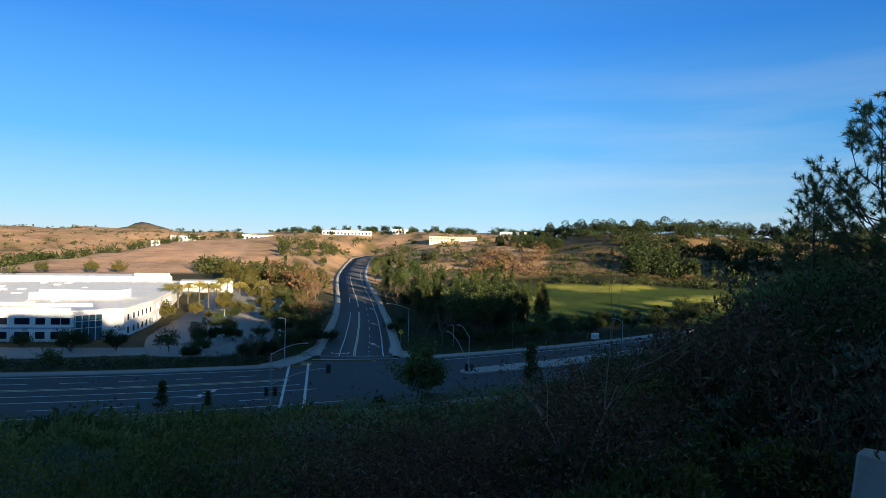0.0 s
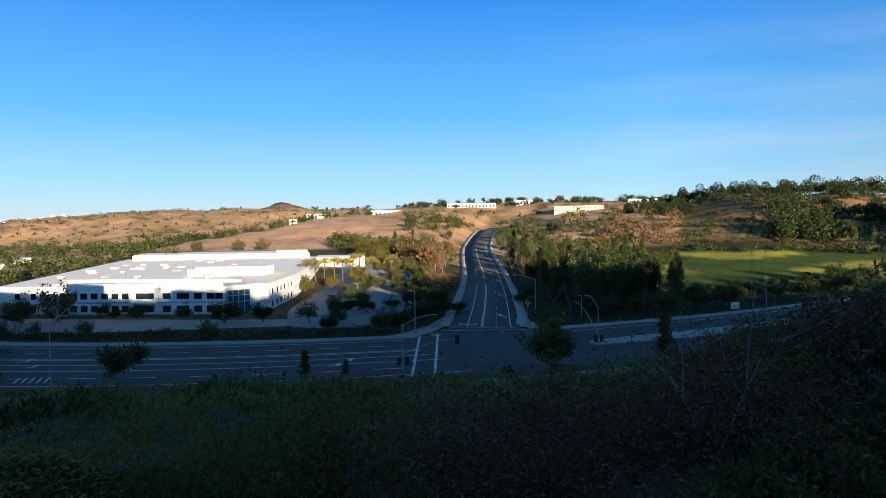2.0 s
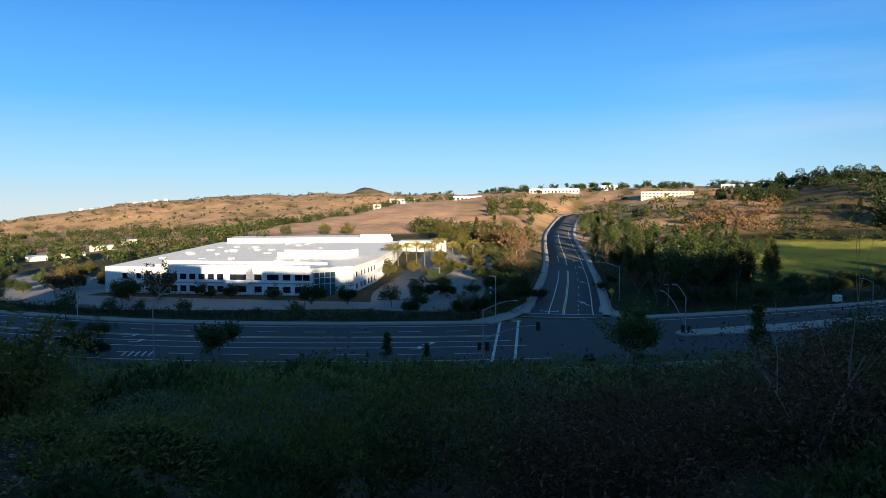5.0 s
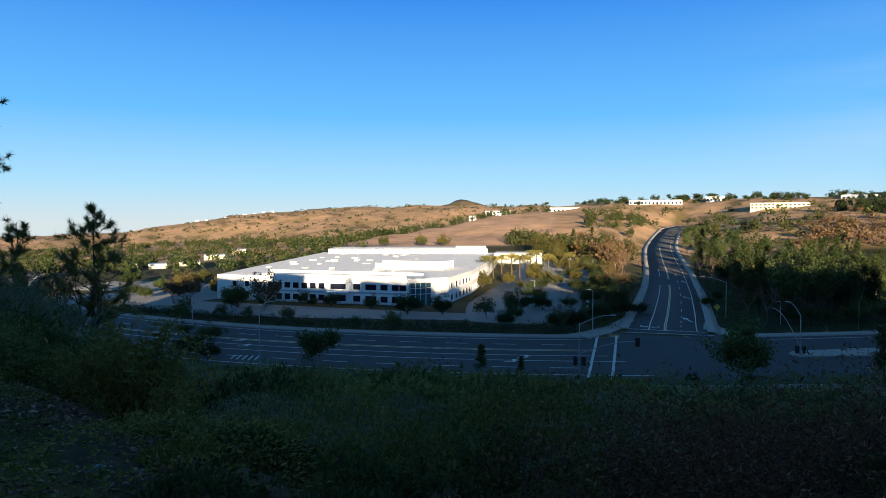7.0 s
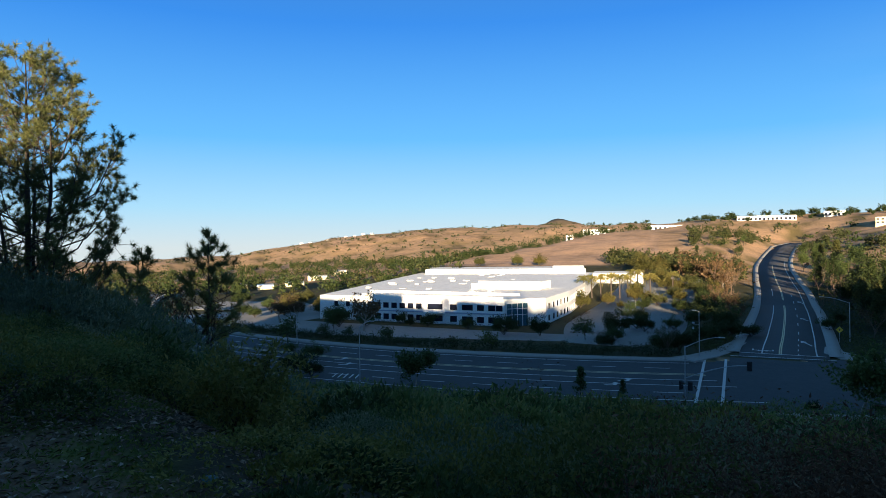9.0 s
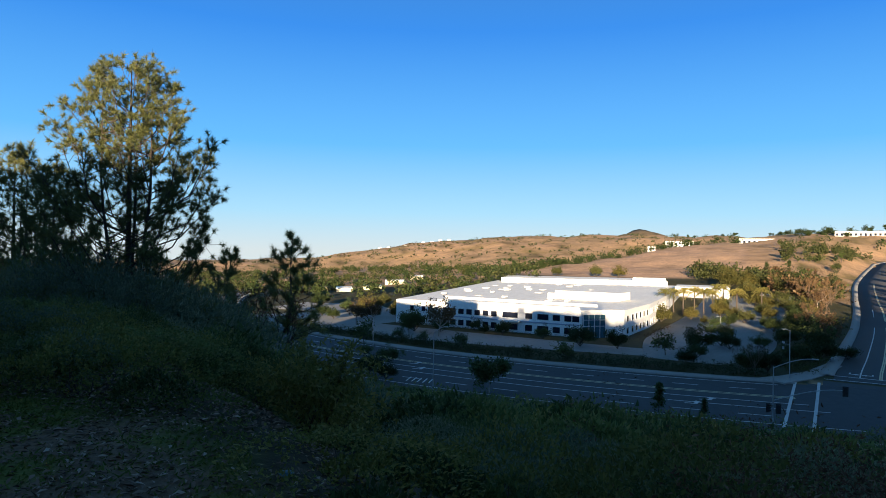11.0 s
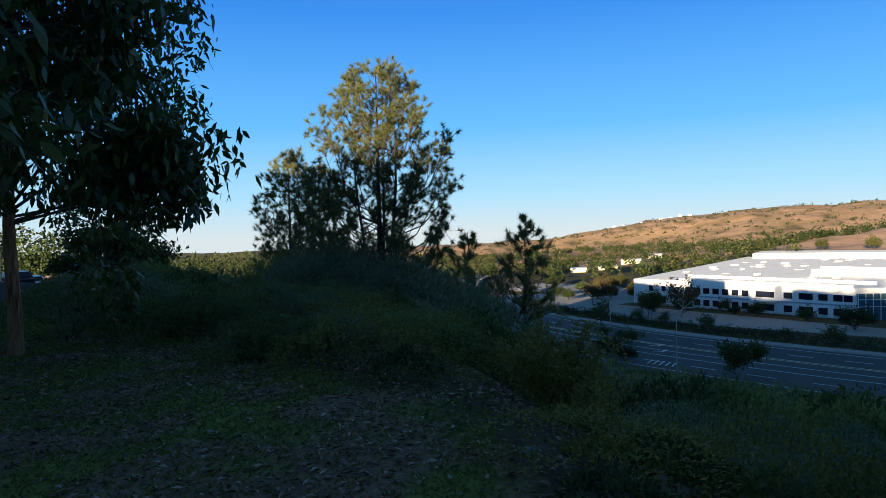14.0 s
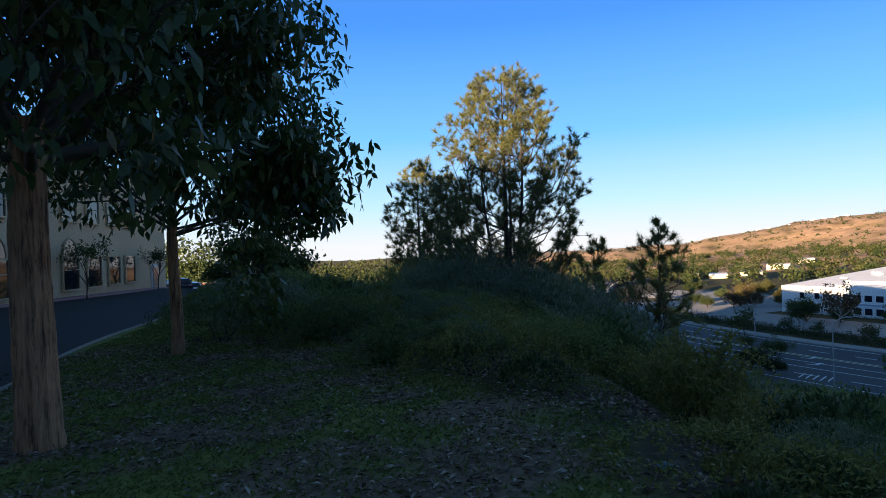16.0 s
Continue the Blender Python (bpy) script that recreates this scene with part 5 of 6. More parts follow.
growth("foundation_planting", "low mixed planting beside the building and side road", sp, rng, M["leaf_olive"], 60, 0.32, 1.7, "hedge")
sp = [(-72 + k * 1.1 + rng.normal(0, .3), 166 + k * 0.25 + rng.normal(0, .3), rng.uniform(0.6, 1.0)) for k in range(8)] + [(-82 - 0.35 * k, 186 + 2 * k, rng.uniform(1.0, 1.6)) for k in range(16)]
growth("russet_hedge", "russet hedge and car park island planting", sp, rng, M["leaf_russet"], 60, 0.3, 1.6, "hedge")

# far woods, tree belts and hillside scrub
def belt(rng, n, az0, az1, f0, f1, h0, h1):
    out = []
    for _ in range(n):
        a = rng.uniform(az0, az1)
        x, y = polar(a, rng.uniform(f0(a), f1(a)))
        if np.min(np.hypot(SIDE[:, 0] - x, SIDE[:, 1] - y)) < 18:
            continue
        out.append((x, y, rng.uniform(h0, h1)))
    return out


def at(tab):
    return lambda a: float(np.interp(a, AZ, tab))


def flat_r(v):
    return lambda a: v


crest, foot_r, sky_r = at(CREST_R), at(FOOT_R), at(SKY_R)
rng = np.random.default_rng(61)
sp = belt(rng, 90, 17, 37, lambda a: crest(a) + 4, lambda a: crest(a) + 30, 6, 10)
sp += belt(rng, 150, 34, 62, flat_r(430), flat_r(900), 4, 9) + belt(rng, 50, 36, 60, flat_r(330), flat_r(480), 5, 9)
sp += belt(rng, 110, 60, 96, flat_r(350), flat_r(1200), 5, 10) + belt(rng, 130, 66, 92, flat_r(220), flat_r(700), 5, 11)
growth("far_tree_belt", "distant belt of dark trees across the valley", sp, rng, M["leaf_wood"], 90, 0.62, 1.0, "woodland")
sp = belt(rng, 190, 33, 64, flat_r(380), flat_r(900), 4, 9) + belt(rng, 110, 9, 20, lambda a: foot_r(a) - 10, lambda a: foot_r(a) + 60, 5, 9)
sp += belt(rng, 90, 3, 14, flat_r(560), flat_r(760), 5, 9) + belt(rng, 40, -6, 4, flat_r(420), flat_r(560), 5, 9)
growth("far_tree_belt", "distant sunlit olive trees across the valley", sp, rng, M["leaf_olive"], 90, 0.62, 1.0, "woodland")
sp = belt(rng, 1300, 18, 64, lambda a: max(crest(a) + 40, 620), flat_r(1850), 1.2, 4)
sp += belt(rng, 160, -9, 14, flat_r(560), flat_r(1000), 2, 5)
sp += [s_ for s_ in belt(rng, 1400, 18, 64, lambda a: max(crest(a) + 40, 640), flat_r(1850), 2, 5.5) if float(wave(s_[0], s_[1], 190, 3)) > 0.35]
growth("hillside_scrub", "scattered dark scrub on distant dry hills", sp, rng, M["leaf_wood"], 16, 1.15, 1.8)
sp = belt(rng, 300, -26, -9, flat_r(405), flat_r(570), 1.2, 3.6) + belt(rng, 60, -34, -22, flat_r(400), flat_r(560), 6, 11)
growth("hillside_scrub", "olive scrub on the hill beyond the fairway", sp, rng, M["leaf_wood"], 60, 0.6, 1.8)
sp = belt(rng, 110, -34, -10, lambda a: sky_r(a) - 130, lambda a: sky_r(a), 7, 11) + belt(rng, 40, -20, -16, flat_r(430), flat_r(520), 9, 14)
sp += belt(rng, 120, -10, 14, lambda a: sky_r(a) - 120, lambda a: sky_r(a), 4, 9) + belt(rng, 26, 14, 40, lambda a: sky_r(a) - 40, lambda a: sky_r(a), 5, 9)
growth("ridge_trees", "dark trees along the skyline ridge", sp, rng, M["leaf_wood"], 190, 0.6, 0.95, "woodland")
# this wood's leaf colour is darkened to stand for shade on the slope
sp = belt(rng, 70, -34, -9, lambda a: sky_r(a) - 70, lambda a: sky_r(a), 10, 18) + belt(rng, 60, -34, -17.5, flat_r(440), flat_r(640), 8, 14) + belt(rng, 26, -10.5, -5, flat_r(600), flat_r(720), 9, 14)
growth("hill_wood", "dense green wood on the hill beyond the fairway, shade in its leaf colour", sp, rng, M["leaf_far"], 520, 1.2, 0.95, "woodland", 0.75, True)
sp = []
for a_ in np.linspace(76, 91, 46):
    r_ = rng.uniform(230, 420)
    x, y = polar(a_ + rng.uniform(-0.3, 0.3), r_)
    sp.append((x, y, min(max(EYE_Z - r_ * math.tan(radians(rng.uniform(-0.2, 0.8))) - float(land(x, y)), 5.0), 22.0)))
growth("far_tree_belt", "dark trees along the hill's shoulder", sp, rng, M["leaf_wood"], 420, 0.9, 0.9, "woodland", 0.75, True)
sp = belt(rng, 46, -9, -2, flat_r(430), flat_r(560), 6, 10) + belt(rng, 60, 8, 15, lambda a: foot_r(a) - 30, lambda a: foot_r(a) + 40, 5, 9)
growth("russet_wood", "russet and bare winter trees at the hill's foot", sp, rng, M["leaf_russet"], 80, 0.55, 1.0, "woodland")
plant_out(oaks, [(*polar(a_, sky_r(a_) - d_), k_) for a_, d_, k_ in ((-8.6, 60, 1.5), (-10, 40, 1.6), (-11.2, 30, 1.3), (-12.2, 20, 1.5), (-13.4, 25, 1.8), (-14.6, 15, 1.3), (-15.6, 20, 1.9), (-16.6, 12, 2.3), (-17.6, 25, 1.8), (-18.6, 15, 1.9), (-19.6, 30, 2.0), (-20.8, 20, 1.6), (-22, 25, 1.9), (-23.4, 20, 1.5), (-25, 30, 1.9),
                 (-10.6, 90, 1.1), (-12.6, 80, 1.2), (-14, 95, 1.0), (-17, 90, 1.0), (-9.4, 120, 1.0))], rng, 0.92, 1.08)
plant_out(cones, [(*polar(a_, r_), k_) for a_, r_, k_ in ((-18.4, 440, 1.0), (-19.2, 450, 1.1), (-20, 445, 1.0), (-21.4, 440, 0.8), (-16.4, 470, 0.7), (-13, 470, 0.6), (-14.6, 480, 0.6), (-22.6, 450, 0.7))], rng, 0.92, 1.08)
# unseen trees added on the shoulder of the hill behind, to shade the valley road
shade_grove = [(62, 30, 0.9), (72, 40, 1.0), (86, 48, 0.95), (98, 55, 1.0), (110, 60, 1.0), (122, 66, 1.05), (78, 28, 0.9), (92, 36, 1.0), (106, 44, 1.0), (118, 52, 1.0), (52, 18, 0.85), (134, 72, 1.1), (66, 14, 0.9), (128, 44, 1.1),
         (150, 40, 1.0), (165, 48, 1.05), (180, 40, 1.0), (195, 52, 1.1), (210, 44, 1.0), (225, 56, 1.1), (240, 50, 1.0), (158, 22, 1.0), (188, 26, 1.0), (218, 30, 1.05), (250, 36, 1.1), (142, 10, 1.0), (172, 8, 1.0), (204, 12, 1.0)]
plant_out(talls, [(gx, gy, gk * 1.2) for gx, gy, gk in shade_grove], rng, 0.9, 1.05)
# two more out of view, placed to throw crown shadows on the white roof
plant_out(talls, [(26, -49, 1.42), (33, -45, 1.4)], rng, 0.98, 1.02)
# coarse trees added out of view, only to block sun from valley and near scrub
shade_trees = [round_tree(rng, "evergreen_tree", "broad dark evergreen tree added out of view to cast shade", 9.5, 11.0, M["leaf_wood"], n=1000, leaf=0.75, trunk=0.14) for _ in range(2)]
plant_out(shade_trees, [(66 + 5.2 * k, 36 + 2.4 * k, 1.45) for k in range(13)] + [(72 + 6 * k, 30 + 2.6 * k, 1.4) for k in range(10)], rng, 0.95, 1.05)
plant_out(shade_trees, [(20 + 5 * k, -30 + 3.1 * k, 1.42) for k in range(11)] + [(24 + 6 * k, -38 + 3.4 * k, 1.45) for k in range(8)], rng, 0.95, 1.05)


# ---- the hilltop: drive, beige office and the two street trees ----
def hill_z(x, y, lift=0.0):
    return float(land(x, y)) + lift


near_k = [polar(150, 9.0), polar(125, 8.2), polar(112, 9.4), polar(106.6, 10.6), polar(103, 13.8), polar(99.5, 17.5), polar(95.3, 23.5), polar(93.2, 32), polar(91.8, 46), polar(91.0, 75)]
far_k = [(8, -28), (-8, -24), (-22, -20), polar(113, 37.5), polar(106.4, 40.2), polar(103.0, 44), polar(98.5, 52), polar(95.4, 63), polar(94.2, 72), polar(93.4, 95)]
NK, FK = smooth_path(near_k, 60), smooth_path(far_k, 60)
M["drive_asphalt"] = surface("fresh_dark_asphalt", (0.022, 0.023, 0.025), (0.034, 0.034, 0.036), 0.4, 0.9, 60, 0.3, 0.01)
M["drive_asphalt"].node_tree.nodes["Principled BSDF"].inputs["Specular IOR Level"].default_value = 0.12
drive = strip("road_drive", NK, FK, M["drive_asphalt"], lift=0.03)
bm = bmesh.new()
bm.from_mesh(drive.data)
bmesh.ops.subdivide_edges(bm, edges=[e for e in bm.edges if e.calc_length() > 4], cuts=14)
for v in bm.verts:
    v.co.z = hill_z(v.co.x, v.co.y, 0.03)
bm.to_mesh(drive.data)
bm.free()
tagged(drive, "dark asphalt drive beside the office building", "road", kind="structure")
kerb_near = strip("kerb", beside(NK, 0.0), beside(NK, 0.05), M["pale_bark"], lift=0.045, thick=0.3)
tagged(kerb_near, "pale concrete kerb along the drive", "kerb", kind="structure")
M["red_kerb"] = surface("faded_red_kerb", (0.3, 0.1, 0.09), (0.38, 0.16, 0.14), 0.8, 0.8)
kerb_far = strip("kerb", beside(FK, -1.6), beside(FK, 0.0), M["red_kerb"], lift=0.15, thick=0.3)
tagged(kerb_far, "faded red kerb in front of the office", "kerb", kind="structure")


def office():
    root = thing("office_building", Matrix(), "beige rendered two-storey office building with dark windows", "building")
    a, b = Vector(polar(95.2, 65.5)), Vector(polar(106.0, 42.0))
    u = (b - a).normalized()
    n = Vector((-u.y, u.x))
    if n.y > 0:
        n = -n
    # the front is run on unseen behind the eye, to shade the valley
    c = a + u * 88
    pts = [tuple(a), tuple(a + n * 26), tuple(c + n * 26), tuple(c)]
    base = hill_z(*a)
    part("wall", prism_bm(pts, base - 1.5, base + 9.4), M["beige_wall"], root)
    part("parapet", prism_bm([tuple(a - u * .15 - n * .15), tuple(a + n * .35 - u * .15), tuple(c + n * .35), tuple(c - n * .15)], base + 9.4, base + 9.85), M["beige_wall"], root)
    part("roof", prism_bm([tuple(a + n * .4), tuple(a + n * 26), tuple(c + n * 26), tuple(c + n * .4)], base + 9.3, base + 9.5), M["lot"], root)
    # unseen storeys added to shade the white facade; the gap leaves the pine lit
    for s0, s1 in ((30, 42), (68, 86)):
        tall = [tuple(a + u * s0), tuple(a + u * s0 + n * 4), tuple(a + u * s1 + n * 4), tuple(a + u * s1)]
        part("wall", prism_bm(tall, base + 9.5, base + 13.6), M["beige_wall"], root, "beige upper storey added out of view to shade the white building")
    tn = math.degrees(math.atan2(u.y, u.x))

    def window(s, z, w, h, name="window"):
        p = a + u * s
        win = new(name)
        win.parent = root
        win.matrix_basis = pose(p.x, p.y, base + z, 0, 0, tn) @ (Matrix() if n.dot(Vector((-u.y, u.x))) < 0 else pose(0, 0, 0, 0, 0, 180))
        part("pane", boxes_bm([(0, 0.06, 0, w, 0.05, h)]), M["mirror_glass"], win)
        part("frame", boxes_bm([(0, 0.1, h / 2 + 0.04, w + 0.16, 0.12, 0.08), (0, 0.12, -h / 2 - 0.05, w + 0.2, 0.2, 0.1), (-w / 2 - 0.04, 0.1, 0, 0.08, 0.12, h), (w / 2 + 0.04, 0.1, 0, 0.08, 0.12, h), (0, 0.1, h * 0.12, w, 0.08, 0.05)]), M["beige_wall"], win)

    for s, w in ((8.6, 1.9), (11.6, 2.0), (14.95, 2.1), (18.35, 2.1), (22.6, 2.1), (26.4, 2.1), (32, 2.1), (36.5, 2.1)):
        window(s, 2.1, w, 2.0)
    for s in (8.4, 11.6, 14.95, 18.35, 22.6, 26.4, 32, 36.5):
        window(s, 6.2, 1.9, 1.5)
    for s in (18.35, 26.4):
        p = a + u * s
        arch = new("arch_window")
        arch.parent = root
        arch.matrix_basis = pose(p.x, p.y, base + 3.2, 0, 0, tn) @ (Matrix() if n.dot(Vector((-u.y, u.x))) < 0 else pose(0, 0, 0, 0, 0, 180))
        ring = [(0.98 * math.cos(q), 1.15 * math.sin(q)) for q in np.linspace(0, math.pi, 15)]
        bm = bmesh.new()
        lo, hi = [bm.verts.new((x, 0.03, z)) for x, z in ring], [bm.verts.new((x, 0.085, z)) for x, z in ring]
        bm.faces.new(hi[::-1])
        for i in range(14):
            bm.faces.new((lo[i], lo[i + 1], hi[i + 1], hi[i]))
        part("pane", bm, M["mirror_glass"], arch)
        sv, sf = tubes([((x0, 0.09, z0), (x1, 0.09, z1), 0.07, 0.07) for (x0, z0), (x1, z1) in zip(ring, ring[1:])], 6)
        np_mesh("frame", sv, sf, M["beige_wall"], arch)
    p = a + u * 3.15
    door = new("door")
    door.parent = root
    door.matrix_basis = pose(p.x, p.y, base, 0, 0, tn + (0 if n.dot(Vector((-u.y, u.x))) < 0 else 180))
    part("frame", boxes_bm([(0, 0.08, 1.15, 1.5, 0.12, 2.3)]), M["white_wall"], door)
    part("leaf", boxes_bm([(0, 0.16, 1.1, 1.2, 0.06, 2.1)]), M["blue_glass"], door)
    return a, u, base


M["mirror_glass"] = plain("reflective_window_glass", (0.03, 0.034, 0.04), 0.04, 0.4)
OA, OU, OB = office()
rng = np.random.default_rng(71)
wall_trees = [bare_tree(rng, "courtyard_tree", "thin half-bare tree against the beige wall", 4.0, 3.0, 700, M["leaf_dark"], M["bark"], 0.16)]
plant_out(wall_trees, [tuple(OA + OU * s + Vector((0.5, 1.6))) for s in (7.0, 19.8)], rng)


def car(name, label, colour, m):
    """A parked estate car: body, glasshouse, windows, wheels and lamps."""
    ob = thing(name, m, label, "car", "parked cars")
    prof = [(-2.2, 0.35), (-2.25, 0.75), (-2.0, 0.98), (-1.75, 1.45), (-0.2, 1.52), (0.75, 1.05), (1.95, 0.9), (2.2, 0.7), (2.2, 0.35)]
    bm = bmesh.new()
    rings = []
    for y, k in ((-0.9, 0.93), (-0.82, 1.0), (0.82, 1.0), (0.9, 0.93)):
        rings.append([bm.verts.new((x * (1 if k == 1 else 0.985), y * (0.84 if z > 1.2 else 1), z if k == 1 else 0.35 + (z - 0.35) * 0.95)) for x, z in prof])
    for r0, r1 in zip(rings, rings[1:]):
        for i in range(len(prof)):
            j = (i + 1) % len(prof)
            bm.faces.new((r0[i], r0[j], r1[j], r1[i]))
    bm.faces.new(rings[0][::-1])
    bm.faces.new(rings[-1])
    part("body", bm, colour, ob)
    for y in (-0.89, 0.89):
        bm = bmesh.new()
        sg = 0.04 if y > 0 else -0.04
        vs = [bm.verts.new((x, y * k + sg, z)) for x, z, k in ((-1.85, 1.05, 0.97), (-1.6, 1.4, 0.85), (-0.25, 1.45, 0.85), (0.55, 1.08, 0.96))]
        bm.faces.new(vs)
        part("side_window", bm, M["dark_glass"], ob)
    for x0, x1, z0, z1 in ((0.72, -0.15, 1.1, 1.5), (-2.03, -1.8, 1.02, 1.42)):
        bm = bmesh.new()
        dx = 0.03 if x0 > 0 else -0.03
        bm.faces.new([bm.verts.new(p) for p in ((x0 + dx, -0.7, z0), (x0 + dx, 0.7, z0), (x1 + dx, 0.62, z1), (x1 + dx, -0.62, z1))])
        part("windscreen", bm, M["dark_glass"], ob)
    for x in (-1.35, 1.35):
        for y in (-0.82, 0.82):
            w = new("wheel")
            w.parent = ob
            w.matrix_basis = pose(x, y, 0.33, 90, 0, 0)
            bm = bmesh.new()
            bmesh.ops.create_cone(bm, cap_ends=True, segments=18, radius1=0.33, radius2=0.33, depth=0.22)
            part("tyre", bm, M["dark_metal"], w)
            bm = bmesh.new()
            bmesh.ops.create_cone(bm, cap_ends=True, segments=14, radius1=0.2, radius2=0.2, depth=0.24)
            part("rim", bm, M["steel"], w)
    for y in (-0.6, 0.6):
        part("headlight", boxes_bm([(2.17, y, 0.72, 0.08, 0.36, 0.14)], 0.02), M["white_wall"], ob)
        part("tail_light", boxes_bm([(-2.2, y, 0.8, 0.08, 0.3, 0.16)], 0.02), M["red_kerb"], ob)
    return ob


M["car_white"] = plain("white_car_paint", (0.75, 0.76, 0.78), 0.25)
M["car_dark"] = plain("dark_car_paint", (0.02, 0.022, 0.03), 0.25)
M["car_silver"] = plain("silver_car_paint", (0.4, 0.41, 0.43), 0.3, 0.6)
M["car_red"] = plain("red_car_paint", (0.35, 0.03, 0.02), 0.3)


def on_hill(az, r, turn):
    x, y = polar(az, r)
    return pose(x, y, hill_z(x, y, 0.03), 0, 0, turn)


car("car", "white parked car beyond the office", M["car_white"], on_hill(93.6, 74, 200))
car("car", "dark parked car beyond the office", M["car_dark"], on_hill(94.5, 71, 205))
car("car", "silver parked car beyond the office", M["car_silver"], on_hill(92.6, 78, 190))
car("car", "dark parked car under the trees", M["car_dark"], on_hill(92.7, 90, 190))
shed = thing("carport", Matrix(), "low red-fronted carport behind parked cars", "carport")
sx, sy = polar(94.3, 104)
sz = hill_z(sx, sy)
part("roof", boxes_bm([(sx, sy, sz + 3.0, 4, 12, 0.3)], 0.03), M["lot"], shed)
part("fascia", boxes_bm([(sx + 2.1, sy, sz + 2.6, 0.2, 12, 0.9)]), M["red_kerb"], shed)
for dy in (-5.5, 0, 5.5):
    part("post", boxes_bm([(sx + 1.8, sy + dy, sz + 1.2, 0.2, 0.2, 3.0)]), M["steel"], shed)

# larger trees behind the hedge and at the drive's far end
rng = np.random.default_rng(73)
back = [round_tree(rng, "evergreen_tree", "dense dark tree behind the hedge on the hilltop", 6.2, 6.0, M["leaf_dark"], n=4200, leaf=0.2, trunk=0.12, clump=0.17)]
plant_out(back, [(*polar(88.2, 46), 0.95), (*polar(86.2, 50), 0.9), (*polar(90.4, 60), 0.8), (*polar(93.0, 120), 1.3), (*polar(95.2, 124), 1.4)], rng, 0.97, 1.03)
plant_out(golds, [(*polar(94.4, 130), 1.2), (*polar(91.5, 125), 1.1), (*polar(96.5, 140), 1.4)], rng)
plant_out(back, [(*polar(94.6, 114), 1.9), (*polar(93.2, 112), 1.75), (*polar(91.9, 106), 1.65), (*polar(90.6, 110), 1.5)], rng, 0.97, 1.03)
plant_out(slender, [(*polar(80.2, 60), 0.62), (*polar(79.6, 62), 0.45)], rng, 0.98, 1.02)


def bark_trunk(rng, h, r0, r1, lean=(0.0, 0.0), rows=60, sides=44):
    """A furrowed trunk, flared at the foot, with strips of bark standing proud."""
    t = np.linspace(0, 1, rows)[:, None]
    a = np.linspace(0, 2 * np.pi, sides, endpoint=False)[None, :]
    rad = r0 + (r1 - r0) * t + 0.16 * r0 * np.exp(-t * h / 0.16)
    k = 11
    furrow = np.abs(np.sin(a * k / 2 + 1.3 * np.sin(t * 7 + a) + 0.6 * np.sin(t * 19 + 2 * a))) ** 0.5
    rad = rad * (0.93 + 0.11 * furrow + 0.02 * np.sin(t * 55 + a * 3) + 0.012 * rng.normal(0, 1, (rows, sides)))
    x = rad * np.cos(a) + lean[0] * t * h + 0.03 * np.sin(t * 5)
    y = rad * np.sin(a) + lean[1] * t * h + 0.03 * np.cos(t * 4)
    z = np.broadcast_to(t * h - 0.1, x.shape)
    i, j = np.meshgrid(np.arange(rows - 1), np.arange(sides), indexing="ij")
    i, j = i.ravel(), j.ravel()
    jn = (j + 1) % sides
    return np.stack([x, y, z], -1).reshape(-1, 3), np.c_[i * sides + j, i * sides + jn, (i + 1) * sides + jn, (i + 1) * sides + j]


def gum_leaves(rng, tips, n, spread, size):
    """Long hanging blades with a fold and a curved tip, each of three faces a side."""
    P = np.array([t[0] for t in tips])
    c = P[rng.integers(0, len(P), n)] + rng.normal(0, 1, (n, 3)) * spread
    d = rng.normal(0, 0.55, (n, 3)) + (0, 0, -0.85)
    d /= np.linalg.norm(d, axis=1)[:, None]
    w = np.cross(d, rng.normal(0, 1, (n, 3)))
    w /= np.linalg.norm(w, axis=1)[:, None]
    nr = np.cross(d, w)
    s = (size * rng.uniform(0.6, 1.3, n))[:, None]
    bend = nr * s * 0.16
    rows = []
    for t, k in ((0.0, 0.02), (0.3, 0.19), (0.62, 0.145)):
        m = c + d * s * t + bend * t * t * 2
        rows += [m - w * s * k + nr * s * k * 0.35, m + w * s * k + nr * s * k * 0.35]
    rows.append(c + d * s + bend * 2)
    v = np.stack(rows, 1).reshape(-1, 3)
    o = (np.arange(n) * 7)[:, None]
    f = np.concatenate([o + (0, 1, 3, 2), o + (2, 3, 5, 4)])
    tri = o + (4, 5, 6)
    return v, f, tri


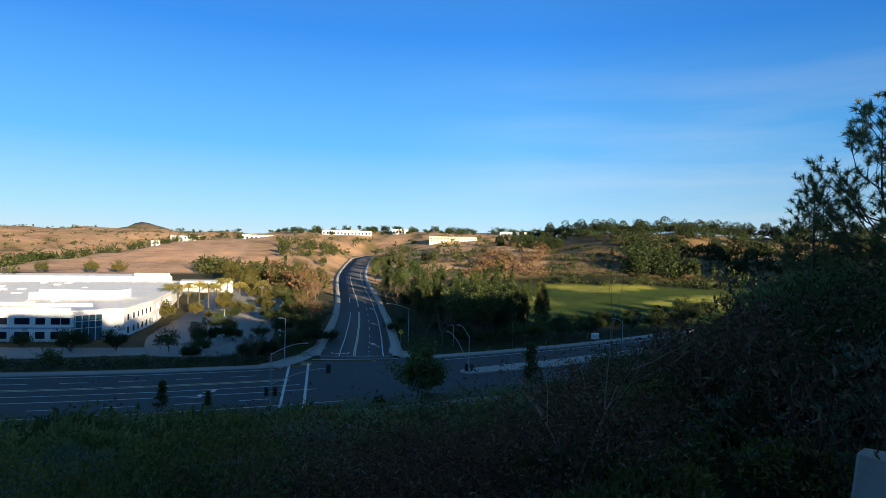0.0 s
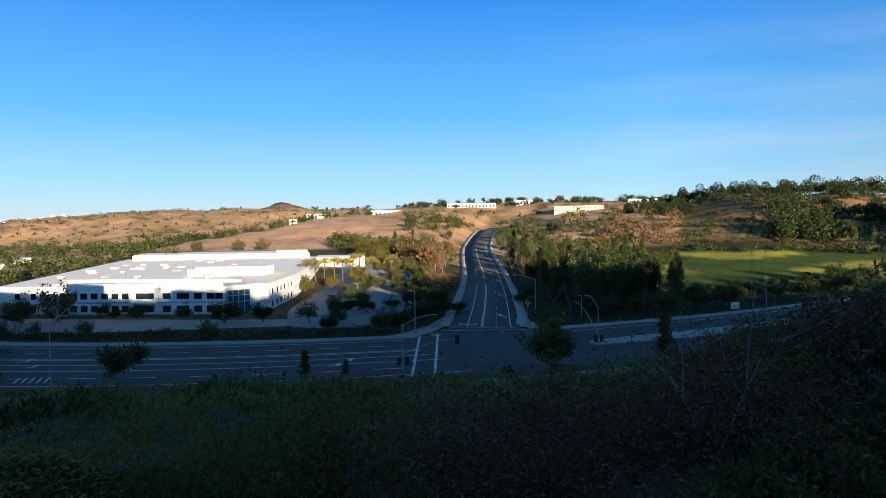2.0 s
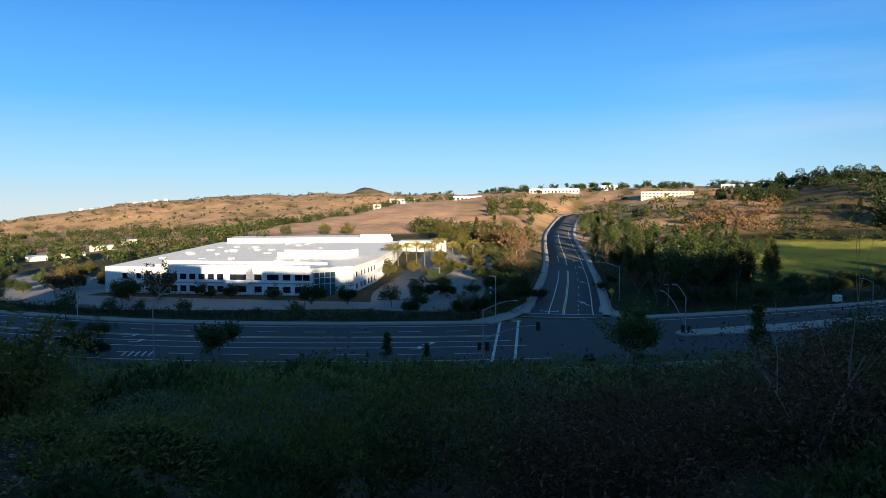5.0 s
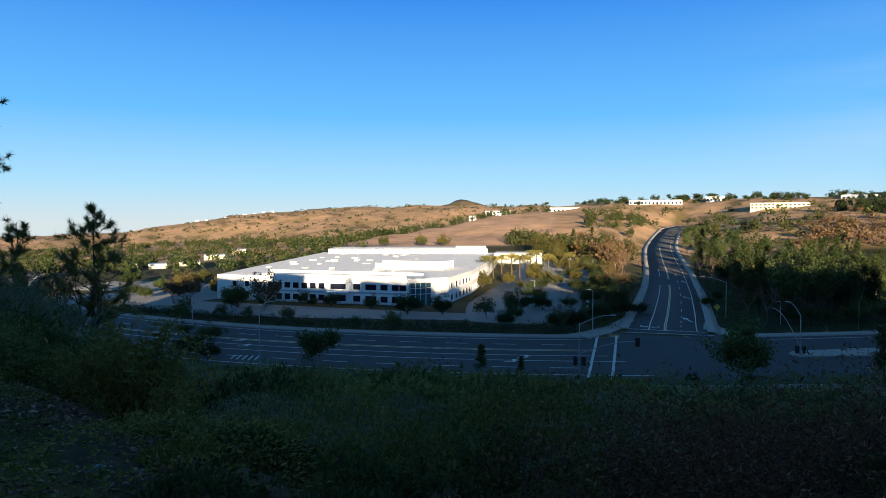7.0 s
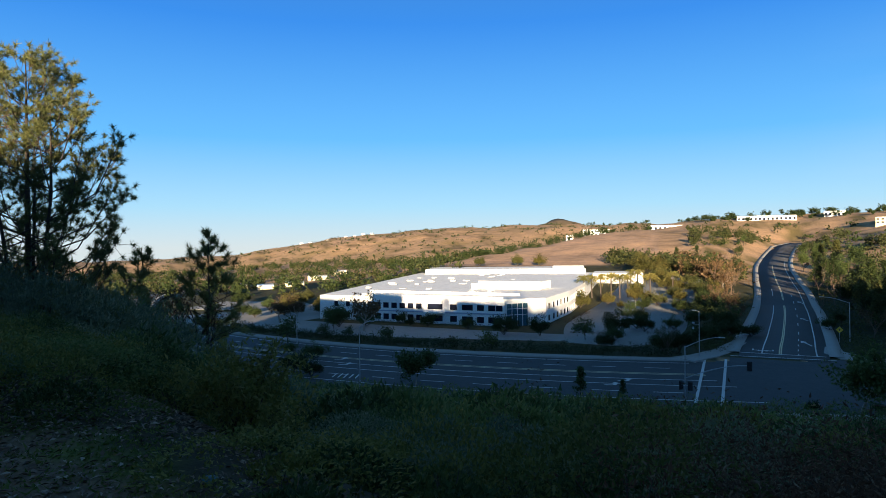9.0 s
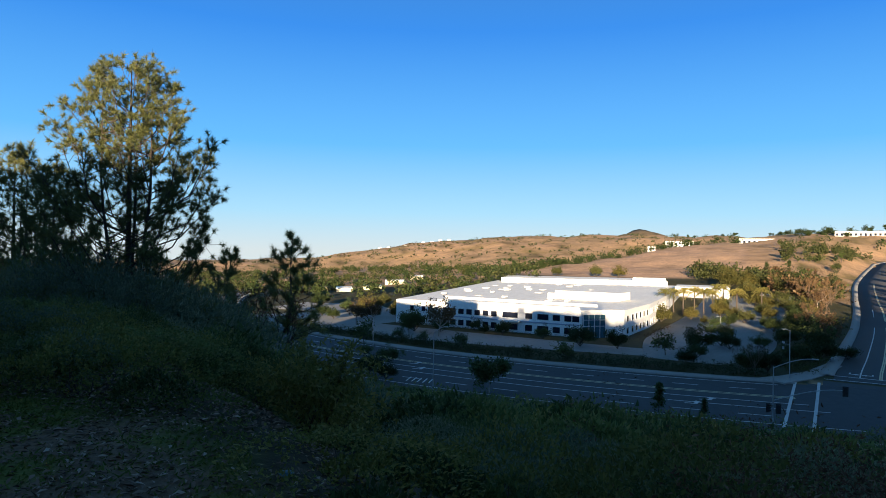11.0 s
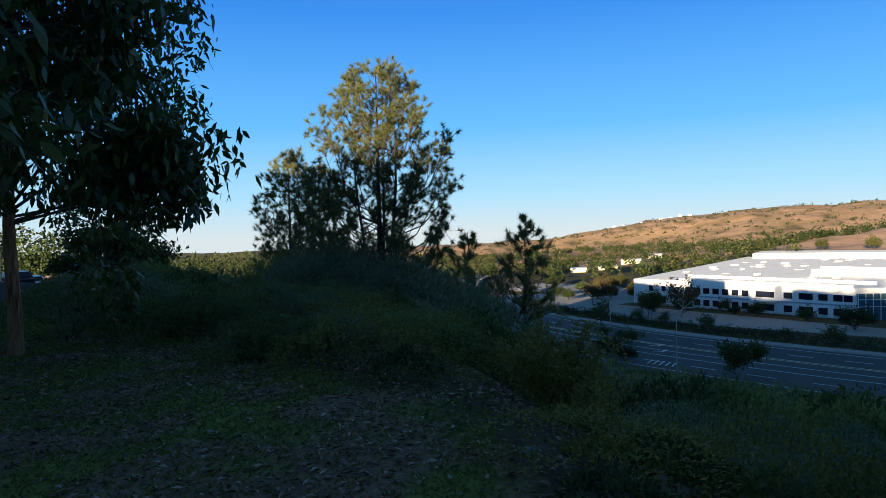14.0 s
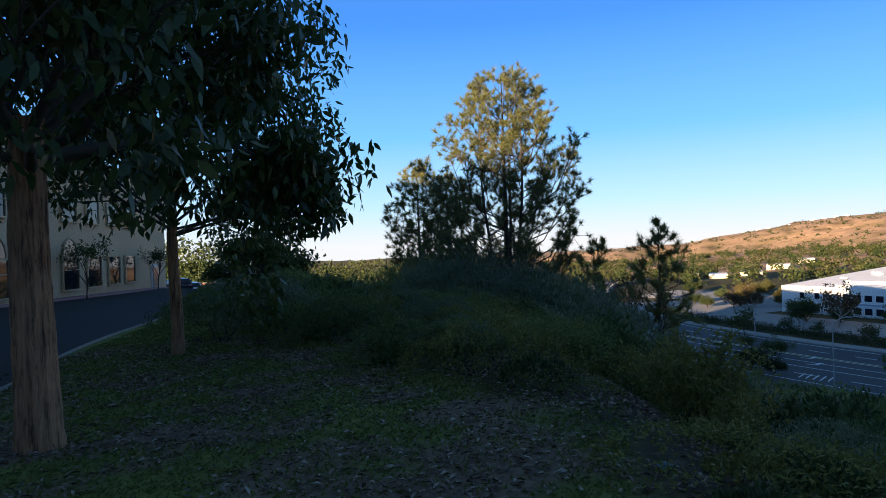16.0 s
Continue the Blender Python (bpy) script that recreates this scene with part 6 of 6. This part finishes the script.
def gum_tree(rng, name, label, h, clear, w, r0, n, lean, leaf=0.14, low=0.35, bough=None):
    root = tagged(new(name), label, "tree")
    v, f = bark_trunk(rng, clear, r0, r0 * 0.72, lean)
    np_mesh("trunk", v, f, M["red_bark"], root, smooth_faces=True)
    top = np.array((lean[0] * clear, lean[1] * clear, clear - 0.15))
    seg, tips = [], []
    for k in range(11):
        a = k * 2.4 + rng.uniform(-0.3, 0.3)
        up = 0.15 + 0.09 * k
        limbs(rng, top - (0, 0, 0.4 * (1 - k / 11)), (math.cos(a), math.sin(a), up), w * 0.27, r0 * 0.26, 3, 0.5, 3, 0.12, 0.68, 2, seg, tips)
    ctr = np.array((top[0], top[1], (clear + h) / 2 + 0.1))
    low_tips = []
    if bough:
        b = np.array(bough)
        seg.append((top - (0, 0, 0.3), top * 0.45 + b * 0.55 + (0, 0, 0.25), r0 * 0.3, r0 * 0.2))
        seg.append((seg[-1][1], b, r0 * 0.2, r0 * 0.08))
        for _ in range(80):
            low_tips.append((b + rng.normal(0, 1, 3) * (0.27, 0.27, 0.23), None))
    keep = [t for t in tips if np.hypot(*(t[0][:2] - ctr[:2])) < w * 0.46]
    sv, sf = tubes(seg, 6)
    np_mesh("branch", sv, sf, M["bark"], root, smooth_faces=True)
    # hanging shoots all round the skirt of the crown
    skirt = []
    for _ in range(900):
        a, rr = rng.uniform(0, 6.28), w * 0.5 * math.sqrt(rng.uniform(0.1, 1))
        zz = clear * low + (h - clear * low) * rng.uniform(0, 1) ** 1.2
        if math.hypot(rr / (w * 0.5), (zz - ctr[2]) / ((h - clear * low) * 0.56)) < 1.05:
            skirt.append((np.array((ctr[0] + rr * math.cos(a), ctr[1] + rr * math.sin(a), zz)), None))
    v, f, tri = gum_leaves(rng, keep + skirt + low_tips * 2, n, 0.13, leaf)
    me = bpy.data.meshes.new("crown")
    me.from_pydata(v.tolist(), [], f.tolist() + tri.tolist())
    me.materials.append(M["leaf_gum"])
    cr = new("crown", me)
    cr.parent = root
    return root


M["red_bark"] = furrowed("furrowed_red_brown_bark", (0.34, 0.125, 0.055), (0.6, 0.29, 0.15))
rng = np.random.default_rng(81)
g1 = gum_tree(rng, "gum_tree", "broad-leaved street tree with furrowed red-brown bark on the lawn", 7.8, 3.0, 5.5, 0.185, 20000, (0.02, 0.02), 0.165, 0.5, (-1.5, 2.45, 2.6))
g1.matrix_basis = stand(g1, *polar(104.5, 6.75), 1, 0, 0.03)
g2 = gum_tree(rng, "gum_tree", "slimmer broad-leaved street tree with bare lower trunk on the lawn", 6.8, 2.7, 6.2, 0.112, 16500, (0.0, 0.02), 0.17, 0.8)
g2.matrix_basis = stand(g2, *polar(94.65, 12.6), 1, 30, 0.03)


# ---- lawn, litter and odds and ends ----
def lawn_spots(rng, n, r0, r1, az0=57, az1=112):
    a = np.radians(rng.uniform(az0, az1, n))
    r = np.sqrt(rng.uniform(r0 * r0, r1 * r1, n))
    return -r * np.sin(a), r * np.cos(a)


rng = np.random.default_rng(91)
x, y = lawn_spots(rng, 120000, 2.2, 20)
keep = (wave(x, y, 3.1, 4) + rng.normal(0, 0.5, len(x)) < 0.45) & (y > np.interp(-x, (0, 8, 14, 24), (-8.2, -4.5, -2.9, -1.8)))
x, y = x[keep], y[keep]
z = land(x, y)
n = len(x)
hh, an = rng.uniform(0.012, 0.04, n), rng.uniform(0, 6.28, n)
wd = 0.011 + 0.0012 * np.hypot(x, y)
v = np.stack([np.c_[x - wd * np.cos(an), y - wd * np.sin(an), z - 0.01], np.c_[x + wd * np.cos(an), y + wd * np.sin(an), z - 0.01], np.c_[x + rng.normal(0, 0.04, n), y + rng.normal(0, 0.04, n), z + hh]], 1).reshape(-1, 3)
M["turf"] = leaf_mat("short_turf_blade", (0.08, 0.115, 0.028), (0.135, 0.17, 0.045), (0.2, 0.21, 0.07), 0.7, 0.4)
tagged(np_mesh("lawn_grass", v, np.arange(3 * n).reshape(-1, 3), M["turf"]), "short patchy green turf on the hilltop", "grass", kind="stuff")
M["litter"] = leaf_mat("fallen_leaf", (0.12, 0.08, 0.06), (0.26, 0.19, 0.15), (0.45, 0.38, 0.32), 0.8, 0.05)
x, y = lawn_spots(rng, 52000, 2.0, 15, 50, 112)
keep = (wave(x, y, 3.1, 4) + rng.normal(0, 0.6, len(x)) > -0.15) & (y > np.interp(-x, (0, 8, 14, 24), (-8.2, -4.5, -2.9, -1.8)))
x, y = x[keep], y[keep]
n = len(x)
c = np.c_[x, y, land(x, y) + 0.015]
d = np.c_[rng.normal(0, 1, (n, 2)), rng.normal(0, 0.15, n)]
d /= np.linalg.norm(d, axis=1)[:, None]
w = np.cross(d, np.c_[rng.normal(0, 0.3, (n, 2)), np.ones(n)])
s = rng.uniform(0.025, 0.1, n)[:, None]
v = np.stack([c, c + d * s * 0.45 + w * s * 0.16 + (0, 0, 0.012), c + d * s, c + d * s * 0.45 - w * s * 0.16 + (0, 0, 0.008)], 1).reshape(-1, 3)
tagged(np_mesh("leaf_litter", v, np.arange(4 * n).reshape(-1, 4), M["litter"]), "dry fallen leaves scattered over the lawn", "leaves", kind="stuff")
M["plastic"] = plain("pale_blue_plastic", (0.07, 0.16, 0.2), 0.5)
bm = bmesh.new()
bmesh.ops.create_icosphere(bm, subdivisions=3, radius=0.045)
for v_ in bm.verts:
    k = 1 + 0.4 * noise.noise(v_.co * 30)
    v_.co = Vector((v_.co.x * k * 1.2, v_.co.y * k, max(v_.co.z, -0.03) * k * 0.5))
bag = part("plastic_bag", bm, M["plastic"])
bx, by = polar(54.2, 4.75)
bag.matrix_basis = pose(bx, by, hill_z(bx, by, 0.03))
tagged(bag, "crumpled pale blue plastic bag under a bush", "litter")
# dead stalks standing out of the scrub
rng = np.random.default_rng(95)
for az_, r_, h_ in ((-11.6, 4.6, 1.75), (-12.6, 4.9, 1.5), (-15.5, 5.2, 1.1), (-2.5, 7.0, 0.9), (-25, 6.5, 1.3), (-20, 7.5, 1.2)):
    seg, tips = limbs(rng, (0, 0, -0.1), (rng.normal(0, .2), rng.normal(0, .2), 1), h_ * 0.55, 0.009, 3, 0.5, 3, 0.15, 0.62, 3)
    v, f = tubes(seg, 4)
    st = tagged(new("dead_stalk"), "pale leafless branching dead stalk in the scrub", "dead plant")
    np_mesh("stem", v, f, M["pale_bark"], st)
    st.matrix_basis = stand(st, *polar(az_, r_), 1.0, 0, 0.05)
sx, sy = polar(-36.9, 4.2)
slab = part("concrete_block", boxes_bm([(0, 0, 0.2, 0.36, 0.7, 0.6)], 0.04), M["concrete"])
slab.matrix_basis = pose(sx, sy, hill_z(sx, sy, 0.08), 0, 12, 25)
tagged(slab, "pale weathered concrete block among the shrubs", "block")


# ---- street furniture ----
def mast(name, label, x, y, h, arms, z=None, r=0.11):
    """A tapered post with curved arms: (from height, reach x, reach y, rise, lamp)."""
    z = float(land(x, y)) if z is None else z
    ob = thing(name, pose(x, y, z), label, "street lamp", "street lamps")
    v, f = tubes([((0, 0, -0.3), (0, 0, 0.5), r * 1.5, r * 1.4), ((0, 0, 0.5), (0, 0, h), r, r * 0.65)], 10)
    np_mesh("post", v, f, M["steel"], ob, smooth_faces=True)
    for h0, dx, dy, rise, lamp in arms:
        pts = [np.array((dx * t, dy * t, h0 + rise * math.sin(t * 1.57))) for t in np.linspace(0, 1, 8)]
        v, f = tubes([(p, q, r * 0.6, r * 0.55) for p, q in zip(pts, pts[1:])], 8)
        np_mesh("arm", v, f, M["steel"], ob, smooth_faces=True)
        if lamp:
            an_ = math.degrees(math.atan2(dy, dx))
            part("lamp_head", boxes_bm([(dx * 1.05, dy * 1.05, h0 + rise, 0.9, 0.35, 0.16, an_)], 0.05), M["steel"], ob)
    return ob


def signal(ob, x, y, z, turn):
    """A traffic light head with three hooded lenses."""
    hd = new("signal_head")
    hd.parent = ob
    hd.matrix_basis = pose(x, y, z, 0, 0, turn)
    part("housing", boxes_bm([(0, 0, 0, 0.5, 0.3, 1.2), (0, 0.02, 0, 0.75, 0.04, 1.5)], 0.03), M["dark_metal"], hd)
    for dz in (-0.38, 0, 0.38):
        bm_ = bmesh.new()
        bmesh.ops.create_cone(bm_, cap_ends=False, segments=14, radius1=0.16, radius2=0.16, depth=0.25, matrix=pose(0, -0.27, dz, 90, 0, 0))
        part("hood", bm_, M["dark_metal"], hd)


m1 = mast("traffic_signal", "steel signal post with long curved arm and street lamp", -27.9, 109.6, 8.8, ((8.6, 5.2, 1.0, 1.8, True), (3.6, 9.2, 1.6, 2.6, False)), -1.4)
signal(m1, 9.3, 1.6, 6.1, 200)
signal(m1, -0.7, 0, 2.4, 60)
signal(m1, 0.75, 0, 2.4, 200)
m2 = mast("street_lamp", "tall steel street lamp with small cameras at the corner", -33.8, 144.3, 9.8, ((9.6, -0.9, -0.4, 0.3, True),))
part("camera_box", boxes_bm([(-1.2, 0, 7.2, 0.5, 0.3, 0.35), (-1.2, 0, 6.1, 0.3, 0.3, 0.5), (-0.6, 0, 6.9, 1.2, 0.06, 0.06)]), M["steel"], m2)
mast("street_lamp", "steel street lamp with a long arm beside the side road", -8.7, 184.9, 9.4, ((9.2, -5.6, -1.0, 1.4, True),))
m4 = mast("traffic_signal", "steel signal post with upswept lamp arm on the median", 6.5, 142.4, 7.6, ((7.4, -2.2, 0.4, 2.6, True), (1.5, -5.0, 2.0, 7.0, False)), -0.7)
signal(m4, -0.5, 0, 0.9, 180)
signal(m4, 0.6, 0, 0.9, 60)
mast("street_lamp", "small steel lamp on the verge", 3.8, 178.5, 5.6, ((5.5, -0.6, 0, 0.1, True),), None, 0.07)
mast("street_lamp", "steel street lamp beside the boulevard", 55, 197.5, 6.0, ((5.8, -2.6, 0.3, 1.0, True),))
mast("street_lamp", "steel street lamp at the near kerb", -79.5, 89.0, 11.5, ((11.3, 2.2, 0.6, 1.2, True),))
mast("street_lamp", "steel street lamp at the far verge", -125.5, 116.8, 7.2, ((7.0, -1.4, 0, 0.5, True),))
mast("street_lamp", "steel car park lamp", -62, 176, 5.4, ((5.2, -0.9, 0, 0.1, True),), None, 0.07)
mast("street_lamp", "steel car park lamp", -70, 214, 5.4, ((5.2, -0.9, 0, 0.1, True),), None, 0.07)

M["sign_yellow"] = plain("yellow_sign_face", (0.75, 0.42, 0.03), 0.5)
sgn = thing("road_sign", pose(-10.6, 181.0, 0.15), "yellow diamond warning sign on a post", "sign")
part("post", boxes_bm([(0, 0, 1.2, 0.08, 0.08, 2.6)]), M["steel"], sgn)
bm = bmesh.new()
bmesh.ops.create_cube(bm, size=1, matrix=pose(0, -0.08, 3.0, 0, 45, 0) @ Matrix.Diagonal((1.1, 0.04, 1.1, 1)))
part("face", bm, M["sign_yellow"], sgn)
part("symbol", boxes_bm([(0, -0.11, 3.0, 0.12, 0.02, 0.6), (0.0, -0.11, 3.15, 0.4, 0.02, 0.12)]), M["dark_metal"], sgn)
bxx = thing("utility_cabinet", pose(47.3, 199.6, 0.1, 0, 0, 35), "pale utility cabinet on the verge", "cabinet")
part("body", boxes_bm([(0, 0, 0.9, 2.2, 1.2, 1.8)], 0.05), M["white_wall"], bxx)
part("door", boxes_bm([(-0.5, -0.62, 0.9, 0.9, 0.04, 1.5), (0.5, -0.62, 0.9, 0.9, 0.04, 1.5)], 0.01), M["white_wall"], bxx)
part("plinth", boxes_bm([(0, 0, 0.05, 2.5, 1.5, 0.14)]), M["concrete"], bxx)


def arrow(cx, cy, turn, kind, s=1.0, z=None, long=1.0):
    """A painted lane arrow: straight, left or right."""
    pts = {"up": [(-0.12, -2), (0.12, -2), (0.12, 0.6), (0.6, 0.6), (0, 2), (-0.6, 0.6), (-0.12, 0.6)],
           "slant": [(0.75, -1.5), (1.05, -1.5), (-0.15, 0.5), (0.25, 0.75), (-1.0, 1.5), (-0.95, 0.1), (-0.45, 0.35)],
           "left": [(0.1, -1.5), (0.4, -1.5), (0.4, 0.5), (-0.8, 0.9), (-0.8, 1.4), (-1.8, 0.5), (-0.8, -0.3), (-0.8, 0.2), (0.1, 0.0)],
           "right": [(-0.1, -1.5), (-0.1, 0.0), (0.8, 0.2), (0.8, -0.3), (1.8, 0.5), (0.8, 1.4), (0.8, 0.9), (-0.4, 0.5), (-0.4, -1.5)]}[kind]
    ca, sa = math.cos(radians(turn)), math.sin(radians(turn))
    pts = [(px, py * long) for px, py in pts]
    out = [(cx + s * (px * ca - py * sa), cy + s * (px * sa + py * ca)) for px, py in pts]
    if z is None:
        return tilt_poly("lane_arrow", out, M["paint"], marks, 0.02)
    return flat_poly("lane_arrow", out, None, M["paint"], marks, SZ + 0.03)


for q, turn, kind in (((-25.7, 159.5), 187, "left"), ((-22.2, 159.8), 187, "right")):
    arrow(q[0], q[1], turn, kind, 1.0, 0)
for px, py in ((-17.0, 175.5), (-22.6, 229), (-29.5, 287)):
    arrow(px, py, 7, "slant", 1.15, 0, 2.4)
for px, py in ((-40.5, 117.8), (-41.5, 113.8), (-101, 107.0), (-96.5, 103.5)):
    arrow(px, py, -66, "left", 1.0)
for px, py in ((-104, 99.5), (-88, 94.6)):
    for k in range(5):
        line_poly("hatch_line", (px - 3 + 1.2 * k, py - 0.8 + 0.3 * k), (px - 4.5 + 1.2 * k, py + 2.2 + 0.3 * k), 0.3, M["paint"], marks)


# ---- far buildings ----
def far_building(name, label, az0, az1, r, depth, h, mat, lift=0.0, rows=1, bays=0, win="dark_glass"):
    root = thing(name, Matrix(), label, "building")
    a, b = Vector(polar(az0, r)), Vector(polar(az1, r))
    u = (b - a).normalized()
    nn = Vector((-u.y, u.x))
    if nn.dot(a) < 0:
        nn = -nn
    base = min(hill_z(*a), hill_z(*b)) + lift
    pts = [tuple(a), tuple(b), tuple(b + nn * depth), tuple(a + nn * depth)]
    part("wall", prism_bm(pts, base - 6, base + h), mat, root)
    part("roof", prism_bm([tuple(Vector(p) + nn * 0.5) for p in pts], base + h - 0.2, base + h + 0.35), M["roof"], root)
    L = (b - a).length
    tn_ = math.degrees(math.atan2(u.y, u.x))
    for rw in range(rows if bays else 0):
        for k in range(bays):
            p = a + u * (L * (k + 0.5) / bays)
            w_ = new("window")
            w_.parent = root
            w_.matrix_basis = pose(p.x, p.y, base + h * (rw + 0.45) / rows, 0, 0, tn_)
            part("pane", boxes_bm([(0, 0, 0, L / bays * 0.5, 0.5, h / rows * 0.45)]), M[win], w_)
    return root


W_ = M["white_wall"]
LOW_BASE = 8.3 - min(hill_z(*polar(36.0, 376)), hill_z(*polar(22.2, 376)))
far_building("office_building", "long white office building behind the car parks", 36.0, 22.2, 376, 40, 2.0, W_, LOW_BASE, 1, 0)
WING_BASE = hill_z(*polar(19.3, 335))
far_building("office_building", "low white office wing behind the palms", 21.6, 17.5, 332, 26, 9.4 - WING_BASE, W_, WING_BASE - min(hill_z(*polar(21.6, 332)), hill_z(*polar(17.5, 332))))
far_building("office_building", "cream three-storey building on the plateau in sunlight", 1.05, -3.1, 800, 30, 6.5, M["cream_wall"], 4, 2, 14)
far_building("office_building", "white skyline office building", 10.3, 6.1, 985, 40, 7, W_, 0, 1, 14)
far_building("office_building", "white skyline office building", 17.0, 13.4, 1040, 40, 7, W_, 0, 1, 10)
far_building("office_building", "white skyline office building", 4.3, 2.9, 985, 30, 7, W_, 0, 1, 5)
far_building("office_building", "pale low skyline building", -5.1, -7.6, 880, 30, 5, W_, 0, 1, 8)
far_building("office_building", "white warehouse on the skyline ridge", -8.2, -9.9, 830, 30, 5, W_, 0, 1, 6)
far_building("house", "white house group below the dark peaks", 22.4, 20.2, 1150, 18, 10, W_, 6, 2, 7)
far_building("house", "small white house on the field's edge", 23.8, 23.2, 1100, 14, 7, W_, 6, 1, 2)
for az_, r_, wd_, h_ in ((47.2, 420, 1.6, 5), (49.6, 400, 1.4, 5), (45.2, 470, 1.8, 6), (51.6, 430, 1.2, 5), (43.4, 520, 1.2, 6), (62.0, 420, 1.0, 4), (63.5, 430, 0.8, 4)):
    far_building("warehouse", "low pale warehouse among distant trees", az_ + wd_ / 2, az_ - wd_ / 2, r_, 20, h_ - 2.9, M["cream_wall"], 0, 1, 0)
for k in range(9):
    far_building("house", "tiny pale house on the distant ridge", 46.6 - k * 0.75 + 0.13, 46.6 - k * 0.75 - 0.13, 1870, 14, 4, W_, -0.5)

# cars left in the upper car park
for k, (cx_, cy_, mt) in enumerate(((-84, 330, "car_dark"), (-87, 331, "car_silver"), (-90, 332, "car_white"), (-96, 334, "car_dark"), (-81, 316, "car_dark"), (-99, 335, "car_silver"), (-93, 333, "car_red"), (-78, 300, "car_dark"))):
    car("car", {"car_dark": "dark car parked in the upper car park", "car_silver": "silver car parked in the upper car park", "car_white": "white car parked in the upper car park", "car_red": "red car parked in the upper car park"}[mt], M[mt], pose(cx_, cy_, float(land(cx_, cy_)) + 0.13, 0, 0, 100))
